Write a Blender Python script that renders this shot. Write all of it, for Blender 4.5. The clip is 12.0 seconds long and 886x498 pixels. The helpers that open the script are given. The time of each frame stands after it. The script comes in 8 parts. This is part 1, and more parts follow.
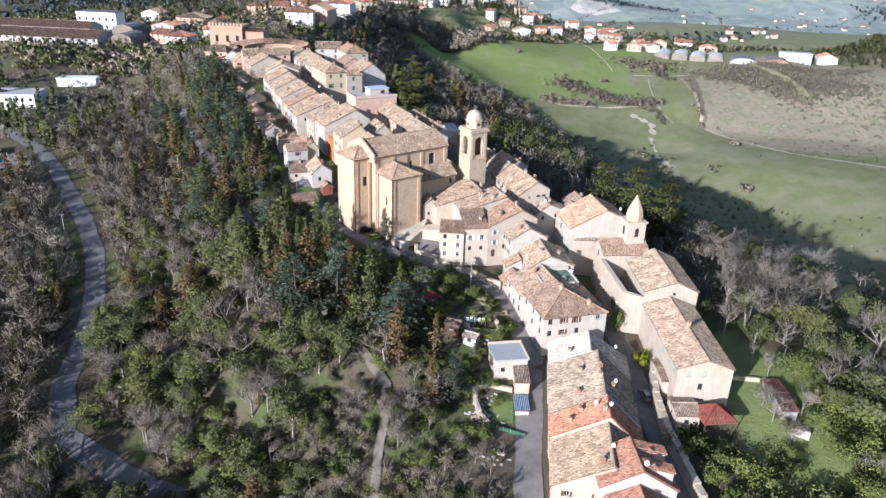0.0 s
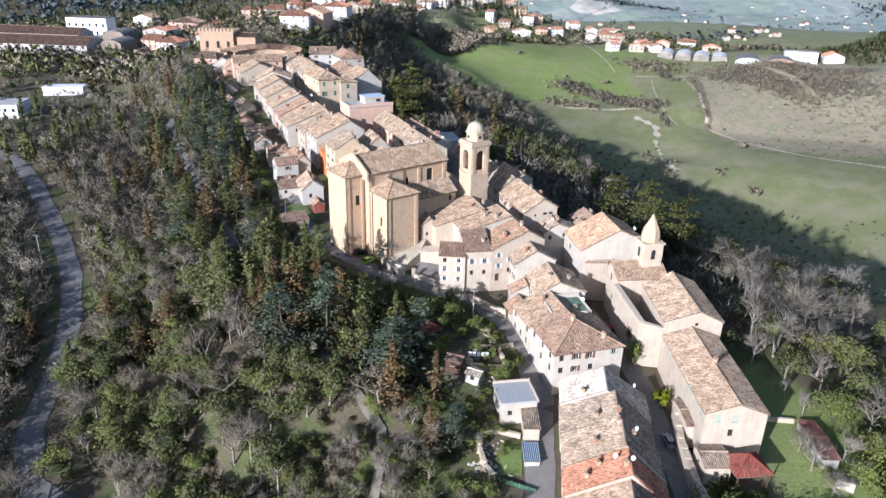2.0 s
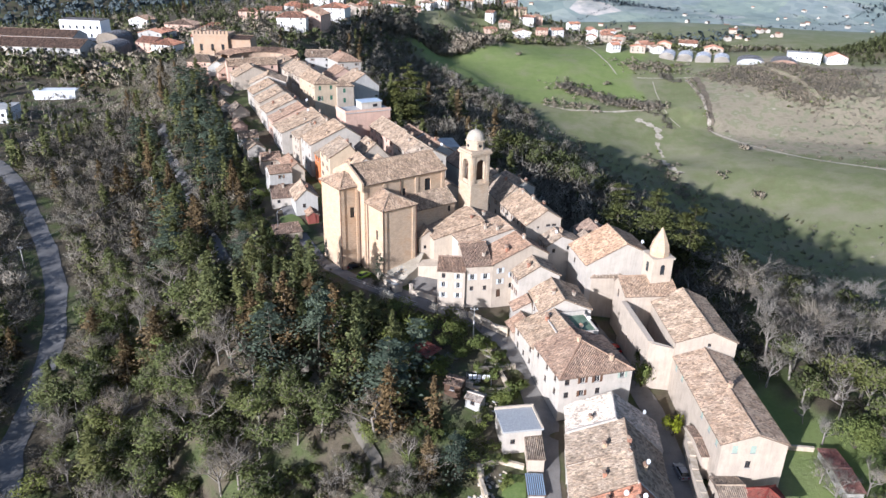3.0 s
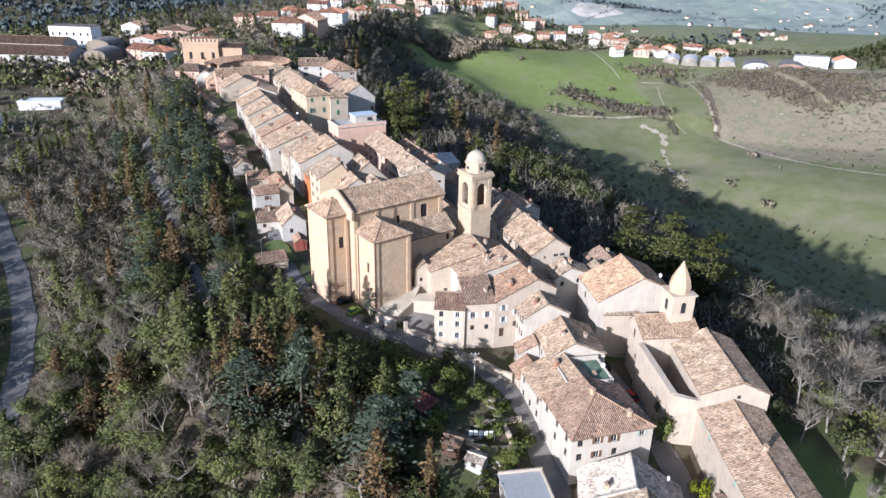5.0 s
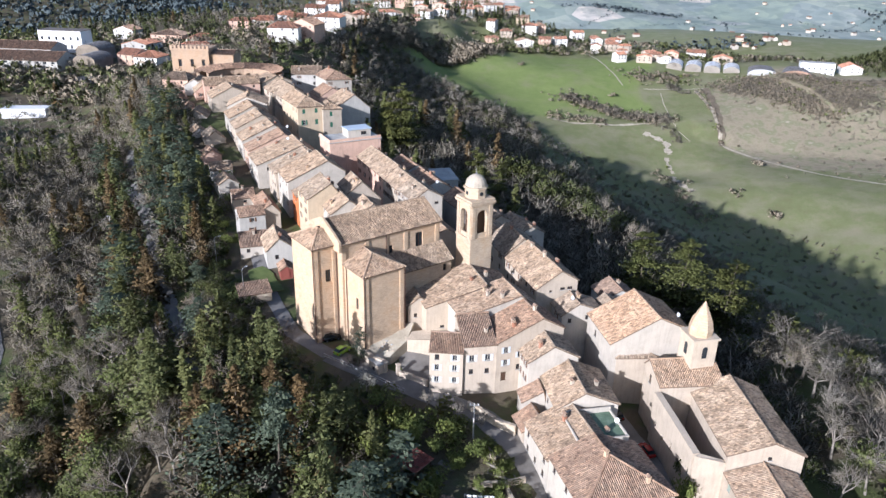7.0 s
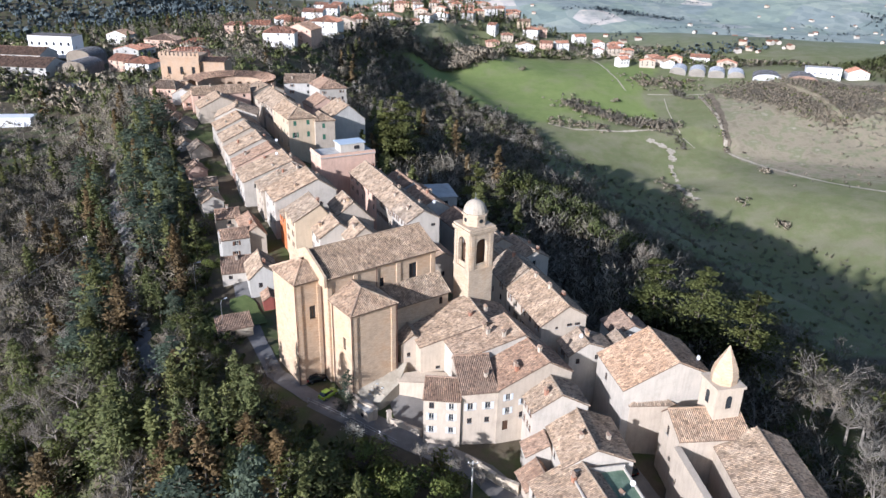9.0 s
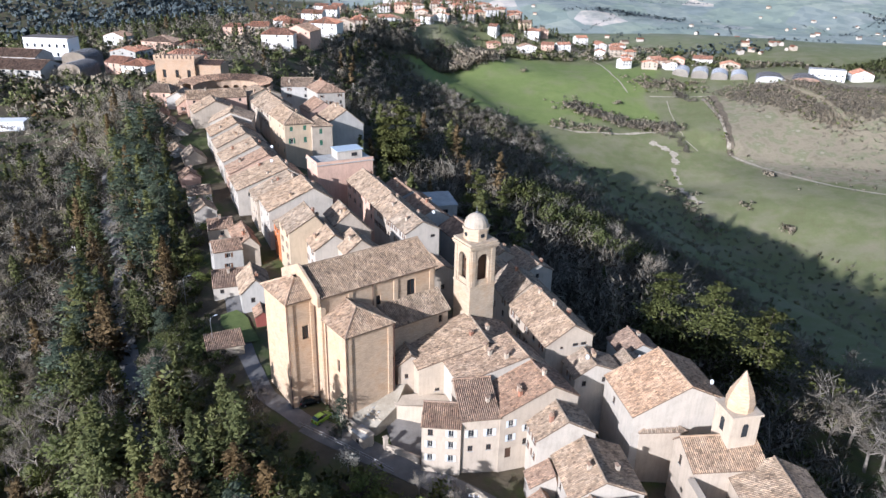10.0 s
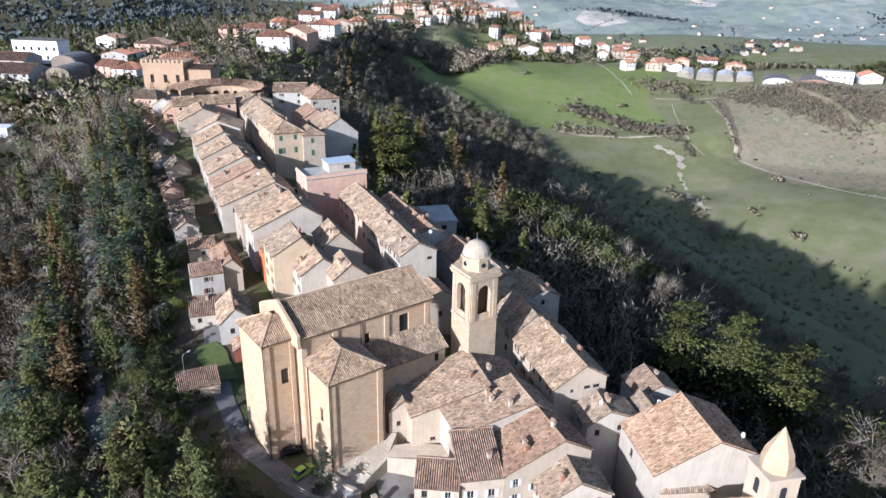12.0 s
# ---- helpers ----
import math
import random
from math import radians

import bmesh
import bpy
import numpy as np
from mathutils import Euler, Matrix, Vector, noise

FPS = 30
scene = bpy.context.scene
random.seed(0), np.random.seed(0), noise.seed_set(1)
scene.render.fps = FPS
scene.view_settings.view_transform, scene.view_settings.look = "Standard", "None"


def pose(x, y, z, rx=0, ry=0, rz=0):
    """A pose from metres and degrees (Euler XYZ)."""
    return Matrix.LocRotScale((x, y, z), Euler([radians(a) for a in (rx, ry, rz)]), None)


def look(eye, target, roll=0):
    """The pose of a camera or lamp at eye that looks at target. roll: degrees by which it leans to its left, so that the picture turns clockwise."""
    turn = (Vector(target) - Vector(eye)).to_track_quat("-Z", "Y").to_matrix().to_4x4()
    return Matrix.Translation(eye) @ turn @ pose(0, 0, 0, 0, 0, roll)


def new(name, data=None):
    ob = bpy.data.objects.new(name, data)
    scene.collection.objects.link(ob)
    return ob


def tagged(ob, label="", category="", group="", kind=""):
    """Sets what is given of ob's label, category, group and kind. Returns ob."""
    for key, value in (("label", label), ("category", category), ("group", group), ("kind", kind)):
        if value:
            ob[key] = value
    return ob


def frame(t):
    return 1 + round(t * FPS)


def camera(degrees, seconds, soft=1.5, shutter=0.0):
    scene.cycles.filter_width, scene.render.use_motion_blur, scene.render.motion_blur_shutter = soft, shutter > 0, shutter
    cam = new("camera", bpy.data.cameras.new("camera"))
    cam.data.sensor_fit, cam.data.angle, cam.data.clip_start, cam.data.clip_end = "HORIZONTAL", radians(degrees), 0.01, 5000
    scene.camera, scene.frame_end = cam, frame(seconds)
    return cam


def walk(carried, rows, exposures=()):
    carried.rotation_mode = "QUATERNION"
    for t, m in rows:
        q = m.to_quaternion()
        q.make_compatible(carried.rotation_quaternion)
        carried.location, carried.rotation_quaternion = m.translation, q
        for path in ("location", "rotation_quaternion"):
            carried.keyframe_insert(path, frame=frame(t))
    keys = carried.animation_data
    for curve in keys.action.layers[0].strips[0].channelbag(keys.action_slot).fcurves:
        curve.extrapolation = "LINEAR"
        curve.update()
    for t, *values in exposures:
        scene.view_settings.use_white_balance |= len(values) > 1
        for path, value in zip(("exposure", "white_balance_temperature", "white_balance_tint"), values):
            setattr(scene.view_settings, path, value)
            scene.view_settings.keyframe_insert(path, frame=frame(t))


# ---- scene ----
cam = camera(62.9, 12.0)
PATH = [
    (0, (1.596, -8.957, 95.365), (1.547, -7.127, 94.561), 2.0),
    (0.5, (1.565, -5.234, 95.143), (1.515, -3.403, 94.339), 1.9),
    (1, (1.484, -1.341, 94.975), (1.433, 0.49, 94.172), 1.7),
    (1.5, (1.42, 2.802, 94.825), (1.369, 4.633, 94.022), 1.6),
    (2, (1.44, 7.053, 94.702), (1.387, 8.884, 93.9), 1.4),
    (2.5, (1.44, 11.351, 94.596), (1.387, 13.182, 93.795), 1.3),
    (3, (1.41, 15.858, 94.507), (1.357, 17.69, 93.706), 1.3),
    (5, (1.583, 33.001, 94.636), (1.526, 34.835, 93.841), 1.1),
    (5.5, (1.629, 37.037, 94.728), (1.572, 38.872, 93.935), 1.1),
    (6, (1.666, 40.949, 94.756), (1.61, 42.785, 93.964), 1.1),
    (6.5, (1.612, 44.783, 94.823), (1.556, 46.62, 94.032), 1.2),
    (7, (1.6, 48.458, 95.004), (1.544, 50.295, 94.215), 1.3),
    (9, (1.925, 62.897, 95.243), (1.867, 64.736, 94.46), 1.3),
    (9.5, (1.882, 66.491, 95.299), (1.823, 68.33, 94.516), 1.3),
    (10, (1.846, 70.1, 95.326), (1.786, 71.94, 94.544), 1.3),
    (10.5, (1.93, 73.787, 95.27), (1.87, 75.627, 94.489), 1.3),
    (11, (1.995, 77.247, 95.168), (1.932, 79.087, 94.387), 1.3),
    (11.5, (2.113, 81.06, 94.944), (2.049, 82.901, 94.165), 1.2),
    (12, (2.106, 84.959, 94.711), (2.042, 86.799, 93.93), 1.2),
]
walk(cam, [(t, look(eye, target, roll)) for t, eye, target, roll in PATH], exposures=[(0, 0.78, 5420, 15), (12, 0.69, 5420, 15)])

# ---- world ----
SUN_ELEV, SUN_FROM = 19.3, 215.5  # degrees: height, and compass bearing (from +y, clockwise) that the sun shines from
world = bpy.data.worlds.new("sky")
scene.world = world
world.use_nodes = True
wn = world.node_tree
sky = wn.nodes.new("ShaderNodeTexSky")
sky.sky_type, sky.sun_disc = "NISHITA", False
sky.sun_elevation, sky.sun_rotation = radians(SUN_ELEV), radians(SUN_FROM)
sky.altitude, sky.air_density, sky.dust_density = 300, 1.0, 1.5
wn.nodes["Background"].inputs[1].default_value = 0.092
wn.links.new(sky.outputs[0], wn.nodes["Background"].inputs[0])
sun = new("sun", bpy.data.lights.new("sun", "SUN"))
sun.data.energy, sun.data.angle, sun.data.color = 5.0, radians(0.55), (1.0, 0.93, 0.84)
sun_from = Vector((math.sin(radians(SUN_FROM)) * math.cos(radians(SUN_ELEV)), math.cos(radians(SUN_FROM)) * math.cos(radians(SUN_ELEV)), math.sin(radians(SUN_ELEV))))
sun.matrix_world = look((0, 0, 300), Vector((0, 0, 300)) - sun_from)
scene.view_settings.exposure = 0.0

# ---- the lie of the land ----
RELIEF = []
# the village ridge, its saddle and the newer town behind
RELIEF.append([(90, -90, -16), (52, 20, -3), (38, 70, 2.5), (31, 100, 5), (30, 130, 7.5), (24, 150, 10), (8, 168, 13.6), (-10, 184, 17.5), (-32, 205, 17.6), (-46, 235, 18.5), (-62, 270, 20), (-80, 303, 24), (-98, 338, 28), (-118, 372, 29), (-150, 430, 22), (-180, 520, 13), (-168, 600, 17), (-160, 690, 21), (-128, 790, 18), (-52, 905, 8), (-30, 1000, 8), (-40, 1080, 12), (-60, 1180, 16)])
# the street climbing past the church
RELIEF.append([(-41, 194, 17.6), (-35, 185.5, 17.0), (-29, 180, 16.4), (-22, 176, 15.6), (-14, 171, 14.6), (-5, 166.4, 13.6), (4, 162, 12.9)])
# lane on the wooded slope
RELIEF.append([(-52, 60, -24), (-80, 105, -19), (-97, 142, -14), (-118, 190, -6), (-136, 245, 0), (-155, 300, 4), (-180, 350, 4), (-224, 402, 2), (-290, 520, 10), (-330, 620, 10)])
# the hill of the newer town
RELIEF.append([(-262, 610, 8), (-250, 690, 13), (-222, 760, 19), (-185, 820, 23), (-130, 880, 22), (-80, 960, 17), (-40, 1040, 15)])
RELIEF.append([(-200, -80, -75), (-270, 150, -55), (-350, 300, -40), (-480, 480, -30), (-650, 700, -30), (-800, 1000, -60)])
# gardens and the shaded right slope
RELIEF.append([(74, 60, -4), (66, 100, 5), (68, 130, 8), (70, 165, 9), (62, 200, 7.5), (50, 240, 4), (38, 275, 3), (5, 320, 5), (-25, 370, 4), (-60, 440, -2)])
RELIEF.append([(330, -80, -88), (305, 100, -92), (280, 250, -97), (240, 400, -102), (195, 520, -102), (150, 605, -92), (100, 690, -70), (30, 800, -45), (-50, 880, -26)])
# the slope breaks off beyond the gardens
RELIEF.append([(124, 40, -4), (121, 110, 5), (117, 150, 6.5), (112, 186, 3), (106, 208, -4), (100, 236, -14), (92, 278, -22), (76, 332, -24), (44, 392, -22), (4, 465, -24), (-60, 560, -24)])
RELIEF.append([(190, 60, -50), (188, 120, -48), (184, 170, -47), (176, 240, -50), (164, 310, -59), (144, 380, -67), (122, 450, -73), (96, 530, -74), (40, 640, -62), (-20, 760, -36)])
# fields, the lane between them, the crest with the greenhouses
RELIEF.append([(181, 654, -88), (180, 735, -63), (246, 815, -44), (300, 868, -32), (352, 882, -25), (404, 860, -33), (560, 800, -20), (760, 690, 8), (1000, 560, 40)])
RELIEF.append([(250, 656, -79), (330, 610, -74), (440, 540, -62), (560, 420, -55), (700, 250, -50)])
RELIEF.append([(20, 940, -24), (110, 900, -34), (190, 930, -30), (250, 990, -28), (350, 1000, -40)])
RELIEF.append([(-900, 1500, -120), (-300, 1480, -95), (60, 1420, -100), (240, 1220, -95), (420, 1060, -95), (720, 980, -80)])
RELIEF.append([(520, 900, -10), (700, 860, 30), (1000, 800, 70), (1400, 700, 100)])
# the distance
RELIEF.append([(-3000, 900, -60), (-1500, 1500, -120), (-400, 2000, -150), (500, 2100, -160), (1400, 1700, -150), (2600, 1000, -90)])
RELIEF.append([(-4500, 2200, 60), (-2200, 3600, -20), (-400, 3900, -60), (1600, 3700, -70), (3200, 3000, 20), (4600, 1800, 120)])
RELIEF.append([(-4600, 4600, 260), (-1200, 4900, 180), (1500, 4900, 200), (4600, 4600, 320)])
RELIEF.append([(-2500, -600, -60), (0, -900, -110), (2500, -600, -60)])


def land(x, y):
    """Height of the ground: between the lines above, each weighed by nearness, with small swells."""
    x, y = np.asarray(x, float), np.asarray(y, float)
    total, weight = np.zeros(x.shape), np.zeros(x.shape)
    for line in RELIEF:
        best, level = np.full(x.shape, 1e12), np.zeros(x.shape)
        for (ax, ay, az), (bx, by, bz) in zip(line, line[1:]):
            dx, dy = bx - ax, by - ay
            k = np.clip(((x - ax) * dx + (y - ay) * dy) / (dx * dx + dy * dy), 0, 1)
            d = (x - ax - k * dx) ** 2 + (y - ay - k * dy) ** 2
            level = np.where(d < best, az + k * (bz - az), level)
            best = np.minimum(best, d)
        w = 1 / (best + 30.0) ** 1.35
        total, weight = total + w * level, weight + w
    far = np.clip((np.hypot(x, y - 500) - 900) / 1500, 0, 1)
    swell = far * (38 * np.sin(x / 310 + 0.6 * np.sin(y / 420)) * np.cos(y / 370 + x / 900) + 17 * np.sin(x / 130 + y / 170) * np.sin(y / 145))
    return total / weight + swell + 0.35 * np.sin(x / 7.3 + y / 11) * np.sin(y / 8.1)


def ground_at(x, y):
    return float(land(x, y))

# ---- materials ----
def node_mat(name, rough=0.9, spec=0.2):
    m = bpy.data.materials.new(name)
    m.use_nodes = True
    nt = m.node_tree
    b = nt.nodes["Principled BSDF"]
    b.inputs["Roughness"].default_value = rough
    b.inputs["Specular IOR Level"].default_value = spec
    return m, nt, b


def add(nt, kind, **values):
    n = nt.nodes.new(kind)
    for key, v in values.items():
        n.inputs[key.replace("_", " ")].default_value = v
    return n


def ramp(nt, source, stops):
    r = nt.nodes.new("ShaderNodeValToRGB")
    while len(r.color_ramp.elements) < len(stops):
        r.color_ramp.elements.new(0.5)
    for e, (at, c) in zip(r.color_ramp.elements, stops):
        e.position, e.color = at, (*c, 1)
    nt.links.new(source, r.inputs[0])
    return r.outputs[0]


def mix(nt, fac, a, b, how="MIX"):
    n = nt.nodes.new("ShaderNodeMix")
    n.data_type, n.blend_type = "RGBA", how
    for socket, v in ((n.inputs[0], fac), (n.inputs[6], a), (n.inputs[7], b)):
        if hasattr(v, "is_linked"):
            nt.links.new(v, socket)
        else:
            socket.default_value = v if isinstance(v, (int, float)) else (*v, 1)
    return n.outputs[2]


def noise_of(nt, coords, scale, detail=4.0, rough=0.6):
    n = add(nt, "ShaderNodeTexNoise", Scale=scale, Detail=detail, Roughness=rough)
    nt.links.new(coords, n.inputs["Vector"])
    return n.outputs["Fac"]


def place_coords(nt):
    return nt.nodes.new("ShaderNodeNewGeometry").outputs["Position"]


def bump(nt, b, height, strength, distance):
    n = add(nt, "ShaderNodeBump", Strength=strength, Distance=distance)
    nt.links.new(height, n.inputs["Height"])
    nt.links.new(n.outputs[0], b.inputs["Normal"])


def rough_mat(name, dark, mid, light, scale=0.5, fine=6.0, rough=0.9, relief=0.03):
    """A worn mineral or plant surface: broad stains, fine grain and a little relief."""
    m, nt, b = node_mat(name, rough)
    at = place_coords(nt)
    broad, grain = noise_of(nt, at, scale), noise_of(nt, at, fine, 5.0)
    c = ramp(nt, broad, [(0.32, dark), (0.5, mid), (0.68, light)])
    c = mix(nt, 0.35, c, ramp(nt, grain, [(0.3, dark), (0.7, light)]))
    nt.links.new(c, b.inputs["Base Color"])
    bump(nt, b, grain, 0.5, relief)
    return m


def plaster(name, c, stain=0.72, rough=0.92):
    """Lime plaster with rain streaks, patches and a per-house shift."""
    m, nt, b = node_mat(name, rough)
    at = place_coords(nt)
    stretch = nt.nodes.new("ShaderNodeVectorMath")
    stretch.operation = "MULTIPLY"
    stretch.inputs[1].default_value = (1.6, 1.6, 0.22)
    nt.links.new(at, stretch.inputs[0])
    low = tuple(v * stain for v in c)
    col = ramp(nt, noise_of(nt, at, 0.35, 6.0), [(0.36, low), (0.56, c)])
    col = mix(nt, 0.45, col, ramp(nt, noise_of(nt, stretch.outputs[0], 1.1, 5.0), [(0.36, low), (0.58, c)]))
    grain = noise_of(nt, at, 9.0, 4.0)
    col = mix(nt, 0.28, col, ramp(nt, grain, [(0.3, tuple(v * 0.5 for v in c)), (0.7, c)]))
    nt.links.new(col, b.inputs["Base Color"])
    bump(nt, b, grain, 0.4, 0.02)
    return m


def brick_plaster(name, c, mortar):
    """Fine old brickwork, too small to tell apart singly, with washed patches."""
    m, nt, b = node_mat(name, 0.93)
    at = place_coords(nt)
    low, warm = tuple(v * 0.56 for v in c), (c[0] * 0.95, c[1] * 0.82, c[2] * 0.68)
    col = ramp(nt, noise_of(nt, at, 0.25, 7.0, 0.65), [(0.3, low), (0.48, c), (0.62, warm), (0.75, mortar)])
    band = nt.nodes.new("ShaderNodeVectorMath")
    band.operation = "MULTIPLY"
    band.inputs[1].default_value = (0.8, 0.8, 9.0)
    nt.links.new(at, band.inputs[0])
    courses = noise_of(nt, band.outputs[0], 1.4, 3.0)
    col = mix(nt, 0.5, col, ramp(nt, courses, [(0.35, low), (0.65, mortar)]))
    nt.links.new(col, b.inputs["Base Color"])
    bump(nt, b, courses, 0.5, 0.03)
    return m


def tile_mat(name, dark, mid, light, moss=0.25):
    """Clay roof tiles: weathered in patches, each tile a little apart, with lichen and soot."""
    m, nt, b = node_mat(name, 0.92)
    island = nt.nodes.new("ShaderNodeNewGeometry")
    at = island.outputs["Position"]
    col = ramp(nt, noise_of(nt, at, 0.45, 8.0, 0.72), [(0.30, dark), (0.47, mid), (0.66, light)])
    col = mix(nt, 0.85, col, ramp(nt, island.outputs["Random Per Island"], [(0.0, (0.34, 0.33, 0.32)), (0.22, (0.74, 0.72, 0.70)), (0.7, (1.04, 1.01, 0.98)), (1.0, (1.4, 1.29, 1.16))]), "MULTIPLY")
    info = nt.nodes.new("ShaderNodeObjectInfo")
    tint = ramp(nt, info.outputs["Random"], [(0.0, (0.80, 0.83, 0.86)), (0.5, (0.98, 0.96, 0.93)), (1.0, (1.0, 0.92, 0.84))])
    col = mix(nt, 0.8, col, tint, "MULTIPLY")
    col = mix(nt, ramp(nt, noise_of(nt, at, 0.33, 6.0), [(0.5, (0, 0, 0)), (0.75, (moss, moss, moss))]), col, tuple(v * 0.5 for v in mid))
    col = mix(nt, ramp(nt, noise_of(nt, at, 1.7, 6.0, 0.7), [(0.56, (0, 0, 0)), (0.74, (0.4, 0.4, 0.4))]), col, (0.40, 0.36, 0.29))
    nt.links.new(col, b.inputs["Base Color"])
    bump(nt, b, noise_of(nt, at, 14.0, 3.0), 0.5, 0.02)
    return m


def plain(name, c, rough=0.6, metal=0.0, vary=0.25):
    m, nt, b = node_mat(name, rough, 0.4)
    b.inputs["Metallic"].default_value = metal
    n = noise_of(nt, place_coords(nt), 5.0, 4.0)
    nt.links.new(ramp(nt, n, [(0.3, tuple(v * (1 - vary) for v in c)), (0.7, c)]), b.inputs["Base Color"])
    return m


def leaf_mat(name, dark, mid, light, rough=0.75):
    """Foliage or twigs: each clump its own shade, each plant a little apart."""
    m, nt, b = node_mat(name, rough, 0.15)
    g = nt.nodes.new("ShaderNodeNewGeometry")
    soft = lambda a, b: tuple(0.45 * p + 0.55 * q for p, q in zip(a, b))
    col = ramp(nt, g.outputs["Random Per Island"], [(0.05, soft(dark, mid)), (0.5, mid), (0.95, soft(light, mid))])
    info = nt.nodes.new("ShaderNodeObjectInfo")
    col = mix(nt, 0.75, col, ramp(nt, info.outputs["Random"], [(0.0, (0.78, 0.8, 0.82)), (0.5, (1, 1, 1)), (1.0, (1.0, 0.92, 0.8))]), "MULTIPLY")
    patch = noise_of(nt, g.outputs["Position"], 0.07, 3.0)
    col = mix(nt, 0.5, col, ramp(nt, patch, [(0.35, (0.72, 0.75, 0.75)), (0.65, (1.0, 1.0, 0.92))]), "MULTIPLY")
    nt.links.new(col, b.inputs["Base Color"])
    # shade each clump like the rounded crown that it belongs to
    src = nt.nodes.new("ShaderNodeAttribute")
    src.attribute_name = "crown_normal"
    turn = nt.nodes.new("ShaderNodeVectorTransform")
    turn.vector_type, turn.convert_from, turn.convert_to = "NORMAL", "OBJECT", "WORLD"
    nt.links.new(src.outputs["Vector"], turn.inputs[0])
    nt.links.new(turn.outputs[0], b.inputs["Normal"])
    through_light = nt.nodes.new("ShaderNodeBsdfTranslucent")
    blend = nt.nodes.new("ShaderNodeMixShader")
    blend.inputs[0].default_value = 0.3
    nt.links.new(col, through_light.inputs["Color"])
    nt.links.new(b.outputs[0], blend.inputs[1])
    nt.links.new(through_light.outputs[0], blend.inputs[2])
    nt.links.new(blend.outputs[0], nt.nodes["Material Output"].inputs["Surface"])
    return m


TOWN = plaster("bright_town_plaster", (0.74, 0.71, 0.66), 0.85)
CREAM = plaster("cream_plaster", (0.52, 0.438, 0.345))
WARM = plaster("warm_plaster", (0.55, 0.46, 0.355))
WHITE = plaster("white_plaster", (0.535, 0.482, 0.41), 0.72)
GREY = plaster("grey_plaster", (0.50, 0.475, 0.43))
OCHRE = plaster("ochre_plaster", (0.60, 0.475, 0.33))
PINK = plaster("pink_plaster", (0.66, 0.45, 0.34))
ORANGE = plaster("orange_plaster", (0.58, 0.20, 0.075))
REDWALL = plaster("red_plaster", (0.27, 0.085, 0.065))
BRICK = brick_plaster("old_brick", (0.56, 0.41, 0.272), (0.62, 0.49, 0.36))
STONE = rough_mat("rubble_stone", (0.30, 0.24, 0.17), (0.47, 0.39, 0.29), (0.62, 0.54, 0.42), 0.9, 3.0, 0.95, 0.08)
TILE_OLD = tile_mat("weathered_tiles", (0.175, 0.137, 0.10), (0.335, 0.264, 0.197), (0.50, 0.412, 0.316))
TILE_BROWN = tile_mat("brown_tiles", (0.190, 0.130, 0.096), (0.315, 0.222, 0.165), (0.430, 0.322, 0.240))
TILE_RED = tile_mat("red_tiles", (0.27, 0.135, 0.092), (0.42, 0.215, 0.145), (0.50, 0.285, 0.195), 0.15)
TILE_ROSY = tile_mat("rosy_tiles", (0.235, 0.165, 0.112), (0.41, 0.298, 0.21), (0.55, 0.43, 0.315), 0.25)
TILE_GREY = tile_mat("bleached_tiles", (0.28, 0.25, 0.215), (0.52, 0.475, 0.42), (0.70, 0.66, 0.60), 0.2)
EAVE = plain("eave_wood", (0.17, 0.115, 0.08), 0.85)
GLASS = plain("window_glass", (0.035, 0.04, 0.045), 0.12, 0.0, 0.3)
FRAME = plain("pale_window_frame", (0.62, 0.58, 0.52))
WOODDARK = plain("dark_brown_wood", (0.09, 0.05, 0.03), 0.7)
SHUT_GREEN = plain("green_shutter_paint", (0.05, 0.16, 0.10), 0.55)
SHUT_BROWN = plain("brown_shutter_paint", (0.16, 0.085, 0.05), 0.6)
SHUT_GREY = plain("pale_green_shutter_paint", (0.36, 0.43, 0.36), 0.6)
SHUT_WHITE = plain("pale_blue_shutter_paint", (0.62, 0.66, 0.70), 0.6)
PIPE = plain("copper_brown_pipe", (0.13, 0.07, 0.05), 0.5, 0.3)
METAL = plain("galvanised_metal", (0.45, 0.46, 0.47), 0.4, 0.8)
CONCRETE = rough_mat("concrete", (0.30, 0.29, 0.27), (0.42, 0.41, 0.38), (0.52, 0.5, 0.47), 0.4, 5.0)
ASPHALT = rough_mat("asphalt", (0.11, 0.106, 0.10), (0.165, 0.158, 0.15), (0.22, 0.21, 0.20), 0.25, 7.0, 0.92, 0.02)
PAVING = rough_mat("grey_street_paving", (0.13, 0.12, 0.108), (0.19, 0.176, 0.158), (0.25, 0.23, 0.208), 0.3, 5.0)
TWIG = leaf_mat("bare_twigs", (0.18, 0.155, 0.12), (0.265, 0.232, 0.182), (0.36, 0.32, 0.255))
TWIG_PALE = leaf_mat("pale_twigs", (0.31, 0.275, 0.228), (0.41, 0.37, 0.315), (0.51, 0.465, 0.40))
BARK = rough_mat("bark", (0.13, 0.115, 0.095), (0.22, 0.195, 0.165), (0.34, 0.305, 0.265), 1.5, 9.0, 0.95, 0.05)
BARK_DARK = rough_mat("dark_bark", (0.05, 0.04, 0.03), (0.09, 0.075, 0.058), (0.14, 0.12, 0.095), 1.5, 9.0, 0.95, 0.05)
CONIFER = leaf_mat("dark_conifer_needles", (0.09, 0.10, 0.04), (0.152, 0.165, 0.066), (0.225, 0.238, 0.098))
CEDAR = leaf_mat("cedar_needles", (0.105, 0.112, 0.036), (0.138, 0.148, 0.048), (0.17, 0.18, 0.06))
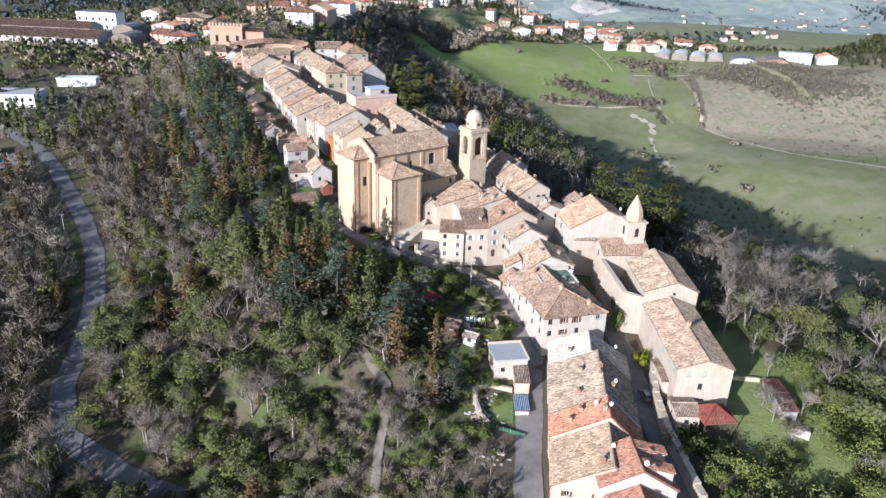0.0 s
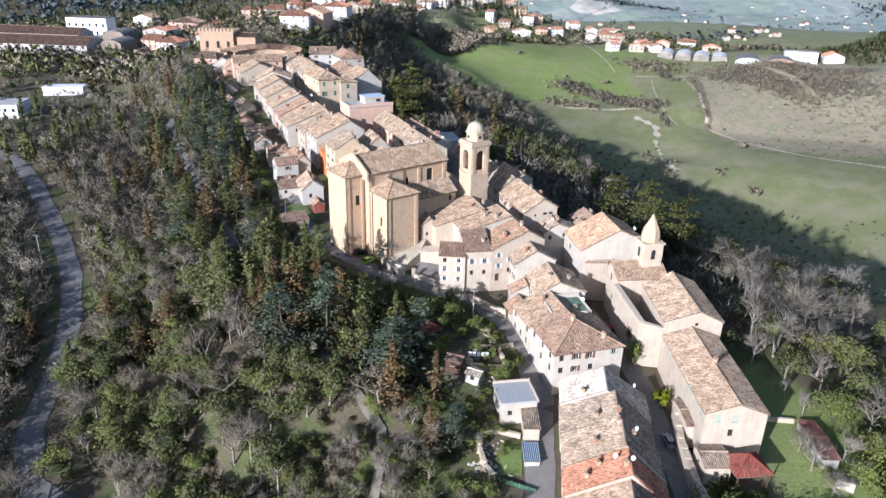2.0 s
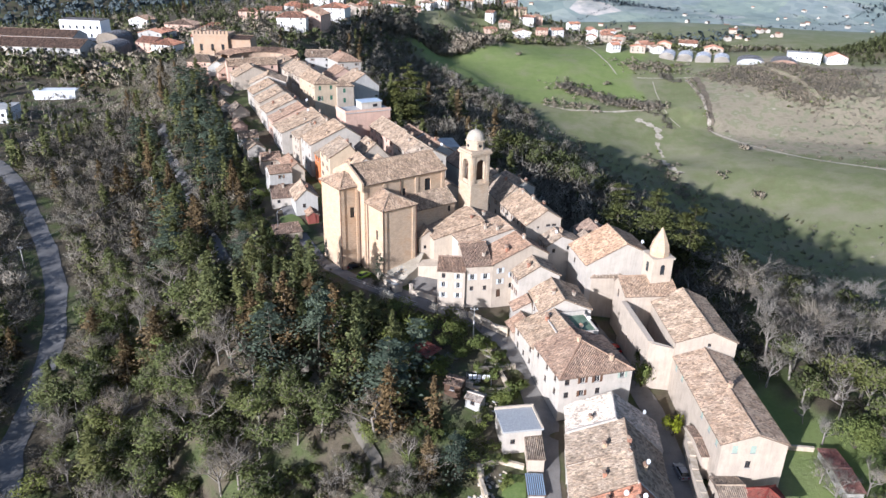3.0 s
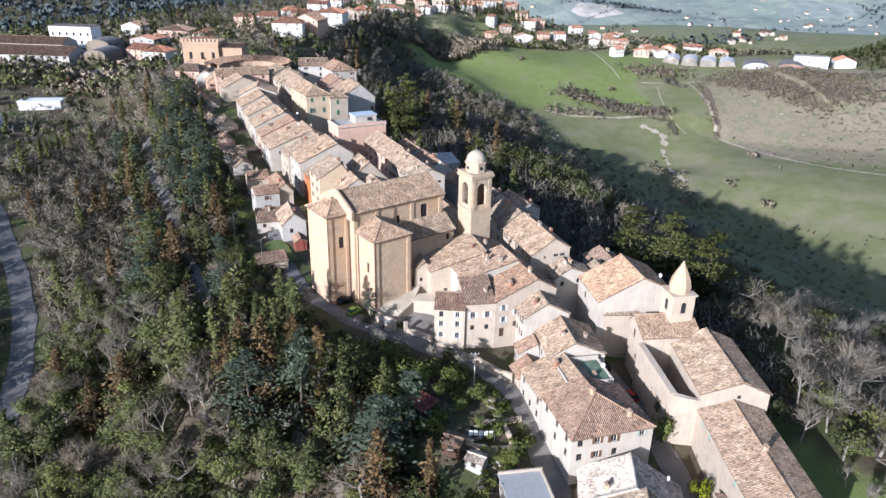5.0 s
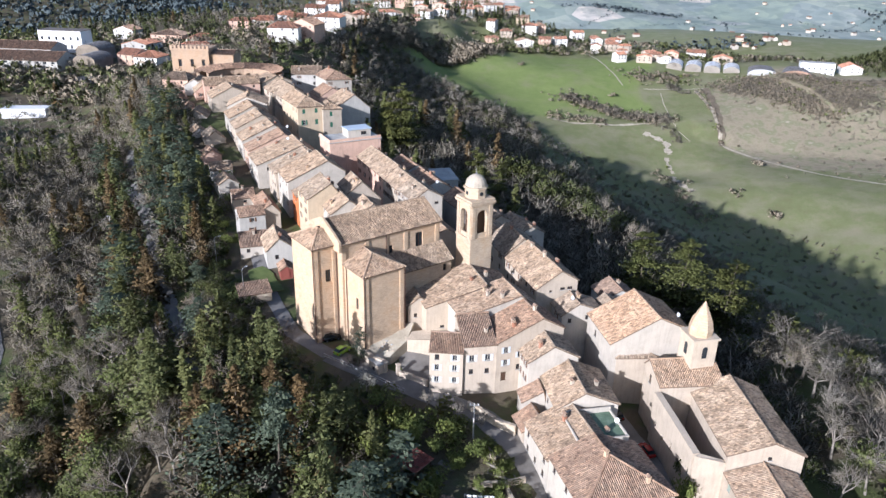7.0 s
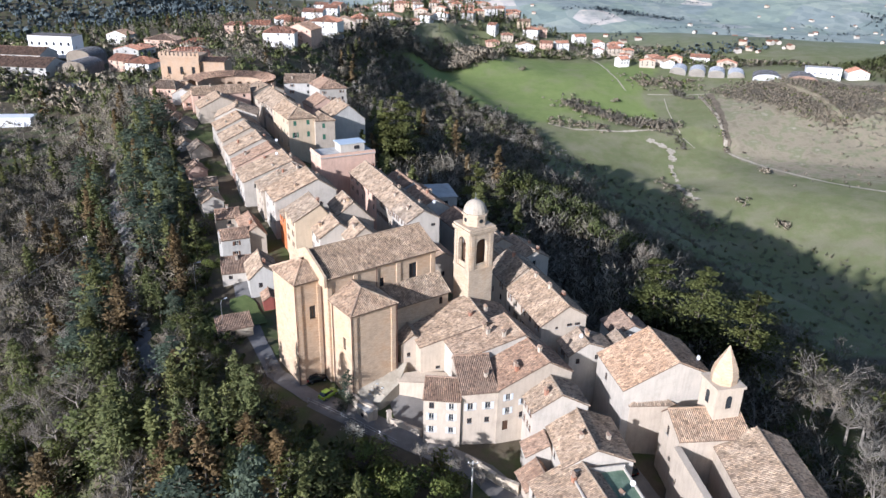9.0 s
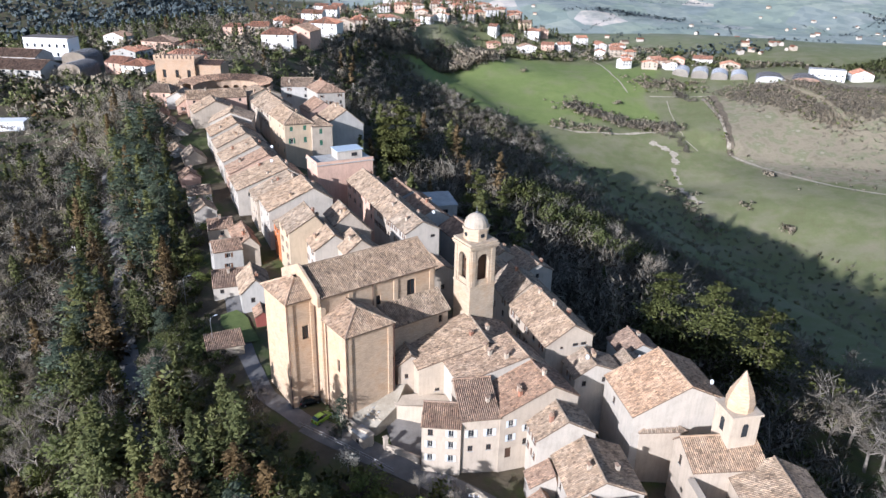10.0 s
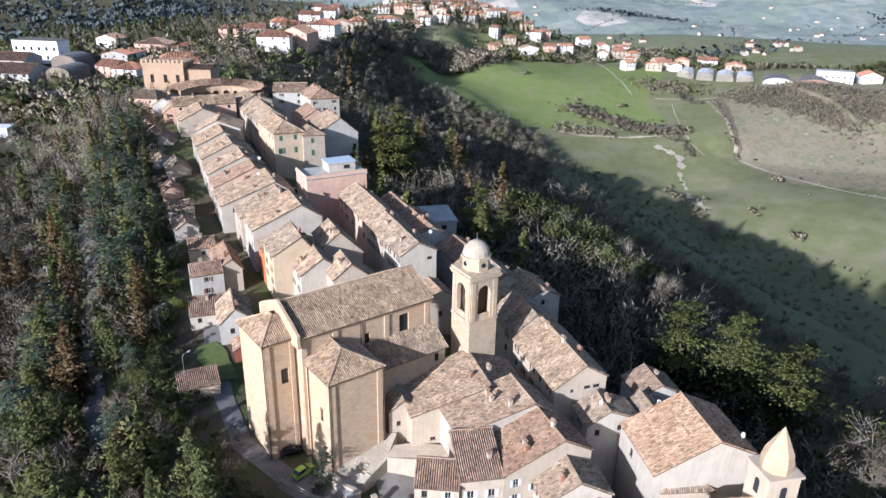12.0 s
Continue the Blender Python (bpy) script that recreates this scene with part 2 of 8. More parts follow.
BLUECEDAR = leaf_mat("blue_cedar_needles", (0.06, 0.080, 0.055), (0.110, 0.138, 0.095), (0.175, 0.205, 0.145))
RUSTY = leaf_mat("browned_conifer_needles", (0.10, 0.07, 0.034), (0.19, 0.132, 0.066), (0.28, 0.20, 0.10))
IVY = leaf_mat("fresh_ivy_leaves", (0.11, 0.135, 0.037), (0.195, 0.228, 0.066), (0.30, 0.33, 0.11))
TREEIVY = leaf_mat("dark_ivy_leaves", (0.08, 0.094, 0.032), (0.138, 0.157, 0.054), (0.21, 0.23, 0.086))
YELLOWLEAF = leaf_mat("yellow_green_leaves", (0.12, 0.15, 0.01), (0.30, 0.33, 0.02), (0.45, 0.47, 0.05))
BLOSSOM = leaf_mat("white_blossom", (0.42, 0.40, 0.36), (0.66, 0.64, 0.58), (0.80, 0.78, 0.74))

# ---- building kit ----
def mesh_of(name, verts, faces, mats, index=None, smooth=False):
    me = bpy.data.meshes.new(name)
    me.from_pydata(verts, [], faces)
    for m in mats if isinstance(mats, (list, tuple)) else [mats]:
        me.materials.append(m)
    if index is not None:
        me.polygons.foreach_set("material_index", index)
    if smooth:
        me.polygons.foreach_set("use_smooth", [True] * len(me.polygons))
    me.update()
    return me


def part(name, shape, material, parent, label="", m=None):
    """One mesh object under a thing or a part; shape: a bmesh or a finished mesh."""
    if isinstance(shape, bmesh.types.BMesh):
        me = bpy.data.meshes.new(name)
        bmesh.ops.recalc_face_normals(shape, faces=shape.faces)
        shape.to_mesh(me)
        shape.free()
    else:
        me = shape
    if material is not None and not me.materials:
        me.materials.append(material)
    ob = new(name, me)
    ob.parent = parent
    if m is not None:
        ob.matrix_basis = m
    if label:
        tagged(ob, label)
    return ob


def thing(name, label, category, m=None, group="", kind=""):
    ob = new(name)
    ob.empty_display_size = 0.5
    if m is not None:
        ob.matrix_basis = m
    return tagged(ob, label, category, group, kind)


def box(bm, x0, y0, z0, x1, y1, z1, bevel=0.0):
    v = [bm.verts.new(p) for p in ((x0, y0, z0), (x1, y0, z0), (x1, y1, z0), (x0, y1, z0), (x0, y0, z1), (x1, y0, z1), (x1, y1, z1), (x0, y1, z1))]
    for f in ((0, 3, 2, 1), (4, 5, 6, 7), (0, 1, 5, 4), (1, 2, 6, 5), (2, 3, 7, 6), (3, 0, 4, 7)):
        bm.faces.new([v[i] for i in f])
    if bevel:
        edges = list({e for w in v for e in w.link_edges})
        bmesh.ops.bevel(bm, geom=edges, offset=bevel, segments=1, affect="EDGES")
    return bm


def boxes(*rows, bevel=0.0):
    bm = bmesh.new()
    for r in rows:
        box(bm, *r, bevel=bevel)
    return bm


def tube(bm, points, radii, sides=6):
    """A tapered limb or pipe through points."""
    rings = []
    for i, p in enumerate(points):
        a = Vector(points[max(i - 1, 0)])
        b = Vector(points[min(i + 1, len(points) - 1)])
        q = (b - a).to_track_quat("Z", "Y")
        rings.append([bm.verts.new(Vector(p) + q @ Vector((math.cos(k * math.tau / sides) * radii[i], math.sin(k * math.tau / sides) * radii[i], 0))) for k in range(sides)])
    for r, s in zip(rings, rings[1:]):
        for k in range(sides):
            bm.faces.new((r[k], r[(k + 1) % sides], s[(k + 1) % sides], s[k]))
    bm.faces.new(rings[0][::-1])
    bm.faces.new(rings[-1])
    return bm


rnd = random.Random(7)


def tile_slope(V, F, I, poly, pitch=0.34, course=0.46, lift=0.0):
    """Rows of lapped clay tiles over one roof plane; poly starts with its eave edge. The slab below takes material 1."""
    p = [Vector(q) for q in poly]
    s = (p[1] - p[0]).normalized()
    n = Vector((0, 0, 0))
    for a, b in zip(p, p[1:] + p[:1]):
        n += a.cross(b)
    n.normalize()
    if n.z < 0:
        n = -n
    t = n.cross(s)
    flat = [((q - p[0]).dot(s), (q - p[0]).dot(t)) for q in p]
    if sum(b for _, b in flat) < 0:
        t = -t
        flat = [(a, -b) for a, b in flat]
    k = len(V)
    V += [tuple(q + n * 0.02) for q in p] + [tuple(q - Vector((0, 0, 0.16))) for q in p]
    c = len(p)
    F += [list(range(k, k + c)), list(range(k + 2 * c - 1, k + c - 1, -1))] + [[k + i, k + c + i, k + c + (i + 1) % c, k + (i + 1) % c] for i in range(c)]
    I += [1] * (c + 2)
    s0, s1 = min(a for a, _ in flat), max(a for a, _ in flat)
    rows = max(1, round((s1 - s0) / pitch))
    w = (s1 - s0) / rows
    for r in range(rows):
        a, b = s0 + r * w, s0 + (r + 1) * w
        mid, cuts = (a + b) / 2, []
        for (ua, ta), (ub, tb) in zip(flat, flat[1:] + flat[:1]):
            if (ua - mid) * (ub - mid) < 0:
                cuts.append(ta + (mid - ua) / (ub - ua) * (tb - ta))
        if len(cuts) < 2:
            continue
        t0, t1 = min(cuts), max(cuts)
        sway = rnd.uniform(-0.012, 0.012)
        steps = max(1, round((t1 - t0) / course))
        for j in range(steps):
            u0, u1 = t0 + (t1 - t0) * j / steps - 0.03, t0 + (t1 - t0) * (j + 1) / steps + 0.03
            up = rnd.uniform(0, 0.02) + sway + lift
            k = len(V)
            for tt, h in ((u0, 0.05), (u1, 0.0)):
                o = p[0] + t * tt
                for ss, hh in ((a + 0.13 * w, 0.0), (mid, 0.36 * w), (b - 0.13 * w, 0.0)):
                    V.append(tuple(o + s * (ss + sway * 0.5) + n * (hh + h + up)))
            F += [[k, k + 1, k + 4, k + 3], [k + 1, k + 2, k + 5, k + 4]]
            I += [0] * 2


def cap_row(V, F, a, b, radius=0.17, step=0.5):
    """Half-round ridge or hip tiles from a to b."""
    a, b = Vector(a), Vector(b)
    if (b - a).length < 0.3:
        return
    count = max(1, round((b - a).length / step))
    d = (b - a).normalized()
    side = d.cross(Vector((0, 0, 1))).normalized()
    up = side.cross(d)
    for i in range(count):
        k = len(V)
        for q, r in ((a + (b - a) * i / count, radius * 1.12), (a + (b - a) * (i + 1.06) / count, radius * 0.94)):
            o = q + up * rnd.uniform(0, 0.025)
            for ang in (-15, 40, 90, 140, 195):
                V.append(tuple(o + side * r * math.cos(radians(ang)) + up * (0.06 + r * math.sin(radians(ang)))))
        F += [[k + j, k + j + 1, k + j + 6, k + j + 5] for j in range(4)]
        if i:
            F += [[k - 5 + j, k - 4 + j, k + j + 1, k + j] for j in range(4)]


def make_roof(root, planes, ridges, tiles, name="roof", pitch=0.34, course=0.46):
    V, F, I = [], [], []
    for poly in planes:
        tile_slope(V, F, I, poly, pitch, course)
    roof = part(name, mesh_of(name, V, F, [tiles, EAVE], I), None, root)
    V, F = [], []
    for a, b in ridges:
        cap_row(V, F, a, b)
    if V:
        part("ridge_cap", mesh_of("ridge_cap", V, F, tiles), None, roof)
    return roof


def wall_face(V, F, origin, along, length, z0, tops, holes, depth=0.2):
    """One outer wall face with real openings. tops: its upper outline as (distance, height)."""
    o, a = Vector(origin), Vector(along)
    inward = Vector((-a.y, a.x, 0))
    zr = min(z for _, z in tops)
    holes = [h for h in holes if h[0] > 0.1 and h[0] + h[2] < length - 0.1 and h[1] > z0 and h[1] + h[3] < zr - 0.05]
    xs = sorted({0.0, length, *[h[0] for h in holes], *[h[0] + h[2] for h in holes]})
    zs = sorted({z0, zr, *[h[1] for h in holes], *[h[1] + h[3] for h in holes]})

    def put(x, z, d=0.0):
        V.append(tuple(o + a * x + inward * d + Vector((0, 0, z - o.z))))
        return len(V) - 1

    for x0, x1 in zip(xs, xs[1:]):
        for q0, q1 in zip(zs, zs[1:]):
            xm, zm = (x0 + x1) / 2, (q0 + q1) / 2
            if not any(h[0] < xm < h[0] + h[2] and h[1] < zm < h[1] + h[3] for h in holes):
                F.append([put(x0, q0), put(x1, q0), put(x1, q1), put(x0, q1)])
    for x, z, w, h in holes:
        c = [(x, z), (x + w, z), (x + w, z + h), (x, z + h)]
        for (xa, za), (xb, zb) in zip(c, c[1:] + c[:1]):
            F.append([put(xa, za), put(xb, zb), put(xb, zb, depth), put(xa, za, depth)])
    upper = [(0, zr), (length, zr)] + [(x, z) for x, z in reversed(tops) if z > zr + 0.01]
    if len(upper) > 2:
        F.append([put(x, z) for x, z in upper])
    return holes


WINDOWS = {}


def window_meshes(w, h, style):
    key = (round(w, 2), round(h, 2), style)
    if key not in WINDOWS:
        b = 0.07
        frame_bm = boxes((-w / 2, 0.10, 0, -w / 2 + b, 0.16, h), (w / 2 - b, 0.10, 0, w / 2, 0.16, h), (-w / 2, 0.10, 0, w / 2, 0.16, b), (-w / 2, 0.10, h - b, w / 2, 0.16, h), (-0.03, 0.10, 0, 0.03, 0.15, h))
        f = bpy.data.meshes.new("window")
        frame_bm.to_mesh(f)
        pane_bm = boxes((-w / 2, 0.14, 0, w / 2, 0.18, h))
        g = bpy.data.meshes.new("pane")
        pane_bm.to_mesh(g)
        sill_bm = boxes((-w / 2 - 0.12, -0.10, -0.10, w / 2 + 0.12, 0.12, 0.0))
        s = bpy.data.meshes.new("sill")
        sill_bm.to_mesh(s)
        half = w / 2
        sh = bmesh.new()
        box(sh, 0, -0.06, 0, half, -0.015, h)
        for i in range(5):
            box(sh, 0.05, -0.085, h * (0.08 + i * 0.18), half - 0.05, -0.06, h * (0.08 + i * 0.18) + 0.09)
        d = bpy.data.meshes.new("shutter")
        sh.to_mesh(d)
        f.materials.append(WOODDARK if style in "bd" else FRAME)
        g.materials.append(WOODDARK if style == "d" else GLASS)
        s.materials.append(CONCRETE)
        d.materials.append({"g": SHUT_GREEN, "n": SHUT_BROWN, "p": SHUT_GREY, "w": SHUT_WHITE}.get(style, SHUT_BROWN))
        WINDOWS[key] = (f, g, s, d)
    return WINDOWS[key]


FAR_WINDOWS = {}


def far_window(w, h):
    """Frame and pane in one, for houses far off."""
    key = (round(w, 1), round(h, 1))
    if key not in FAR_WINDOWS:
        bm = boxes((-w / 2, 0.1, 0, w / 2, 0.14, h), (-w / 2 - 0.1, -0.08, -0.12, w / 2 + 0.1, 0.1, 0))
        me = bpy.data.meshes.new("window")
        bm.to_mesh(me)
        me.materials.append(GLASS)
        me.materials.append(CONCRETE)
        me.polygons.foreach_set("material_index", [0] * 6 + [1] * 6)
        FAR_WINDOWS[key] = me
    return FAR_WINDOWS[key]


def window(root, x, z, w, h, style, m):
    """style: b bare, d door; with shutters g green, n brown, p pale green, w pale blue (capitals: closed)."""
    f, g, s, d = window_meshes(w, h, style.lower())
    if style == "f":
        return part("window", far_window(w, h), None, root, m=m @ Matrix.Translation((x + w / 2, 0, z)))
    at = m @ Matrix.Translation((x + w / 2, 0, z))
    ob = part("door" if style == "d" else "window", f, None, root, m=at)
    part("pane" if style != "d" else "door_leaf", g, None, ob)
    if style != "d":
        part("sill", s, None, ob)
    if style.lower() in "gnpw":
        if style.isupper():
            part("shutter", d, None, ob, m=Matrix.Translation((-w / 2, 0.1, 0)))
            part("shutter", d, None, ob, m=Matrix.Translation((0, 0.1, 0)))
        else:
            part("shutter", d, None, ob, m=Matrix.Translation((-w - 0.02, 0, 0)))
            part("shutter", d, None, ob, m=Matrix.Translation((w / 2 + 0.02, 0, 0)))
    return ob


CHIMNEYS = {}


def chimney(root, x, y, z, kind=0, tall=1.1):
    """A plastered stack with a tiled or slab hood."""
    if kind not in CHIMNEYS:
        bm = boxes((-0.28, -0.28, -1.2, 0.28, 0.28, 0.75), (-0.34, -0.34, 0.68, 0.34, 0.34, 0.78))
        for sx in (-1, 1):
            for sy in (-1, 1):
                box(bm, sx * 0.25 - 0.06, sy * 0.25 - 0.06, 0.78, sx * 0.25 + 0.06, sy * 0.25 + 0.06, 1.0)
        a = bpy.data.meshes.new("chimney")
        bm.to_mesh(a)
        a.materials.append((CREAM, BRICK, TILE_RED)[kind])
        bm = bmesh.new()
        v = [bm.verts.new(p) for p in ((-0.42, -0.42, 1.0), (0.42, -0.42, 1.0), (0.42, 0.42, 1.0), (-0.42, 0.42, 1.0), (0, -0.42, 1.26), (0, 0.42, 1.26))]
        for f in ((0, 1, 2, 3), (0, 4, 1), (2, 5, 3), (1, 4, 5, 2), (3, 5, 4, 0)):
            bm.faces.new([v[i] for i in f])
        c = bpy.data.meshes.new("chimney_hood")
        bmesh.ops.recalc_face_normals(bm, faces=bm.faces)
        bm.to_mesh(c)
        c.materials.append(TILE_BROWN)
        CHIMNEYS[kind] = (a, c)
    a, c = CHIMNEYS[kind]
    ob = part("chimney", a, None, root, m=pose(x, y, z, 0, 0, rnd.uniform(0, 20)) @ Matrix.Diagonal((1, 1, tall, 1)))
    part("chimney_hood", c, None, ob)
    return ob


def auto_windows(rng, length, ze, z0, cols, rows, style, drop=0.15, w=0.95, h=1.35, storey=2.95, first=1.9):
    out = []
    for r in range(rows):
        z = ze - first - r * storey
        if z < z0 + 0.4:
            break
        for c in range(cols):
            if rng.random() < drop:
                continue
            x = length * (c + 0.5) / cols - w / 2 + rng.uniform(-0.25, 0.25)
            hh = h if r else h * 0.85
            out.append((x, z, w, hh, style if rng.random() < 0.75 or style == "f" else "b"))
    return out


def house(label, p, ang, w, d, zl, zr, zridge, f=0.5, wall=CREAM, tiles=TILE_OLD, front=(), left=(), right=(), back=(), hip0=0.0, hip1=0.0, chimneys=1,
          z0=None, over=0.3, pitch=0.34, course=0.46, seed=None, group="", category="house", name="house", verge=0):
    """A house on the corner p: its front runs w metres at ang degrees, it is d deep, with eaves zl and zr at its left and right
    and a ridge at the fraction f of its width. hip0, hip1: how far the front and back ends are hipped.
    Windows: rows of (distance, height below the lower eave, width, height, style)."""
    rng = random.Random(seed if seed is not None else int(abs(p[0]) * 131 + abs(p[1]) * 17))
    c, s = math.cos(radians(ang)), math.sin(radians(ang))
    if z0 is None:
        z0 = min(ground_at(p[0] + c * u - s * v, p[1] + s * u + c * v) for u in (0, w) for v in (0, d)) - 0.6
    root = thing(name, label, category, pose(p[0], p[1], z0, 0, 0, ang), group)
    if p[1] > 204 and pitch < 0.45:
        pitch, course = 0.38, 0.62
    zl, zr, zridge = zl - z0, zr - z0, zridge - z0
    V, F = [], []
    r = f * w
    gable = [(0, zl), (r, zridge), (w, zr)]
    ends = []
    for hip, org, along in ((hip0, (0, 0, 0), (1, 0, 0)), (hip1, (w, d, 0), (-1, 0, 0))):
        tops = gable if along[0] > 0 else [(w - x, z) for x, z in reversed(gable)]
        if hip:
            tops = [(0, tops[0][1]), (w, tops[2][1])]
        ends.append((org, along, w, tops))
    faces = [(ends[0], front), (((w, 0, 0), (0, 1, 0), d, [(0, zr), (d, zr)]), right), (ends[1], back), (((0, d, 0), (0, -1, 0), d, [(0, zl), (d, zl)]), left)]
    todo = []
    for (org, along, length, tops), wins in faces:
        low = min(z for _, z in tops)
        if isinstance(wins, dict):
            wins = auto_windows(rng, length, low, 0.3, **wins)
        else:
            wins = [(x, low - dz, ww, hh, st) for x, dz, ww, hh, st in wins]
        holes = wall_face(V, F, org, along, length, 0, tops, [q[:4] for q in wins])
        turn = math.degrees(math.atan2(along[1], along[0]))
        todo += [(q, pose(*org, 0, 0, turn)) for q in wins if tuple(q[:4]) in [tuple(h) for h in holes]]
    part("wall", mesh_of("wall", V, F, wall), None, root)
    for (x, z, ww, hh, st), m in todo:
        window(root, x, z, ww, hh, st, m)
    # roof planes, with overhang, in the house's own frame
    sl = (zridge - zl) / r if r > 0.01 else 0
    sr = (zridge - zr) / (w - r) if w - r > 0.01 else 0
    planes, ridges = [], []
    y0, y1 = -over * 0.5, d + over * 0.5
    a0, a1 = (r, hip0 or y0, zridge), (r, d - hip1 if hip1 else y1, zridge)
    lo = lambda x: zl - sl * over if x < r else zr - sr * over
    if r > 0.3:
        planes.append([(-over, -over if hip0 else y0, lo(0)), (-over, d + over if hip1 else y1, lo(0)), a1, a0])
    if w - r > 0.3:
        planes.append([(w + over, d + over if hip1 else y1, lo(w + r)), (w + over, -over if hip0 else y0, lo(w + r)), a0, a1])
    if hip0:
        planes.append([(w + over, -over, lo(w + r)), (-over, -over, lo(0)), a0])
        ridges += [((-over, -over, lo(0)), a0), ((w + over, -over, lo(w + r)), a0)]
    if hip1:
        planes.append([(-over, d + over, lo(0)), (w + over, d + over, lo(w + r)), a1])
        ridges += [((-over, d + over, lo(0)), a1), ((w + over, d + over, lo(w + r)), a1)]
    ridges.append((a0, a1))
    make_roof(root, planes, ridges, tiles, "roof", pitch, course)
    if verge:
        # white parapet over the front edge, from the ridge down to the lower eave
        for xa, za, xb, zb in ((r, zridge, w + over, lo(w + r)), (-over, lo(0), r, zridge))[: verge]:
            bm = bmesh.new()
            rows = [[bm.verts.new((xx, yy, zz + dz)) for xx, zz in ((xa, za), (xb, zb))] for yy, dz in ((-0.32, -0.5), (-0.32, 0.5), (0.03, 0.5), (0.03, -0.5))]
            for i in range(4):
                bm.faces.new((rows[i][0], rows[i][1], rows[(i + 1) % 4][1], rows[(i + 1) % 4][0]))
            bm.faces.new([q[0] for q in rows])
            bm.faces.new([q[1] for q in rows][::-1])
            part("verge_wall", bm, WHITE, root)
    for i in range(chimneys):
        x, y = rng.uniform(0.2, 0.8) * w, rng.uniform(0.15, 0.85) * d
        z = zl + sl * x if x < r else zr + sr * (w - x)
        chimney(root, x, y, z, rng.choice((0, 0, 1, 2)), rng.uniform(0.9, 1.3))
    return root

def prism(name, ring, z0, z1, mat, label, category, kind=""):
    """A walled block over a ring of corners, its top level or given corner by corner."""
    tops = z1 if isinstance(z1, (list, tuple)) else [z1] * len(ring)
    bm = bmesh.new()
    a = [bm.verts.new((x, y, z0)) for x, y in ring]
    b = [bm.verts.new((x, y, z)) for (x, y), z in zip(ring, tops)]
    bm.faces.new(a[::-1])
    bm.faces.new(b)
    for i in range(len(ring)):
        j = (i + 1) % len(ring)
        bm.faces.new((a[i], a[j], b[j], b[i]))
    root = thing(name, label, category, kind=kind)
    part("block", bm, mat, root)
    return root


# ---- ground ----
def spread(lo, core0, core1, hi, step, grow):
    xs = list(np.arange(core0, core1 + 0.1, step))
    g = step
    while xs[-1] < hi:
        g *= grow
        xs.append(xs[-1] + g)
    g = step
    while xs[0] > lo:
        g *= grow
        xs.insert(0, xs[0] - g)
    return np.array(xs)


def field_edge(x):
    """The wood's far edge, beyond which the fields begin."""
    return np.interp(x, [-200, -75, -28, 10, 46, 84, 130, 180, 260, 400, 700], [960, 806, 776, 732, 712, 682, 648, 604, 520, 430, 330])


def inside(x, y, ring):
    """Whether points lie in a ring of corners."""
    hit = np.zeros(np.shape(x), bool)
    for (ax, ay), (bx, by) in zip(ring, ring[1:] + ring[:1]):
        hit ^= ((ay > y) != (by > y)) & (x < (bx - ax) * (y - ay) / (by - ay + 1e-9) + ax)
    return hit


VILLAGE = [(12, 40), (52, 40), (72, 95), (64, 150), (56, 185), (34, 205), (12, 240), (-14, 262), (-30, 300), (-50, 345), (-80, 400), (-140, 405), (-120, 350), (-92, 290), (-62, 225), (-48, 200), (-34, 178), (-14, 160), (4, 152), (14, 120)]
GREENFIELD = [(-64, 812), (-28, 782), (12, 738), (80, 738), (150, 760), (185, 742), (180, 830), (215, 900), (120, 930), (60, 935), (25, 893), (-20, 882)]
SCRUB = [(252, 815), (236, 704), (262, 655), (340, 620), (460, 560), (900, 330), (900, 700), (560, 800), (420, 845), (330, 865)]
xs = spread(-5200, -200, 290, 5200, 4.5, 1.07)
ys = spread(-1500, 40, 620, 5600, 4.5, 1.055)
gx, gy = np.meshgrid(xs, ys)
gz = land(gx, gy)
nx, ny = len(xs), len(ys)
idx = np.arange(nx * ny).reshape(ny, nx)
quads = np.stack([idx[:-1, :-1], idx[:-1, 1:], idx[1:, 1:], idx[1:, :-1]], -1).reshape(-1, 4)
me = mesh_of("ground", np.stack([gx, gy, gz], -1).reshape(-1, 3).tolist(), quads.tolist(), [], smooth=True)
cover = np.zeros((ny, nx, 4))
field = (gy > field_edge(gx)) | (np.hypot(gx, gy - 400) > 1150)
cover[..., 0] = field | ((gx > 62) & (gy > 330) & (gz < -40))
cover[..., 1] = inside(gx, gy, SCRUB)
# weight of the haze-coloured far fields, growing with distance
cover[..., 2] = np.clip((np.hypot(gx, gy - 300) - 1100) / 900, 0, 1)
cover[..., 0] = np.maximum(cover[..., 0], inside(gx, gy, [(57, 95), (80, 80), (84, 130), (62, 150)]))
cover[..., 3] = inside(gx, gy, GREENFIELD) | inside(gx, gy, [(57, 95), (80, 80), (84, 130), (62, 150)])
hillwood = inside(gx, gy, [(440, 880), (560, 820), (800, 700), (1500, 500), (1700, 900), (900, 1000), (560, 930)])
hillwood |= inside(gx, gy, [(-3500, 900), (-300, 1000), (-210, 1300), (-330, 1900), (-520, 2700), (-3500, 3400)])
cover[..., 0] = np.where(hillwood, 0, cover[..., 0])
cover[..., 2] = np.where(hillwood, 0, cover[..., 2])
attr = me.attributes.new("cover", "FLOAT_COLOR", "POINT")
attr.data.foreach_set("color", cover.reshape(-1))
m, nt, b = node_mat("ground_cover", 0.95, 0.1)
at = place_coords(nt)
src = nt.nodes.new("ShaderNodeAttribute")
src.attribute_name = "cover"
sep = nt.nodes.new("ShaderNodeSeparateColor")
nt.links.new(src.outputs["Color"], sep.inputs[0])
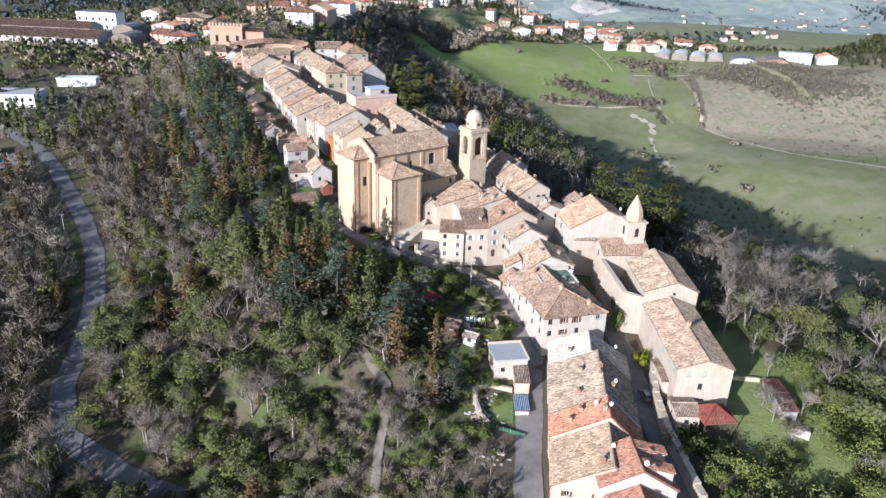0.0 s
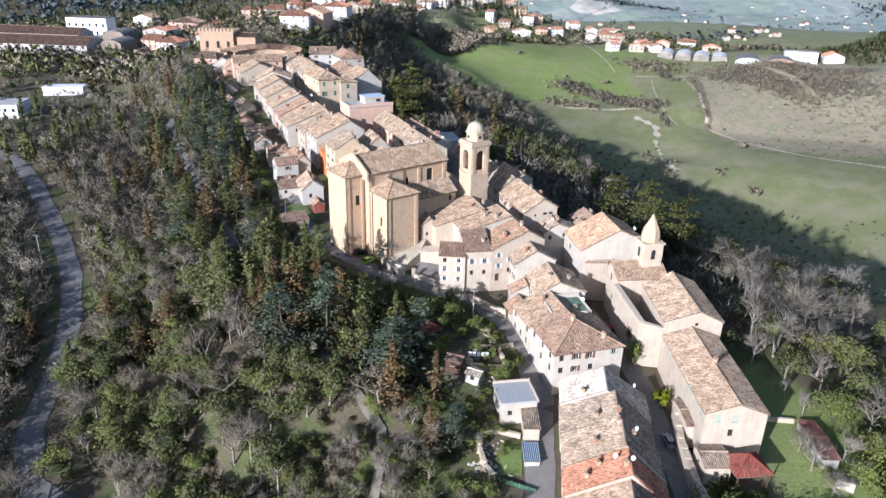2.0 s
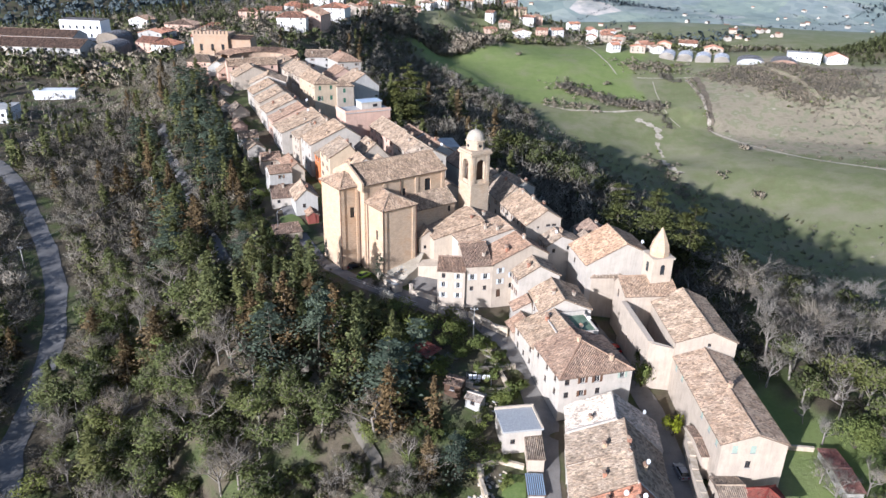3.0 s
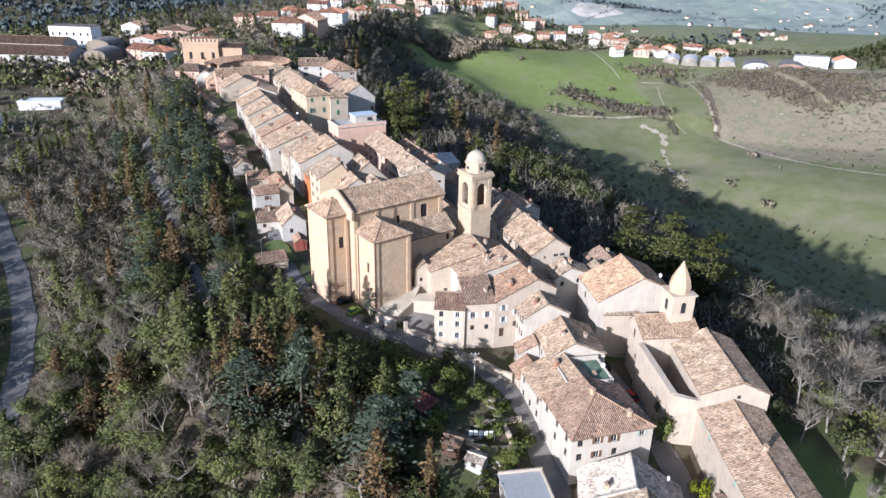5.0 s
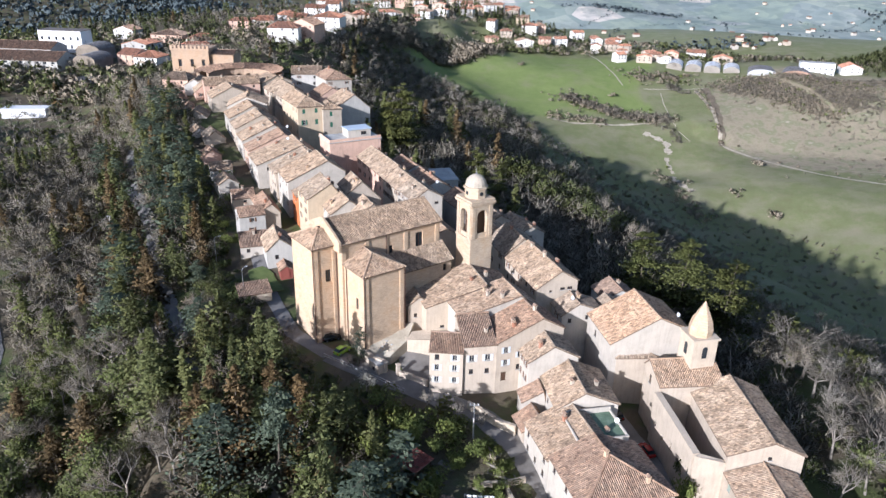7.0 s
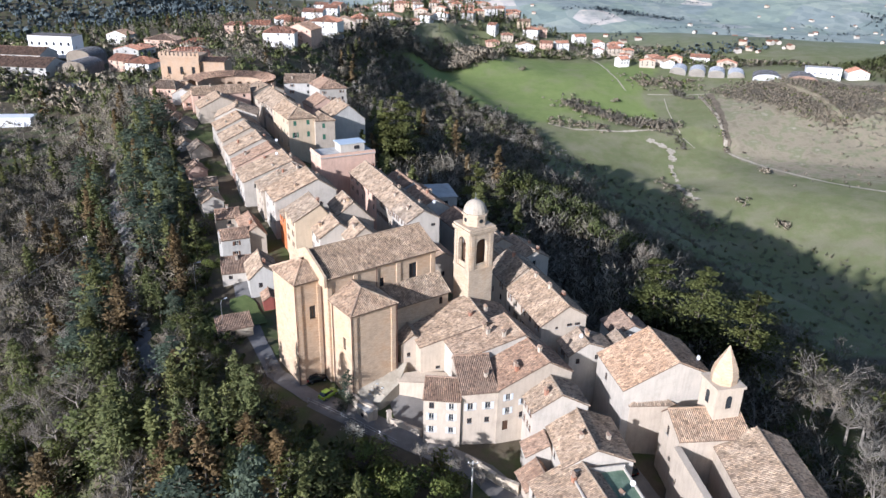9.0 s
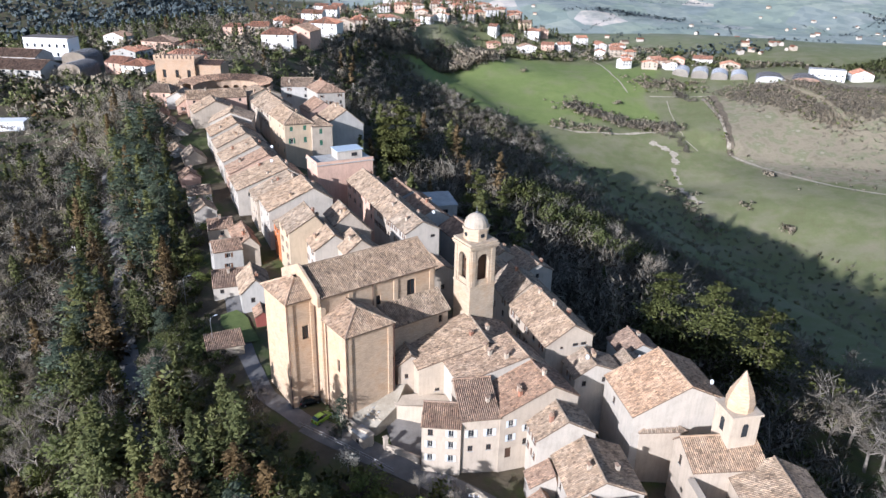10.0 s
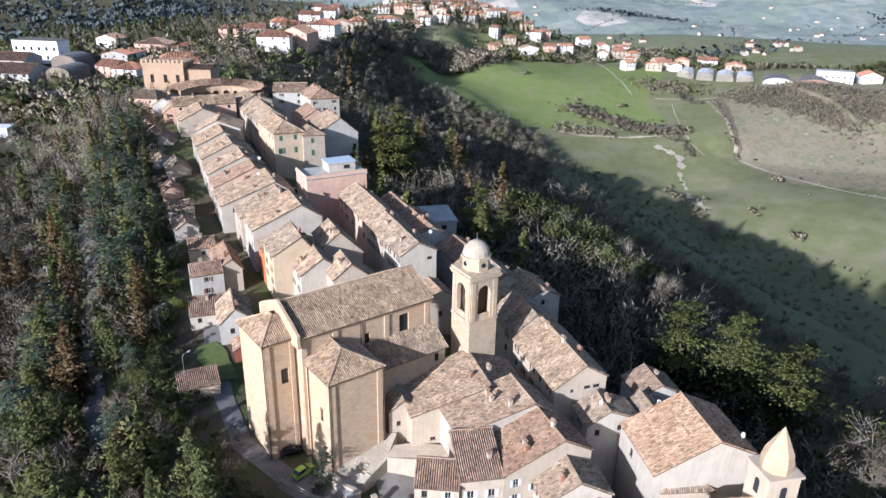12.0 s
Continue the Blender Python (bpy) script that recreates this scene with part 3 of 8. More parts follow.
n_big, n_mid, n_fine = noise_of(nt, at, 0.012, 5.0), noise_of(nt, at, 0.09, 6.0), noise_of(nt, at, 1.1, 6.0, 0.7)
litter = ramp(nt, n_mid, [(0.35, (0.10, 0.082, 0.056)), (0.48, (0.13, 0.108, 0.074)), (0.60, (0.095, 0.112, 0.045))])
grass = ramp(nt, n_mid, [(0.3, (0.165, 0.165, 0.080)), (0.5, (0.175, 0.190, 0.088)), (0.7, (0.215, 0.205, 0.118))])
n_wide = noise_of(nt, at, 0.03, 6.0, 0.65)
grass = mix(nt, ramp(nt, n_wide, [(0.48, (0, 0, 0)), (0.62, (0.38, 0.38, 0.38))]), grass, (0.29, 0.255, 0.185))
lush = ramp(nt, n_mid, [(0.3, (0.165, 0.212, 0.068)), (0.7, (0.212, 0.252, 0.088))])
dry = ramp(nt, n_mid, [(0.3, (0.21, 0.185, 0.12)), (0.48, (0.30, 0.255, 0.18)), (0.6, (0.21, 0.21, 0.12)), (0.72, (0.38, 0.33, 0.25))])
patch = nt.nodes.new("ShaderNodeTexVoronoi")
patch.inputs["Scale"].default_value = 0.010
warp = nt.nodes.new("ShaderNodeVectorMath")
warp.operation = "MULTIPLY"
warp.inputs[1].default_value = (1.0, 0.62, 0.0)
nt.links.new(at, warp.inputs[0])
nt.links.new(warp.outputs[0], patch.inputs["Vector"])
psep = nt.nodes.new("ShaderNodeSeparateColor")
nt.links.new(patch.outputs["Color"], psep.inputs[0])
# far fields and copses: blue-grey distance haze is mixed into these tones
hazed_plots = ramp(nt, psep.outputs[0], [(0.0, (0.26, 0.31, 0.285)), (0.25, (0.31, 0.365, 0.30)), (0.5, (0.36, 0.395, 0.345)), (0.75, (0.28, 0.325, 0.31)), (0.92, (0.39, 0.41, 0.375)), (1.0, (0.68, 0.61, 0.53))])
hazed_plots = mix(nt, ramp(nt, n_big, [(0.5, (0, 0, 0)), (0.64, (0.6, 0.6, 0.6))]), hazed_plots, (0.215, 0.26, 0.24))
strips = nt.nodes.new("ShaderNodeTexVoronoi")
strips.inputs["Scale"].default_value = 0.034
nt.links.new(warp.outputs[0], strips.inputs["Vector"])
ssep = nt.nodes.new("ShaderNodeSeparateColor")
nt.links.new(strips.outputs["Color"], ssep.inputs[0])
hazed_plots = mix(nt, 0.55, hazed_plots, ramp(nt, ssep.outputs[1], [(0.1, (0.7, 0.72, 0.74)), (0.6, (1.0, 1.0, 1.0)), (0.95, (1.15, 1.1, 1.0))]), "MULTIPLY")
c = mix(nt, sep.outputs[0], litter, grass)
lush = mix(nt, ramp(nt, n_wide, [(0.5, (0, 0, 0)), (0.66, (0.55, 0.55, 0.55))]), lush, (0.25, 0.235, 0.135))
c = mix(nt, src.outputs["Alpha"], c, lush)
c = mix(nt, sep.outputs[1], c, dry)
c = mix(nt, sep.outputs[2], c, hazed_plots)
c = mix(nt, 0.35, c, ramp(nt, n_fine, [(0.3, (0.45, 0.45, 0.45)), (0.7, (1.0, 1.0, 1.0))]), "MULTIPLY")
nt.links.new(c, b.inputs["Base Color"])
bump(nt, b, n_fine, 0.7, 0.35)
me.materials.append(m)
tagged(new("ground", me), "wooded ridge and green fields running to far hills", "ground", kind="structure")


def ribbon(name, line, width, mat, label, lift=0.08, sag=2.5, ragged=0.05):
    """A road or path laid on the ground along a line of (x, y) or (x, y, z)."""
    pts = []
    for a, b in zip(line, line[1:]):
        n = max(1, int(math.hypot(b[0] - a[0], b[1] - a[1]) / sag))
        pts += [tuple(a[k] + (b[k] - a[k]) * i / n for k in range(len(a))) for i in range(n)]
    pts.append(tuple(line[-1]))
    V, F = [], []
    for i, p in enumerate(pts):
        a, b = pts[max(i - 1, 0)], pts[min(i + 1, len(pts) - 1)]
        d = Vector((b[0] - a[0], b[1] - a[1], 0)).normalized()
        wobble = 1 + ragged * (math.sin(i * 0.7) + 0.6 * math.sin(i * 1.9 + 1) + 0.4 * math.sin(i * 3.1))
        for k in (-1, -0.33, 0.33, 1):
            x, y = p[0] - d.y * k * width / 2 * wobble, p[1] + d.x * k * width / 2 * wobble
            z = max(float(land(x, y)), p[2] if len(p) > 2 else -999) + lift + (0.05 if abs(k) < 1 else 0)
            V.append((x, y, z))
    for i in range(len(pts) - 1):
        for k in range(3):
            F.append([i * 4 + k + 1, i * 4 + k, i * 4 + k + 4, i * 4 + k + 5])
    return tagged(new(name, mesh_of(name, V, F, mat, smooth=True)), label, "road", kind="structure")

# ---- roads, lanes and paths ----
LANE = [(-52, 106), (-71, 115), (-90, 126), (-98, 142), (-101, 161), (-108, 182), (-118, 203), (-133, 226), (-150, 248), (-165, 268), (-185, 290), (-230, 330), (-260, 350)]
PARK_PATH = [(-40, 152), (-48, 165), (-58, 180), (-66, 195), (-84, 228), (-95, 254), (-116, 288), (-135, 330)]
FOOTPATH = [(-12.4, 86), (-12.7, 100), (-12.9, 106), (-12.5, 113), (-13.0, 122), (-19.9, 131.3), (-28, 140), (-38, 152)]
LEFT_STREET = [(15.5, 60), (15.6, 94), (17.4, 117), (18.6, 131), (15.6, 147), (12.6, 153.5), (6.5, 160.5), (-5, 166), (-15, 170.5), (-25, 175.5)]
UPPER_LANE = [(-25, 175.5), (-34, 182), (-41, 194), (-46, 204), (-53, 222)]
RIGHT_STREET = [(43, 60), (42.6, 94), (41.6, 121), (40.2, 137), (37.2, 150), (33.6, 160), (29.5, 170), (25.5, 180), (16, 196)]
MAIN_STREET = [(-9, 222), (-20, 240), (-31, 258), (-44, 282), (-66, 316), (-86, 350), (-104, 376)]
ribbon("lane", LANE, 5.8, ASPHALT, "narrow asphalt lane through the wood", lift=0.15)
ribbon("park_path", PARK_PATH, 3.8, ASPHALT, "narrow path through the park conifers", lift=0.4)
ribbon("footpath", FOOTPATH, 1.9, rough_mat("gravel", (0.12, 0.105, 0.08), (0.17, 0.15, 0.12), (0.23, 0.205, 0.165), 0.4, 6.0), "gravel footpath below the gardens", lift=0.5)
ribbon("street", LEFT_STREET, 5.2, PAVING, "paved village street climbing to the church", lift=0.1)
ribbon("lane", UPPER_LANE, 3.4, ASPHALT, "narrow lane behind the upper houses", lift=0.1)
ribbon("lane", RIGHT_STREET, 4.6, PAVING, "narrow shaded lane along the convent", lift=0.12)
ribbon("street", MAIN_STREET, 5.5, PAVING, "main street between the upper houses", lift=0.1)
SOIL = rough_mat("pale_soil", (0.26, 0.22, 0.16), (0.38, 0.33, 0.25), (0.50, 0.45, 0.36), 0.3, 3.0)
ribbon("track", [(236, 812), (239, 760), (235, 706), (250, 690), (291, 628), (326, 597), (347, 577), (400, 545), (520, 480)], 3.2, SOIL, "pale farm track round the dry slope", lift=0.3)
ribbon("track", [(133, 1000), (142, 960), (150, 930), (154, 870), (160, 845), (164, 828)], 1.5, SOIL, "faint wheel track over the green field", lift=0.3)
ribbon("track", [(201, 813), (198, 785), (197, 767), (196, 732), (206, 706)], 0.9, SOIL, "faint tractor ruts beside the gully", lift=0.3)
ribbon("track", [(186, 824), (215, 822), (247, 817)], 1.8, SOIL, "pale bank above the lower field", lift=0.3)
ribbon("gully", [(166, 718), (177, 709), (184, 702), (182, 693), (183, 684)], 5.0, SOIL, "eroded pale gully between the fields", lift=0.35, sag=1.2, ragged=0.5)
ribbon("gully", [(179, 679), (178, 668), (180, 655)], 3.0, SOIL, "broken pale scree in the gully", lift=0.35, sag=1.2, ragged=0.6)
ribbon("gully", [(177, 648), (177, 636), (179, 626), (185, 612)], 4.4, SOIL, "lower pale scree of the gully", lift=0.35, sag=1.2, ragged=0.55)
ribbon("field_bank", [(77, 735), (100, 729), (137, 729), (165, 733), (186, 737)], 2.6, SOIL, "pale earth bank below the hedge", lift=0.4, ragged=0.3)
ribbon("field_bank", [(247, 818), (246, 790), (243, 760), (239, 730), (235, 704)], 6.5, rough_mat("brown_bank", (0.10, 0.08, 0.055), (0.16, 0.13, 0.09), (0.22, 0.18, 0.13), 0.2, 2.0), "brown earth bank beside the dry slope", lift=0.3, ragged=0.2)
ribbon("yard", [(-204, 262), (-185, 275)], 16, ASPHALT, "asphalt car park beside the lane", lift=0.3)
ribbon("yard", [(-250, 505), (-205, 500)], 18, ASPHALT, "works yard with parked cars", lift=0.3)

# ---- church ----
def arch_hole(bm, x0, x1, z0, z1, y, depth, steps=8):
    """A round-headed shallow shell with a flat back, facing -y; a dark material makes it pass for a shaded opening."""
    r, mid = (x1 - x0) / 2, (x0 + x1) / 2
    ring = [(x0, z0), (x1, z0)] + [(mid + r * math.cos(math.pi * i / steps), z1 - r + r * math.sin(math.pi * i / steps)) for i in range(steps + 1)]
    f = [bm.verts.new((x, y, z)) for x, z in ring]
    b = [bm.verts.new((x, y + depth, z)) for x, z in ring]
    n = len(ring)
    for i in range(n):
        bm.faces.new((f[i], f[(i + 1) % n], b[(i + 1) % n], b[i]))
    bm.faces.new(b)


CH = 39.0
church = thing("church", "large ochre brick church with tiled hipped chapels", "church", pose(-22.9, 181.0, 12.2, 0, 0, CH))


def church_block(x, y, w, d, ztop, wins_front=(), wins_left=(), wins_right=()):
    V, F = [], []
    todo = []
    for org, along, length, wins in (((x, y, 0), (1, 0, 0), w, wins_front), ((x + w, y, 0), (0, 1, 0), d, wins_right), ((x + w, y + d, 0), (-1, 0, 0), w, ()), ((x, y + d, 0), (0, -1, 0), d, wins_left)):
        wall_face(V, F, org, along, length, 0, [(0, ztop), (length, ztop)], [q[:4] for q in wins], 0.35)
        todo += [(q, pose(*org, 0, 0, math.degrees(math.atan2(along[1], along[0])))) for q in wins]
    wall = part("wall", mesh_of("wall", V, F, BRICK), None, church)
    for (wx, wz, ww, wh, st), m in todo:
        window(church, wx, wz, ww, wh, st, m @ Matrix.Translation((0, 0.15, 0)))
    return wall


# nave: front wall on y = 0, 24.6 long, 13 deep
church_block(0, 0, 24.6, 13, 26.0, wins_front=[(18.2, 21.2, 1.9, 3.3, "b"), (11.4, 21.2, 1.0, 1.9, "b")])
make_roof(church, [[(-0.3, -0.5, 26.0), (25.1, -0.5, 26.0), (25.1, 6.5, 29.5), (-0.3, 6.5, 29.5)], [(25.1, 13.5, 26.0), (-0.3, 13.5, 26.0), (-0.3, 6.5, 29.5), (25.1, 6.5, 29.5)]],
          [((-0.3, 6.5, 29.5), (25.1, 6.5, 29.5))], TILE_OLD)
# raised gable wall between nave and chancel
bm = bmesh.new()
prof = [(-0.6, 24.5), (-0.6, 26.7), (1.5, 27.9), (6.5, 30.2), (11.5, 27.9), (13.6, 26.7), (13.6, 24.5)]
fa, fb = [bm.verts.new((-0.75, y, z)) for y, z in prof], [bm.verts.new((-0.25, y, z)) for y, z in prof]
bm.faces.new(fa)
bm.faces.new(fb[::-1])
for i in range(len(prof)):
    bm.faces.new((fa[i], fb[i], fb[(i + 1) % len(prof)], fa[(i + 1) % len(prof)]))
part("gable_wall", bm, BRICK, church)
# chancel
church_block(-5.3, 2.0, 5.2, 9.4, 25.6, wins_front=[(2.6, 17.6, 1.3, 2.7, "b")])
make_roof(church, [[(-5.75, 1.55, 25.5), (-0.75, 1.55, 25.5), (-0.75, 5.8, 27.9), (-1.7, 6.2, 28.0)], [(-5.75, 11.8, 25.5), (-5.75, 1.55, 25.5), (-1.7, 6.2, 28.0), (-1.7, 7.0, 28.0)], [(-0.75, 11.8, 25.5), (-5.75, 11.8, 25.5), (-1.7, 7.0, 28.0), (-0.75, 7.2, 27.9)]],
          [((-5.75, 1.55, 25.5), (-1.7, 6.2, 28.0)), ((-5.75, 11.8, 25.5), (-1.7, 7.0, 28.0))], TILE_ROSY)
# chapel
church_block(0.5, -8.0, 9.2, 8.0, 21.9, wins_left=[(4.6, 13.6, 0.9, 2.4, "b")])
make_roof(church, [[(0.05, -8.45, 21.8), (10.15, -8.45, 21.8), (5.1, -3.6, 24.3)], [(0.05, 0, 21.8), (0.05, -8.45, 21.8), (5.1, -3.6, 24.3), (5.1, 0, 24.5)], [(10.15, -8.45, 21.8), (10.15, 0, 21.8), (5.1, 0, 24.5), (5.1, -3.6, 24.3)]],
          [((0.05, -8.45, 21.8), (5.1, -3.6, 24.3)), ((10.15, -8.45, 21.8), (5.1, -3.6, 24.3)), ((5.1, -3.6, 24.3), (5.1, 0, 24.5))], TILE_ROSY)
# aisle
church_block(9.8, -4.0, 15.2, 4.0, 18.2, wins_front=[(13.0, 15.8, 0.9, 1.6, "b")])
make_roof(church, [[(9.6, -4.5, 18.2), (25.4, -4.5, 18.2), (25.4, 0.0, 21.2), (9.6, 0.0, 21.2)]], [], TILE_OLD)
# cornices, pilasters and downpipes
for x0, y0, x1, y1, z in ((-5.45, 1.85, -0.1, 2.0, 24.9), (0, -0.14, 24.6, -0.004, 25.3), (0.35, -8.15, 9.85, -8.0, 21.2), (0.35, -8.0, 0.5, -0.2, 21.2), (-5.45, 2.0, -5.3, 11.3, 24.9)):
    part("cornice", boxes((x0, y0, z, x1, y1, z + 0.5)), BRICK, church)
for x, y, z in ((-4.8, 1.9, 25.4), (-0.6, 1.9, 25.4), (9.2, -8.1, 21.7), (0.95, -8.1, 21.7), (0.5, -0.1, 26), (6.0, -0.1, 26), (15.6, -0.1, 26), (23.8, -0.1, 26)):
    part("pilaster", boxes((x - 0.45, y - 0.12, 0 if y != -0.1 or x < 1 else 19, x + 0.45, y + 0.1, z - 0.5)), BRICK, church)
part("pilaster", boxes((0.38, -7.9, 0, 0.5, -7.0, 21.2)), BRICK, church)
part("pilaster", boxes((-5.42, 2.1, 0, -5.3, 3.0, 24.9)), BRICK, church)
for x, y, z in ((-5.5, 1.8, 25.4), (-0.3, 1.6, 25.6), (9.9, -8.25, 21.7), (0.3, -8.25, 21.7), (0.3, -1.2, 21.7), (10.6, -0.2, 25.8)):
    part("downpipe", tube(bmesh.new(), [(x, y, 1), (x, y, z)], [0.1, 0.1]), PIPE, church)

# ---- bell tower ----
TW = 5.7
tower = thing("bell_tower", "pale brick bell tower with arched openings and a plastered dome", "bell tower", pose(3.1, 194.3, 11.7, 0, 0, 34))
PALEBRICK = brick_plaster("pale_brick", (0.50, 0.395, 0.28), (0.56, 0.465, 0.355))
bm = boxes((0, 0, -2, TW, TW, 22.6))
part("shaft", bm, PALEBRICK, tower)
bm = boxes((-0.15, -0.15, 22.6, TW + 0.15, TW + 0.15, 23.0))
part("string_course", bm, PALEBRICK, tower)
# belfry: four corner piers, arches over them
for i in range(4):
    rot = Matrix.Translation((TW / 2, TW / 2, 0)) @ pose(0, 0, 0, 0, 0, 90 * i) @ Matrix.Translation((-TW / 2, -TW / 2, 0))
    bm = bmesh.new()
    x0, x1, z0, z1, zt = 1.55, TW - 1.55, 23.6, 29.4, 30.6
    r, mid = (x1 - x0) / 2, TW / 2
    arc = [(mid - r * math.cos(math.pi * k / 10), z1 - r + r * math.sin(math.pi * k / 10)) for k in range(11)]
    outline = [(0.004, 23.0), (0.004, zt), (TW - 0.004, zt), (TW - 0.004, 23.0), (x1, 23.0)] + [(x, z) for x, z in reversed(arc)] + [(x0, 23.0)]
    f = [bm.verts.new((x, 0, z)) for x, z in outline]
    bk = [bm.verts.new((x, 0.8, z)) for x, z in outline]
    bm.faces.new(f)
    bm.faces.new(bk[::-1])
    for k in range(len(f)):
        bm.faces.new((f[k], f[(k + 1) % len(f)], bk[(k + 1) % len(f)], bk[k]))
    bm.normal_update()
    bmesh.ops.triangulate(bm, faces=[q for q in bm.faces if len(q.verts) > 4])
    part("belfry_wall", bm, PALEBRICK, tower, m=rot)
    part("parapet", boxes((x0, 0.2, 23.0, x1, 0.5, 24.0)), PALEBRICK, tower, m=rot)
    for u0, u1 in ((0.9, x0 + 0.02), (x1 - 0.02, TW - 0.9)):
        part("impost", boxes((u0, -0.1, 27.4, u1, 0.3, 27.7)), PALEBRICK, tower, m=rot)
    for u0 in (0.25, TW - 1.05):
        part("corner_pilaster", boxes((u0, -0.14, 23.0, u0 + 0.8, 0.0, 30.4)), PALEBRICK, tower, m=rot)
part("bell", tube(bmesh.new(), [(3.1, 3.1, 26.0), (3.1, 3.1, 26.4), (3.1, 3.1, 27.2), (3.1, 3.1, 27.5)], [0.75, 0.6, 0.4, 0.15], 12), plain("bronze", (0.16, 0.12, 0.06), 0.4, 0.8), tower)
part("bell_beam", boxes((0.5, 2.95, 27.5, TW - 0.5, 3.25, 27.8)), WOODDARK, tower)
# solid dark box, added so that the belfry arches look shaded inside
part("bell_frame", boxes((1.35, 1.35, 23.0, TW - 1.35, TW - 1.35, 29.8)), WOODDARK, tower, "dark box added in the belfry to stand in for shade")
part("belfry_ceiling", boxes((0.5, 0.5, 30.2, TW - 0.5, TW - 0.5, 30.55)), PALEBRICK, tower)
part("cornice", boxes((-0.3, -0.3, 30.6, TW + 0.3, TW + 0.3, 30.95), (-0.4, -0.4, 30.95, TW + 0.4, TW + 0.4, 31.3), (-0.2, -0.2, 31.35, TW + 0.2, TW + 0.2, 31.8)), PALEBRICK, tower)
m3 = TW / 2
drum = part("drum", tube(bmesh.new(), [(m3, m3, 31.8), (m3, m3, 33.9), (m3, m3, 33.9), (m3, m3, 34.3)], [2.4, 2.4, 2.7, 2.7], 8), PALEBRICK, tower, m=Matrix.Translation((m3, m3, 0)) @ pose(0, 0, 0, 0, 0, 22.5) @ Matrix.Translation((-m3, -m3, 0)))
for k in range(4):
    rot = Matrix.Translation((m3, m3, 0)) @ pose(0, 0, 0, 0, 0, 90 * k)
    part("oculus", tube(bmesh.new(), [(0, -2.28, 32.9), (0, -2.16, 32.9)], [0.45, 0.45], 12), GLASS, tower, m=rot)
dome = [(2.35 * math.cos(a), 34.3 + 2.5 * math.sin(a)) for a in [radians(k) for k in (0, 18, 36, 52, 66, 78, 86)]]
part("dome", tube(bmesh.new(), [(m3, m3, z) for _, z in dome], [r for r, _ in dome], 16), plaster("dome_plaster", (0.50, 0.435, 0.345), 0.6), tower)
part("finial", tube(bmesh.new(), [(m3, m3, 36.7), (m3, m3, 37.0), (m3, m3, 37.1), (m3, m3, 38.2)], [0.12, 0.3, 0.06, 0.04], 6), METAL, tower)

# ---- houses round the church ----
W1 = dict(cols=1, rows=2, style="n")
W2 = dict(cols=2, rows=2, style="n")
W3 = dict(cols=3, rows=2, style="n")


def cross_house(label, p, ang, w, d, zfront, zback, zridge, f=0.5, front=(), left=(), right=(), back=(), **rest):
    """A house whose ridge runs along its front."""
    c, s = math.cos(radians(ang)), math.sin(radians(ang))
    return house(label, (p[0] + c * w, p[1] + s * w), ang + 90, d, w, zfront, zback, zridge, f, left=front, front=right, right=back, back=left, **rest)


house("pale plastered parish house with a weathered tiled roof", (-5.5, 180.0), 20, 20.5, 12, 25.3, 25.6, 28.6, 0.65, WARM, TILE_OLD, front=[(3.0, 5.2, 0.9, 0.6, "b"), (7.2, 1.5, 0.8, 1.2, "b")], chimneys=2)
house("small plastered lean-to house beside the chapel", (-9.4, 182.0), 20, 5.0, 6.5, 24.6, 24.6, 26.3, 0.5, CREAM, TILE_OLD, front=[(1.2, 3.0, 0.7, 0.9, "b")], chimneys=0)
cross_house("tall cream street house with pale shutters and red-brown tiles", (2.4, 166.9), 12, 6.4, 9.0, 24.3, 26.0, 26.7, 0.92, wall=CREAM, tiles=TILE_BROWN,
            front=[(1.1, 3.5, 1.0, 1.4, "w"), (4.2, 3.5, 1.0, 1.4, "w"), (1.1, 6.3, 0.85, 1.1, "b"), (4.2, 6.3, 0.85, 1.1, "b")], chimneys=1)
house("gabled cream house with a red-brown tiled roof", (8.6, 168.1), 23, 14.4, 8.6, 24.4, 25.4, 28.2, 0.67, CREAM, TILE_BROWN, front=[(1.6, 2.4, 0.9, 1.3, "w"), (1.6, 5.2, 0.9, 1.3, "w"), (4.6, 3.8, 0.9, 1.2, "w"), (4.4, 6.6, 0.9, 1.2, "b"), (1.2, 8.6, 1.1, 2.0, "d")], chimneys=3)
house("cream house behind the street front with patched orange tiles", (1.9, 174.6), 23, 17.6, 8.8, 26.2, 25.4, 29.0, 0.725, WHITE, TILE_ROSY, chimneys=3)
cross_house("low bay of the cream house with three rows of shuttered windows", (-4.1, 166.5), -2, 6.4, 5.2, 23.3, 24.4, 25.0, 0.82, wall=CREAM, tiles=TILE_BROWN, front=[(1.0, 1.9, 0.85, 1.2, "b"), (4.4, 1.9, 0.85, 1.2, "w"), (1.0, 4.2, 0.85, 1.3, "w"), (4.4, 4.2, 0.85, 1.3, "w"), (1.0, 6.8, 0.85, 1.2, "w"), (4.4, 6.8, 0.85, 1.2, "w")], chimneys=0)
house("white gabled house with a grey-brown tiled roof", (14.6, 165.0), 14, 9.8, 6.5, 22.5, 22.7, 25.4, 0.5, WHITE, TILE_OLD, left=W2, chimneys=1)
house("white house stepping down the lane with a tiled roof", (19.0, 155.1), 10, 11.3, 11.5, 19.4, 19.6, 22.3, 0.45, WHITE, TILE_OLD, left=[(2.0, 2.6, 0.9, 1.2, "b"), (5.5, 2.6, 0.9, 1.2, "b")], chimneys=2)
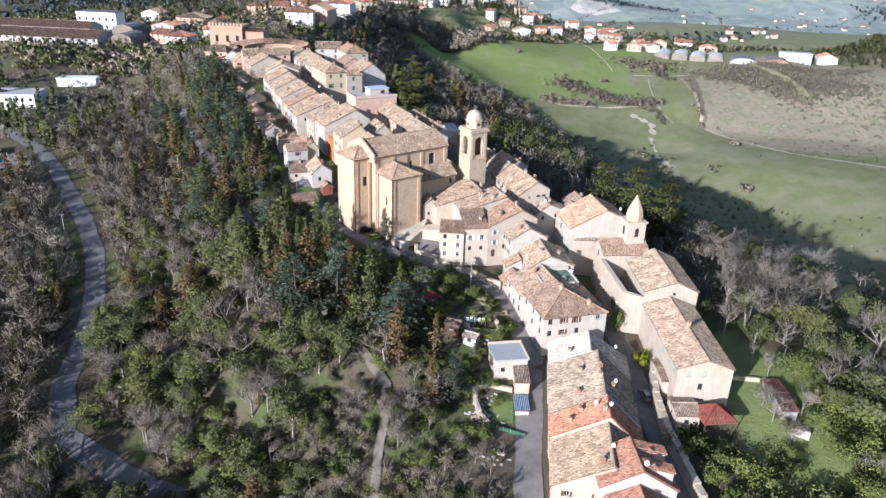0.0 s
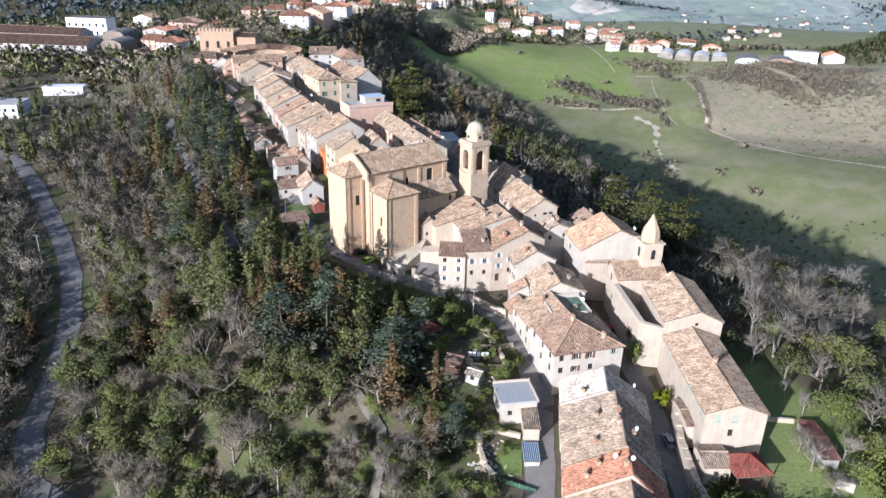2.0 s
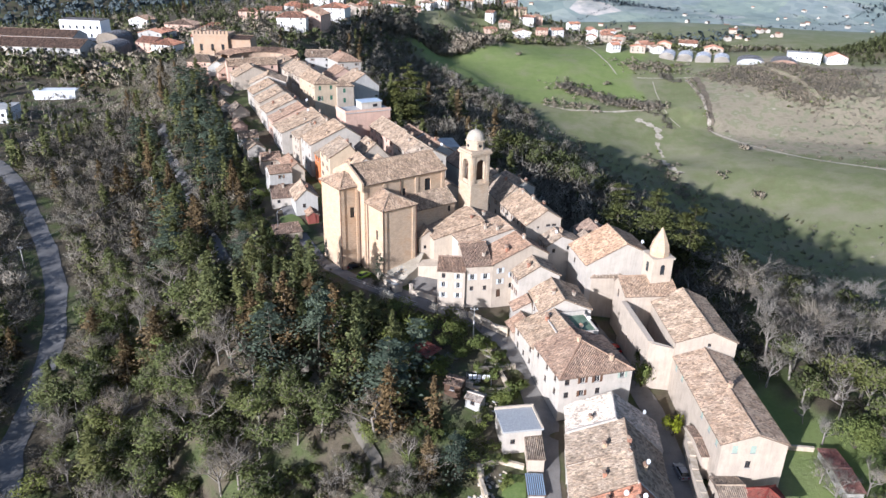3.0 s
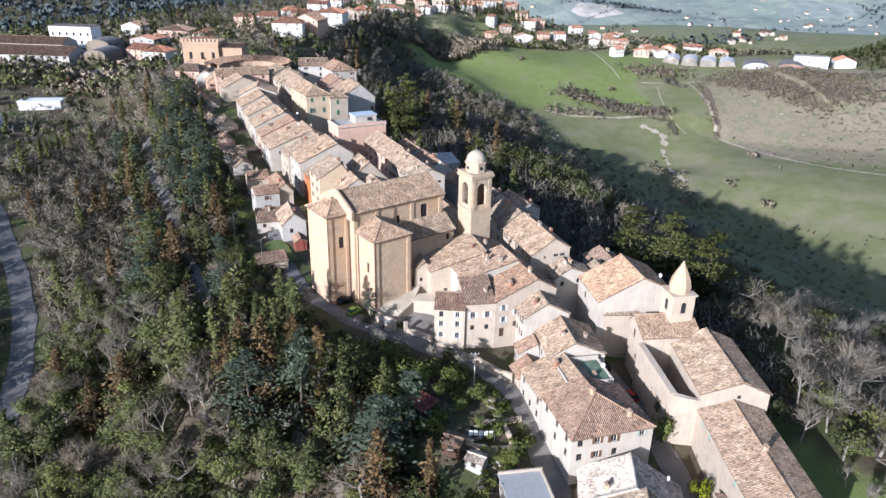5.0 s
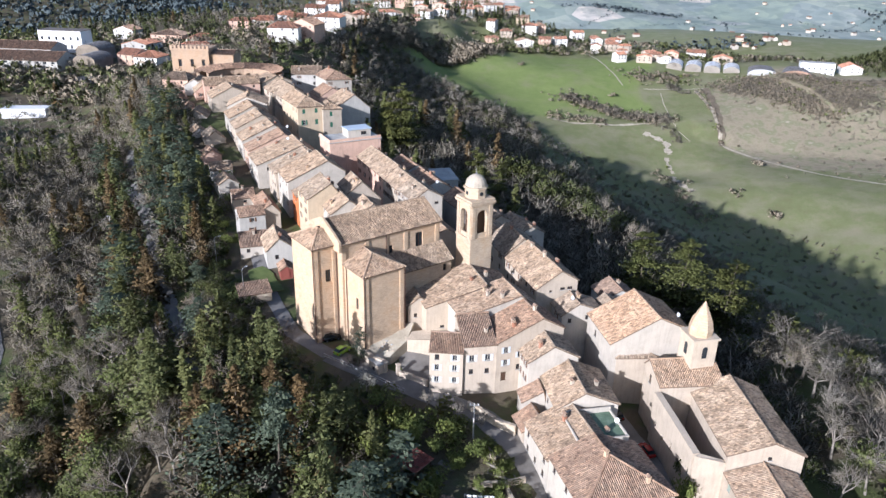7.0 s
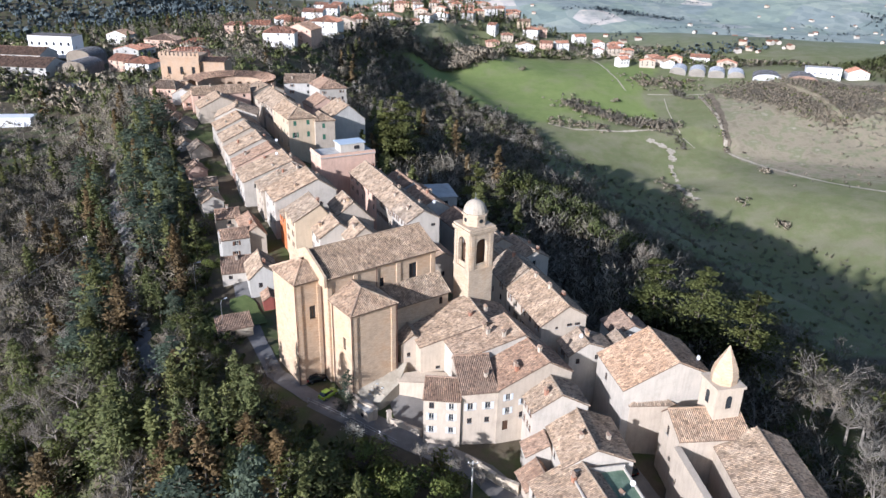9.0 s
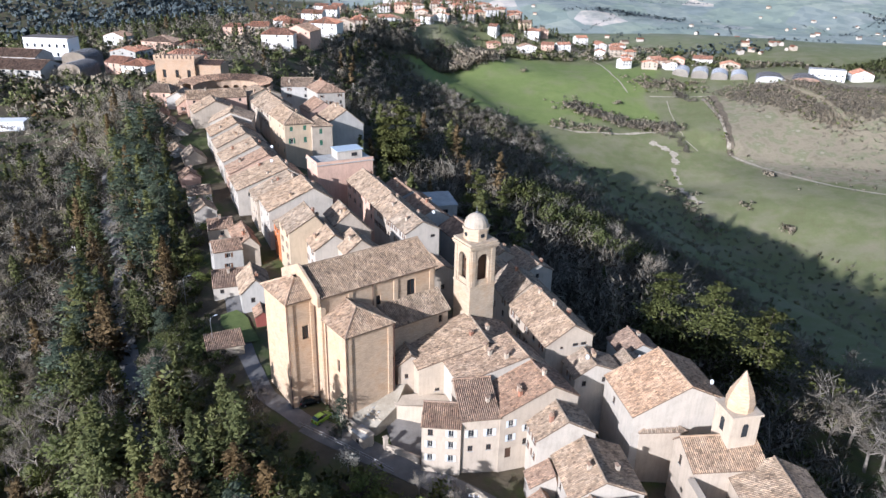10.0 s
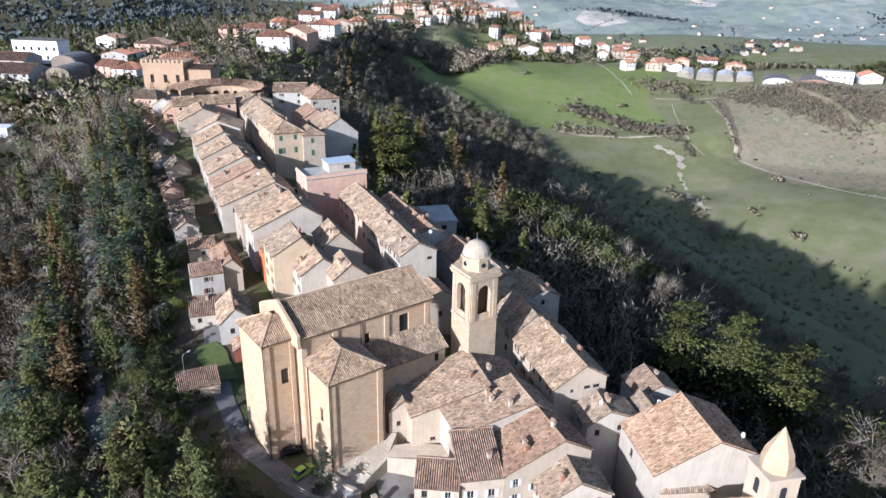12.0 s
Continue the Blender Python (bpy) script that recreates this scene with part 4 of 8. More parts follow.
house("small white lean-to with brown tiles", (13.6, 160.8), 10, 4.2, 4.0, 16.6, 17.0, 18.6, 0.9, WHITE, TILE_BROWN, chimneys=0)
# flat terrace in green felt
terr = thing("roof_terrace", "flat roof terrace with worn green felt and white parapet", "terrace", pose(21.6, 146.2, 8, 0, 0, 14))
part("wall", boxes((0, 0, 0, 9.0, 7.8, 10.9)), WHITE, terr)
part("parapet", boxes((0, 0, 10.9, 9.0, 0.25, 11.4), (0, 7.55, 10.9, 9.0, 7.8, 11.9), (0, 0.25, 10.9, 0.25, 7.55, 11.4), (8.75, 0.25, 10.9, 9.0, 7.55, 11.4)), WHITE, terr)
part("felt", boxes((0.25, 0.25, 10.9, 8.75, 7.55, 10.94)), rough_mat("green_felt", (0.09, 0.13, 0.09), (0.13, 0.19, 0.125), (0.19, 0.25, 0.18), 0.5, 4.0), terr)
# big hipped house on the lane
BF = [(1.0, 1.7, 1.0, 1.35, "b"), (4.2, 1.7, 1.0, 1.35, "n"), (7.2, 1.9, 1.1, 1.6, "n"), (12.6, 1.7, 1.0, 1.3, "p"), (1.0, 4.6, 1.0, 1.3, "b"), (4.2, 4.6, 1.0, 1.3, "n"), (7.6, 4.6, 1.0, 1.3, "b")]
house("large white hipped house with brown shutters and tiled roof", (20.8, 132.2), 17.6, 15.2, 13.0, 17.7, 17.7, 20.7, 0.5, WHITE, TILE_BROWN, front=BF, left=dict(cols=3, rows=2, style="b", drop=0.35), hip0=7.5, chimneys=2)
house("long white lane house with a weathered tiled roof", (16.8, 144.7), 17.6, 14.5, 10.5, 16.6, 16.6, 20.2, 0.55, WHITE, TILE_OLD, left=dict(cols=3, rows=2, style="b", drop=0.35), chimneys=3)
house("narrow cream house with brown tiles", (13.4, 154.9), 17.6, 4.2, 5.0, 14.4, 15.6, 16.4, 0.8, CREAM, TILE_BROWN, left=W1, chimneys=0)

# ---- the row between the two lanes ----
ROW = -4.6
house("end house of the row with sun-bleached tiles", (21.8, 124.6), ROW, 17.0, 8.6, 11.2, 9.2, 15.0, 0.49, WHITE, TILE_GREY, right=W2, left=W2, chimneys=1, verge=2, group="row between the lanes")
house("row house with weathered tiles and white verge wall", (20.9, 116.2), ROW, 17.0, 8.2, 11.0, 9.0, 15.6, 0.58, WHITE, TILE_OLD, left=W2, right=W2, chimneys=2, verge=1, group="row between the lanes")
house("row house with moss-grey tiles and white verge wall", (20.4, 107.6), ROW, 17.2, 8.4, 10.6, 9.0, 15.8, 0.58, WHITE, TILE_OLD, left=W2, right=W2, chimneys=3, verge=1, group="row between the lanes")
house("row house with relaid red tiles", (19.8, 101.0), ROW, 17.2, 6.4, 10.2, 9.2, 15.8, 0.6, PINK, TILE_RED, left=W2, right=W2, chimneys=3, group="row between the lanes")
house("row house with old brown tiles and a sunken terrace", (19.0, 88.8), ROW, 16.0, 12.0, 9.4, 9.2, 14.6, 0.62, PINK, TILE_OLD, left=W2, front=W3, chimneys=1, group="row between the lanes")
red_house = house("low house with a bright red tiled roof", (26.4, 85.6), 4, 13.0, 8.8, 12.4, 11.6, 15.6, 0.52, WHITE, TILE_RED, front=[(2.0, 3.0, 1.0, 1.4, "b")], chimneys=2, group="row between the lanes")
for ya, yb in ((6.3, 8.3), (1.5, 3.5)):
    base = red_house.location.z
    rows = [[(7.0, y, 15.3 - base), (12.5, y, 13.9 - base), (12.5, y, 11.7 - base)] for y in (ya, yb)]
    dormer = part("dormer", mesh_of("dormer", rows[0] + rows[1], [[0, 2, 1], [3, 4, 5], [1, 2, 5, 4], [0, 1, 4, 3]], WHITE), None, red_house, "white shed dormer under red tiles")
    make_roof(dormer, [[(12.8, yb + 0.2, 13.95 - base), (12.8, ya - 0.2, 13.95 - base), (6.9, ya - 0.2, 15.5 - base), (6.9, yb + 0.2, 15.5 - base)]], [], TILE_RED, "dormer_roof")
house("end house of the lane with orange tiles", (28.0, 73.4), 4, 10.0, 11.8, 10.8, 10.2, 13.0, 0.55, WHITE, TILE_RED, front=W2, chimneys=1, group="row between the lanes")

# ---- convent and its church ----
house("long cream convent wing with a two-tone tiled roof", (46.1, 115.8), 2.3, 11.2, 27.4, 16.9, 16.9, 18.9, 0.52, CREAM, TILE_ROSY, front=[(1.9, 1.9, 0.95, 1.6, "P"), (5.0, 1.9, 0.95, 1.6, "P"), (4.6, 4.9, 0.9, 1.4, "b")], left=dict(cols=7, rows=1, style="P", drop=0.1), chimneys=1, z0=7.0)
house("cloister wing with a broad tiled roof", (45.1, 143.6), 3.0, 12.4, 19.5, 20.0, 20.0, 22.4, 0.58, CREAM, TILE_OLD, front=[(6.5, 1.0, 0.7, 0.7, "b")], chimneys=0, z0=7.0)
cross_house("cloister house with reddish tiles", (38.0, 160.4), 8, 12.2, 7.5, 21.4, 21.8, 23.6, 0.75, wall=CREAM, tiles=TILE_ROSY, left=[(2.5, 2.2, 0.9, 1.8, "b")], chimneys=0, z0=7.0)
house("narrow convent house with a weathered hipped roof", (31.9, 169.9), 10, 8.0, 5.5, 21.4, 21.0, 23.2, 0.5, CREAM, TILE_OLD, hip0=2.0, chimneys=0)
wing = thing("cloister_wall", "long cream wall of the cloister along the lane", "wall", pose(41.0, 144.6, 7, 0, 0, 100))
V, F = [], []
cw = [(1.5 + 3.2 * i, 6.5 if i % 2 else 7.5, 0.8, 1.3) for i in range(5)]
wall_face(V, F, (15.8, 1.2, 0), (-1, 0, 0), 15.8, 0, [(0, 13.4), (15.8, 12.4)], cw, 0.4)
wall_face(V, F, (0, 0, 0), (1, 0, 0), 15.8, 0, [(0, 12.4), (15.8, 13.4)], [])
V += [(0, 0, 12.4), (0, 1.2, 12.4), (15.8, 1.2, 13.4), (15.8, 0, 13.4), (0, 0, 0), (0, 1.2, 0), (15.8, 0, 0), (15.8, 1.2, 0)]
k = len(V) - 8
F += [[k, k + 3, k + 2, k + 1], [k, k + 1, k + 5, k + 4], [k + 2, k + 3, k + 6, k + 7]]
part("wall", mesh_of("wall", V, F, CREAM), None, wing)
for x, z, w, h in cw:
    part("pane", boxes((15.8 - x - w, 0.78, z, 15.8 - x, 0.82, z + h)), GLASS, wing)
prism("court_wall", [(39.9, 143.8), (45.05, 143.9), (45.05, 144.6), (41.0, 144.55)], 7, [19.35, 18.2, 18.2, 19.35], CREAM, "cream plastered wall closing the cloister court", "wall")
house("white convent church with a broad tiled roof", (30.5, 169.7), 12, 15.6, 12.5, 24.5, 26.4, 29.3, 0.6, WHITE, TILE_ROSY, chimneys=0, left=[(4, 3.0, 0.9, 1.4, "b")])
spire = thing("spire_tower", "small warm-plastered bell tower with a pointed brick spire", "bell tower", pose(44.2, 164.5, 8, 0, 0, 14))
part("shaft", boxes((0, 0, 0, 4.8, 4.8, 20.4)), WARM, spire)
part("cornice", boxes((-0.3, -0.3, 20.4, 5.1, 5.1, 20.8)), WARM, spire)
part("spire", tube(bmesh.new(), [(2.4, 2.4, 20.8), (2.4, 2.4, 22.0), (2.4, 2.4, 23.6), (2.4, 2.4, 27.4)], [2.15, 2.25, 1.9, 0.08], 8), BRICK, spire)
# no holes here: dark plates just proud of the shaft paint the openings' shade
for turn, cx in ((0, (0, 0)), (-90, (0, 4.8)), (90, (4.8, 0))):
    bm = bmesh.new()
    arch_hole(bm, 1.9, 2.9, 16.8, 19.2, -0.07, 0.03)
    part("belfry_opening", bm, GLASS, spire, m=pose(cx[0], cx[1], 0, 0, 0, turn))

# ---- houses east of the tower ----
house("long pale house with a weathered gabled roof", (17.4, 186.4), 20, 9.6, 17.5, 27.3, 28.3, 30.8, 0.58, CREAM, TILE_OLD, front=[(3.0, 1.2, 0.6, 0.5, "b"), (5.5, 1.0, 1.2, 0.6, "b"), (7.2, 1.0, 1.2, 0.6, "b")], left=dict(cols=5, rows=2, style="n"), chimneys=3)
house("tall house behind with a tiled gable", (11.3, 203.5), 20, 9.5, 11, 27.4, 28.0, 31.0, 0.5, CREAM, TILE_OLD, left=W2, chimneys=1)
house("house in the tower's shade with grey tiles", (6.0, 214), 24, 10, 11, 26.0, 26.0, 28.8, 0.5, GREY, TILE_OLD, left=W2, chimneys=2)
house("white corner house with a tiled gable", (22.4, 181.2), 14, 8.8, 6.0, 24.0, 24.4, 26.4, 0.42, WHITE, TILE_OLD, front=[(1.4, 2.0, 0.8, 1.1, "b"), (5.2, 1.4, 0.8, 1.0, "b")], left=W1, chimneys=2)
house("small white house with low tiled roofs", (31.5, 184.0), 14, 6.5, 6.0, 23.2, 23.0, 25.0, 0.4, WHITE, TILE_OLD, front=[(1.4, 1.6, 0.8, 1.0, "p"), (3.6, 1.6, 0.8, 1.0, "p")], chimneys=1)
house("low house at the slope's edge with brown tiles", (33.0, 192.0), 14, 8, 7, 22.6, 22.4, 24.6, 0.5, GREY, TILE_BROWN, chimneys=1)

# ---- upper village, east side of the main street ----
house("white gabled house with orange shutters", (-12.6, 233.4), 27, 8.9, 11, 29.6, 29.8, 32.2, 0.5, WHITE, TILE_OLD, front=[(6.6, 1.9, 1.2, 0.7, "b")], left=dict(cols=4, rows=2, style="n"), chimneys=2)
house("long plastered street house with a weathered roof", (-17.6, 243.2), 27, 9.5, 12, 29.2, 28.8, 32.0, 0.5, CREAM, TILE_OLD, left=dict(cols=5, rows=2, style="n"), chimneys=2)
house("long street house with pale walls and tiled roof", (-23.0, 253.9), 27, 10, 24, 29.4, 28.6, 32.4, 0.5, PINK, TILE_OLD, left=dict(cols=5, rows=2, style="n"), chimneys=2)
house("house on the slope behind with brown tiles", (-10.5, 252.0), 27, 9, 14, 27.0, 26.0, 29.0, 0.5, GREY, TILE_BROWN, right=W3, chimneys=3)
house("low house at the wood's edge", (0, 243), 27, 9, 12, 24, 24, 26.5, 0.5, GREY, TILE_BROWN, front=W3, chimneys=1)
house("shaded house with a mossy roof below the street row", (-17.5, 265.5), 27, 9, 13, 27.6, 26.6, 29.4, 0.45, GREY, TILE_BROWN, right=W3, chimneys=2)
house("low roof in the shade on the village edge", (8.0, 231.0), 26, 8, 11, 24.4, 24.0, 26.4, 0.5, CREAM, TILE_OLD, front=W2, chimneys=1)
house("white gabled house on the wooded edge", (16.0, 226.5), 26, 8, 12, 23.4, 23.0, 25.2, 0.5, WHITE, TILE_OLD, front=[(3.4, 1.6, 0.9, 1.2, "b")], chimneys=2)
house("small house with a rosy tiled roof behind the tower", (-5.8, 228.4), 27, 6, 12, 22.0, 21.6, 23.2, 0.5, CREAM, TILE_ROSY, front=W1, left=W1, chimneys=0)
flat = thing("terrace_house", "pink house with a flat roof terrace and pale blue roof room", "house", pose(-42.5, 274.7, 18, 0, 0, 30))
part("wall", boxes((0, 0, 0, 17.7, 10, 15.4)), PINK, flat)
part("terrace_slab", boxes((-0.3, -0.3, 15.4, 18.0, 10.3, 15.65)), CONCRETE, flat)
part("parapet", boxes((-0.1, -0.1, 15.65, 17.8, 0.1, 16.5), (-0.1, 0.1, 15.65, 0.1, 10, 16.5)), PINK, flat)
room = part("roof_room", boxes((7.5, 3.2, 15.65, 15.5, 8.5, 18.2)), WHITE, flat)
part("room_roof", boxes((7.2, 2.9, 18.2, 15.8, 8.8, 18.45)), plain("pale_blue_sheet", (0.52, 0.60, 0.68), 0.5), flat)
window(flat, 12.0, 16.4, 1.8, 1.1, "b", pose(0, 3.0, 0))
palace = house("tall yellow palace with green shutters and hipped roof", (-61.7, 313.8), 30, 10.0, 20, 36.2, 36.0, 39.0, 0.5, OCHRE, TILE_OLD, front=[(1.8, 2.4, 1.1, 1.6, "G"), (6.6, 2.4, 1.1, 1.6, "G"), (1.8, 6.8, 1.1, 1.9, "g"), (6.6, 6.8, 1.1, 1.9, "G")], left=dict(cols=5, rows=3, style="G", storey=4.0, first=2.4), hip0=5.0, chimneys=1)
house("yellow tower wing of the palace with green shutters", (-53.0, 317.6), 30, 7.4, 7.0, 35.0, 34.6, 36.8, 0.5, CREAM, TILE_OLD, front=[(2.6, 2.6, 1.1, 1.7, "G"), (2.6, 6.8, 1.1, 1.9, "G")], hip0=3.4, chimneys=0)
house("grey gabled house beyond the palace", (-49.0, 330.0), 30, 13, 14, 33.8, 32.0, 37.6, 0.5, GREY, TILE_OLD, right=W3, chimneys=3)
house("cream street house with a tiled gable", (-72.5, 334.0), 30, 11, 12, 35.4, 35.2, 39.0, 0.5, CREAM, TILE_OLD, left=W3, front=W2, chimneys=1)
house("pale street house by the arcade", (-79.5, 345.0), 30, 13, 12, 35.2, 35.0, 38.8, 0.5, WARM, TILE_OLD, left=W3, chimneys=2)
house("small roofs clustered behind the street", (-60.0, 346.0), 30, 12, 12, 33.5, 33.0, 37.0, 0.5, PINK, TILE_BROWN, front=W2, chimneys=2)
house("white house with a hipped roof beyond the arcade", (-62.0, 372.0), 30, 12, 14, 36.0, 35.5, 39.0, 0.5, WHITE, TILE_BROWN, right=W3, front=W3, hip0=4, chimneys=2)

# ---- upper village, west side ----
house("pale house with a tiled gable beside the ochre house", (-30.5, 236.4), 27, 9.4, 9.5, 30.0, 27.4, 33.0, 0.42, CREAM, TILE_OLD, front=[(2.2, 2.0, 0.8, 1.1, "b")], right=W2, chimneys=2)
house("low lean-to house in front of the pale gable", (-29.6, 228.0), 27, 8.0, 8.2, 27.4, 25.4, 29.6, 0.3, WHITE, TILE_OLD, right=W1, chimneys=1)
house("ochre plastered house with white street side", (-40.1, 228.8), 27, 10.4, 10.5, 30.6, 29.0, 34.2, 0.62, OCHRE, TILE_OLD, left=dict(cols=2, rows=3, style="n"), chimneys=2)
house("house with a low tiled gable behind the church", (-25.5, 221.6), 27, 11.0, 8.0, 28.8, 26.0, 31.8, 0.36, CREAM, TILE_OLD, chimneys=1)
house("white-walled house with tiled roof behind the nave", (-33.0, 224.0), 27, 7.0, 9.0, 28.4, 30.0, 31.6, 0.7, WHITE, TILE_OLD, left=W2, chimneys=1)
house("white house with a red base and tiled gable", (-49.4, 245.2), 27, 17.2, 12.5, 29.8, 31.2, 34.8, 0.7, WHITE, TILE_OLD, front=[(8.0, 1.0, 1.2, 1.0, "b")], left=dict(cols=3, rows=3, style="b"), chimneys=2)
house("orange plastered narrow house on the lane", (-45.2, 238.8), 27, 6.0, 6.2, 27.6, 28.4, 29.2, 0.9, ORANGE, TILE_OLD, left=[(1.2, 2.0, 1.0, 1.5, "b"), (3.6, 2.0, 1.0, 1.5, "b"), (1.2, 5.0, 1.0, 1.5, "b")], chimneys=0)
house("long white house with a broad weathered roof", (-55.8, 256.4), 27, 17, 10.0, 28.6, 29.6, 33.4, 0.65, CREAM, TILE_OLD, left=dict(cols=3, rows=3, style="b"), chimneys=3)
house("white lane house with a broad weathered roof", (-64.4, 266.8), 27, 20.0, 14.0, 27.8, 29.6, 33.0, 0.75, WHITE, TILE_OLD, front=[(3.0, 2.2, 1.3, 1.2, "b")], left=dict(cols=4, rows=3, style="b"), chimneys=4)
house("pink terrace house among the roofs", (-70.6, 280.0), 27, 17, 9.0, 28.6, 30.4, 33.4, 0.7, PINK, TILE_BROWN, left=dict(cols=3, rows=3, style="b"), chimneys=2)
house("lane house with pale walls and patched tiles", (-75.5, 289.0), 27, 17, 11.0, 29.6, 30.6, 34.2, 0.65, WHITE, TILE_OLD, left=dict(cols=3, rows=3, style="b"), chimneys=3)
house("white gabled house with a small window", (-91.5, 323.8), 12, 15, 12.0, 33.6, 34.4, 37.2, 0.5, WHITE, TILE_OLD, front=[(8, 1.2, 0.9, 1.2, "b"), (11.5, 2.6, 0.9, 1.2, "b")], left=dict(cols=3, rows=3, style="b"), chimneys=2)
house("pale lane house with mossy tiles", (-81.0, 300.0), 27, 16, 11.5, 31.0, 31.6, 35.2, 0.6, CREAM, TILE_OLD, left=dict(cols=3, rows=3, style="b"), chimneys=2)
house("long white row house on the lane", (-86.6, 311.0), 27, 15, 12.0, 32.0, 32.6, 36.0, 0.6, WHITE, TILE_OLD, left=dict(cols=4, rows=3, style="b"), chimneys=2)
house("lane house with broad roof below the arcade", (-101.5, 336.0), 27, 15, 13.0, 34.0, 35.0, 38.0, 0.55, CREAM, TILE_OLD, left=dict(cols=3, rows=3, style="b"), chimneys=2)
cross_house("pink plastered house below the arcade", (-109.4, 350.6), 24, 23, 9.0, 36.2, 36.2, 38.8, 0.4, wall=PINK, tiles=TILE_OLD, front=dict(cols=4, rows=1, style="b"), chimneys=1)
cross_house("pink hipped house below the fort", (-137.0, 374.0), -4, 12, 10, 34.0, 34.0, 36.6, 0.5, wall=PINK, tiles=TILE_OLD, front=W2, hip0=3, hip1=3, chimneys=1)
house("grey-white gabled house below the fort", (-124.0, 366.0), 5, 9, 12, 33.0, 33.0, 35.6, 0.5, GREY, TILE_OLD, front=W1, chimneys=1)
cross_house("low tiled house under the fort wall", (-130.0, 386.0), 8, 14, 9, 31.6, 31.6, 34.2, 0.5, wall=CREAM, tiles=TILE_OLD, chimneys=1)
cross_house("house with a small tower roof by the fort", (-131.5, 397.0), 4, 12, 8, 31.6, 31.6, 34.0, 0.5, wall=CREAM, tiles=TILE_BROWN, chimneys=0)
house("street house beside the arcade with worn tiles", (-88.0, 361.5), 38, 14, 11, 35.6, 35.6, 38.2, 0.5, WARM, TILE_OLD, front=W2, left=W2, chimneys=2)
cross_house("broad tiled house behind the arcade", (-81.0, 386.0), 8, 14, 11, 35.6, 35.6, 38.4, 0.5, wall=GREY, tiles=TILE_OLD, front=W2, chimneys=1)
house("low brown-roofed house on the wooded edge", (-127.0, 353.0), 14, 9, 9, 27.6, 27.4, 30.4, 0.5, CREAM, TILE_BROWN, front=W1, chimneys=1)
house("small barn with weathered tiles by the lane", (-118.0, 340.0), 14, 8, 9, 27.0, 27.0, 29.6, 0.5, GREY, TILE_OLD, chimneys=0)
house("cluster house under the fort with tiled roofs", (-116.0, 357.0), 24, 8, 11, 32.0, 32.0, 35.0, 0.5, PINK, TILE_OLD, front=W2, left=W2, chimneys=2)
house("white house at the edge of the wood", (-111.5, 328.6), 6, 9.5, 9, 27.6, 27.8, 30.6, 0.5, WHITE, TILE_OLD, front=W1, chimneys=1)
house("small white gabled house on the slope", (-92.8, 301.2), 30, 7.0, 8.5, 26.6, 26.0, 29.0, 0.5, CREAM, TILE_OLD, front=W1, chimneys=0)
house("pale low house among the trees", (-101.0, 308.0), 30, 7, 7, 26.0, 26.0, 28.4, 0.5, GREY, TILE_OLD, chimneys=0)
# outbuildings west of the lane
cross_house("small tiled outhouse below the lane houses", (-66.5, 247.0), 24, 6.5, 6.0, 23.4, 23.4, 25.2, 0.5, wall=CREAM, tiles=TILE_BROWN, front=W1, chimneys=1)
house("low white outhouse with an old tiled roof", (-74.5, 259.0), 30, 6.0, 7.5, 23.6, 23.4, 25.4, 0.5, WHITE, TILE_OLD, front=W1, chimneys=0)
cross_house("grey outhouse with weathered tiles by the wood", (-81.5, 272.0), 24, 7.0, 6.0, 24.0, 24.0, 25.8, 0.5, wall=GREY, tiles=TILE_OLD, front=W1, chimneys=0)
house("small pale outhouse with brown tiles", (-88.5, 286.0), 30, 6.0, 6.5, 24.6, 24.4, 26.6, 0.5, PINK, TILE_BROWN, chimneys=1)
cross_house("small house with brown-red tiles", (-59.2, 229.4), 27, 7.0, 6.5, 24.6, 24.6, 26.2, 0.5, wall=GREY, tiles=TILE_BROWN, front=W1, left=W1, chimneys=1)
house("narrow lane outbuilding with weathered tiles", (-54.6, 233.6), 27, 5.5, 12.0, 24.8, 24.0, 26.6, 0.6, CREAM, TILE_BROWN, left=W3, chimneys=1)
cross_house("white low house with a porch roof", (-55.8, 218.0), 20, 9.5, 6.0, 20.8, 22.2, 23.2, 0.7, wall=WHITE, tiles=TILE_BROWN, front=[(1.5, 1.8, 0.9, 1.0, "b"), (6.0, 1.8, 0.9, 1.0, "b")], chimneys=1)
house("tall pale house by the lane behind the chancel", (-47.2, 211.8), 22, 6.4, 10.0, 22.6, 23.2, 25.6, 0.5, GREY, TILE_OLD, front=[(2, 2.5, 0.9, 1.2, "b")], left=W2, chimneys=1)
house("red-sided shed by the lane", (-42.5, 206.0), 22, 3.0, 4.5, 20.2, 20.2, 21.2, 0.5, REDWALL, TILE_BROWN, chimneys=0)

# ---- fort and arcade at the head of the village ----
FORTBRICK = brick_plaster("fort_brick", (0.44, 0.315, 0.215), (0.50, 0.38, 0.28))
fort = thing("fort", "square brick fort with battlements and arched windows", "fort", pose(-146, 410, 20.0, 0, 0, 1))
V, F = [], []
fw = [(3.2, 13.6, 1.6, 3.6), (9.2, 13.6, 1.6, 3.6), (14.8, 13.6, 1.6, 3.6), (4.5, 7.0, 1.4, 2.4)]
for org, along, ln, wins in (((0, 0, 0), (1, 0, 0), 18.5, fw), ((18.5, 0, 0), (0, 1, 0), 14, ()), ((18.5, 14, 0), (-1, 0, 0), 18.5, ()), ((0, 14, 0), (0, -1, 0), 14, [(5, 14.5, 1.5, 3.4)])):
    wall_face(V, F, org, along, ln, 0, [(0, 22.4), (ln, 22.4)], wins, 0.5)
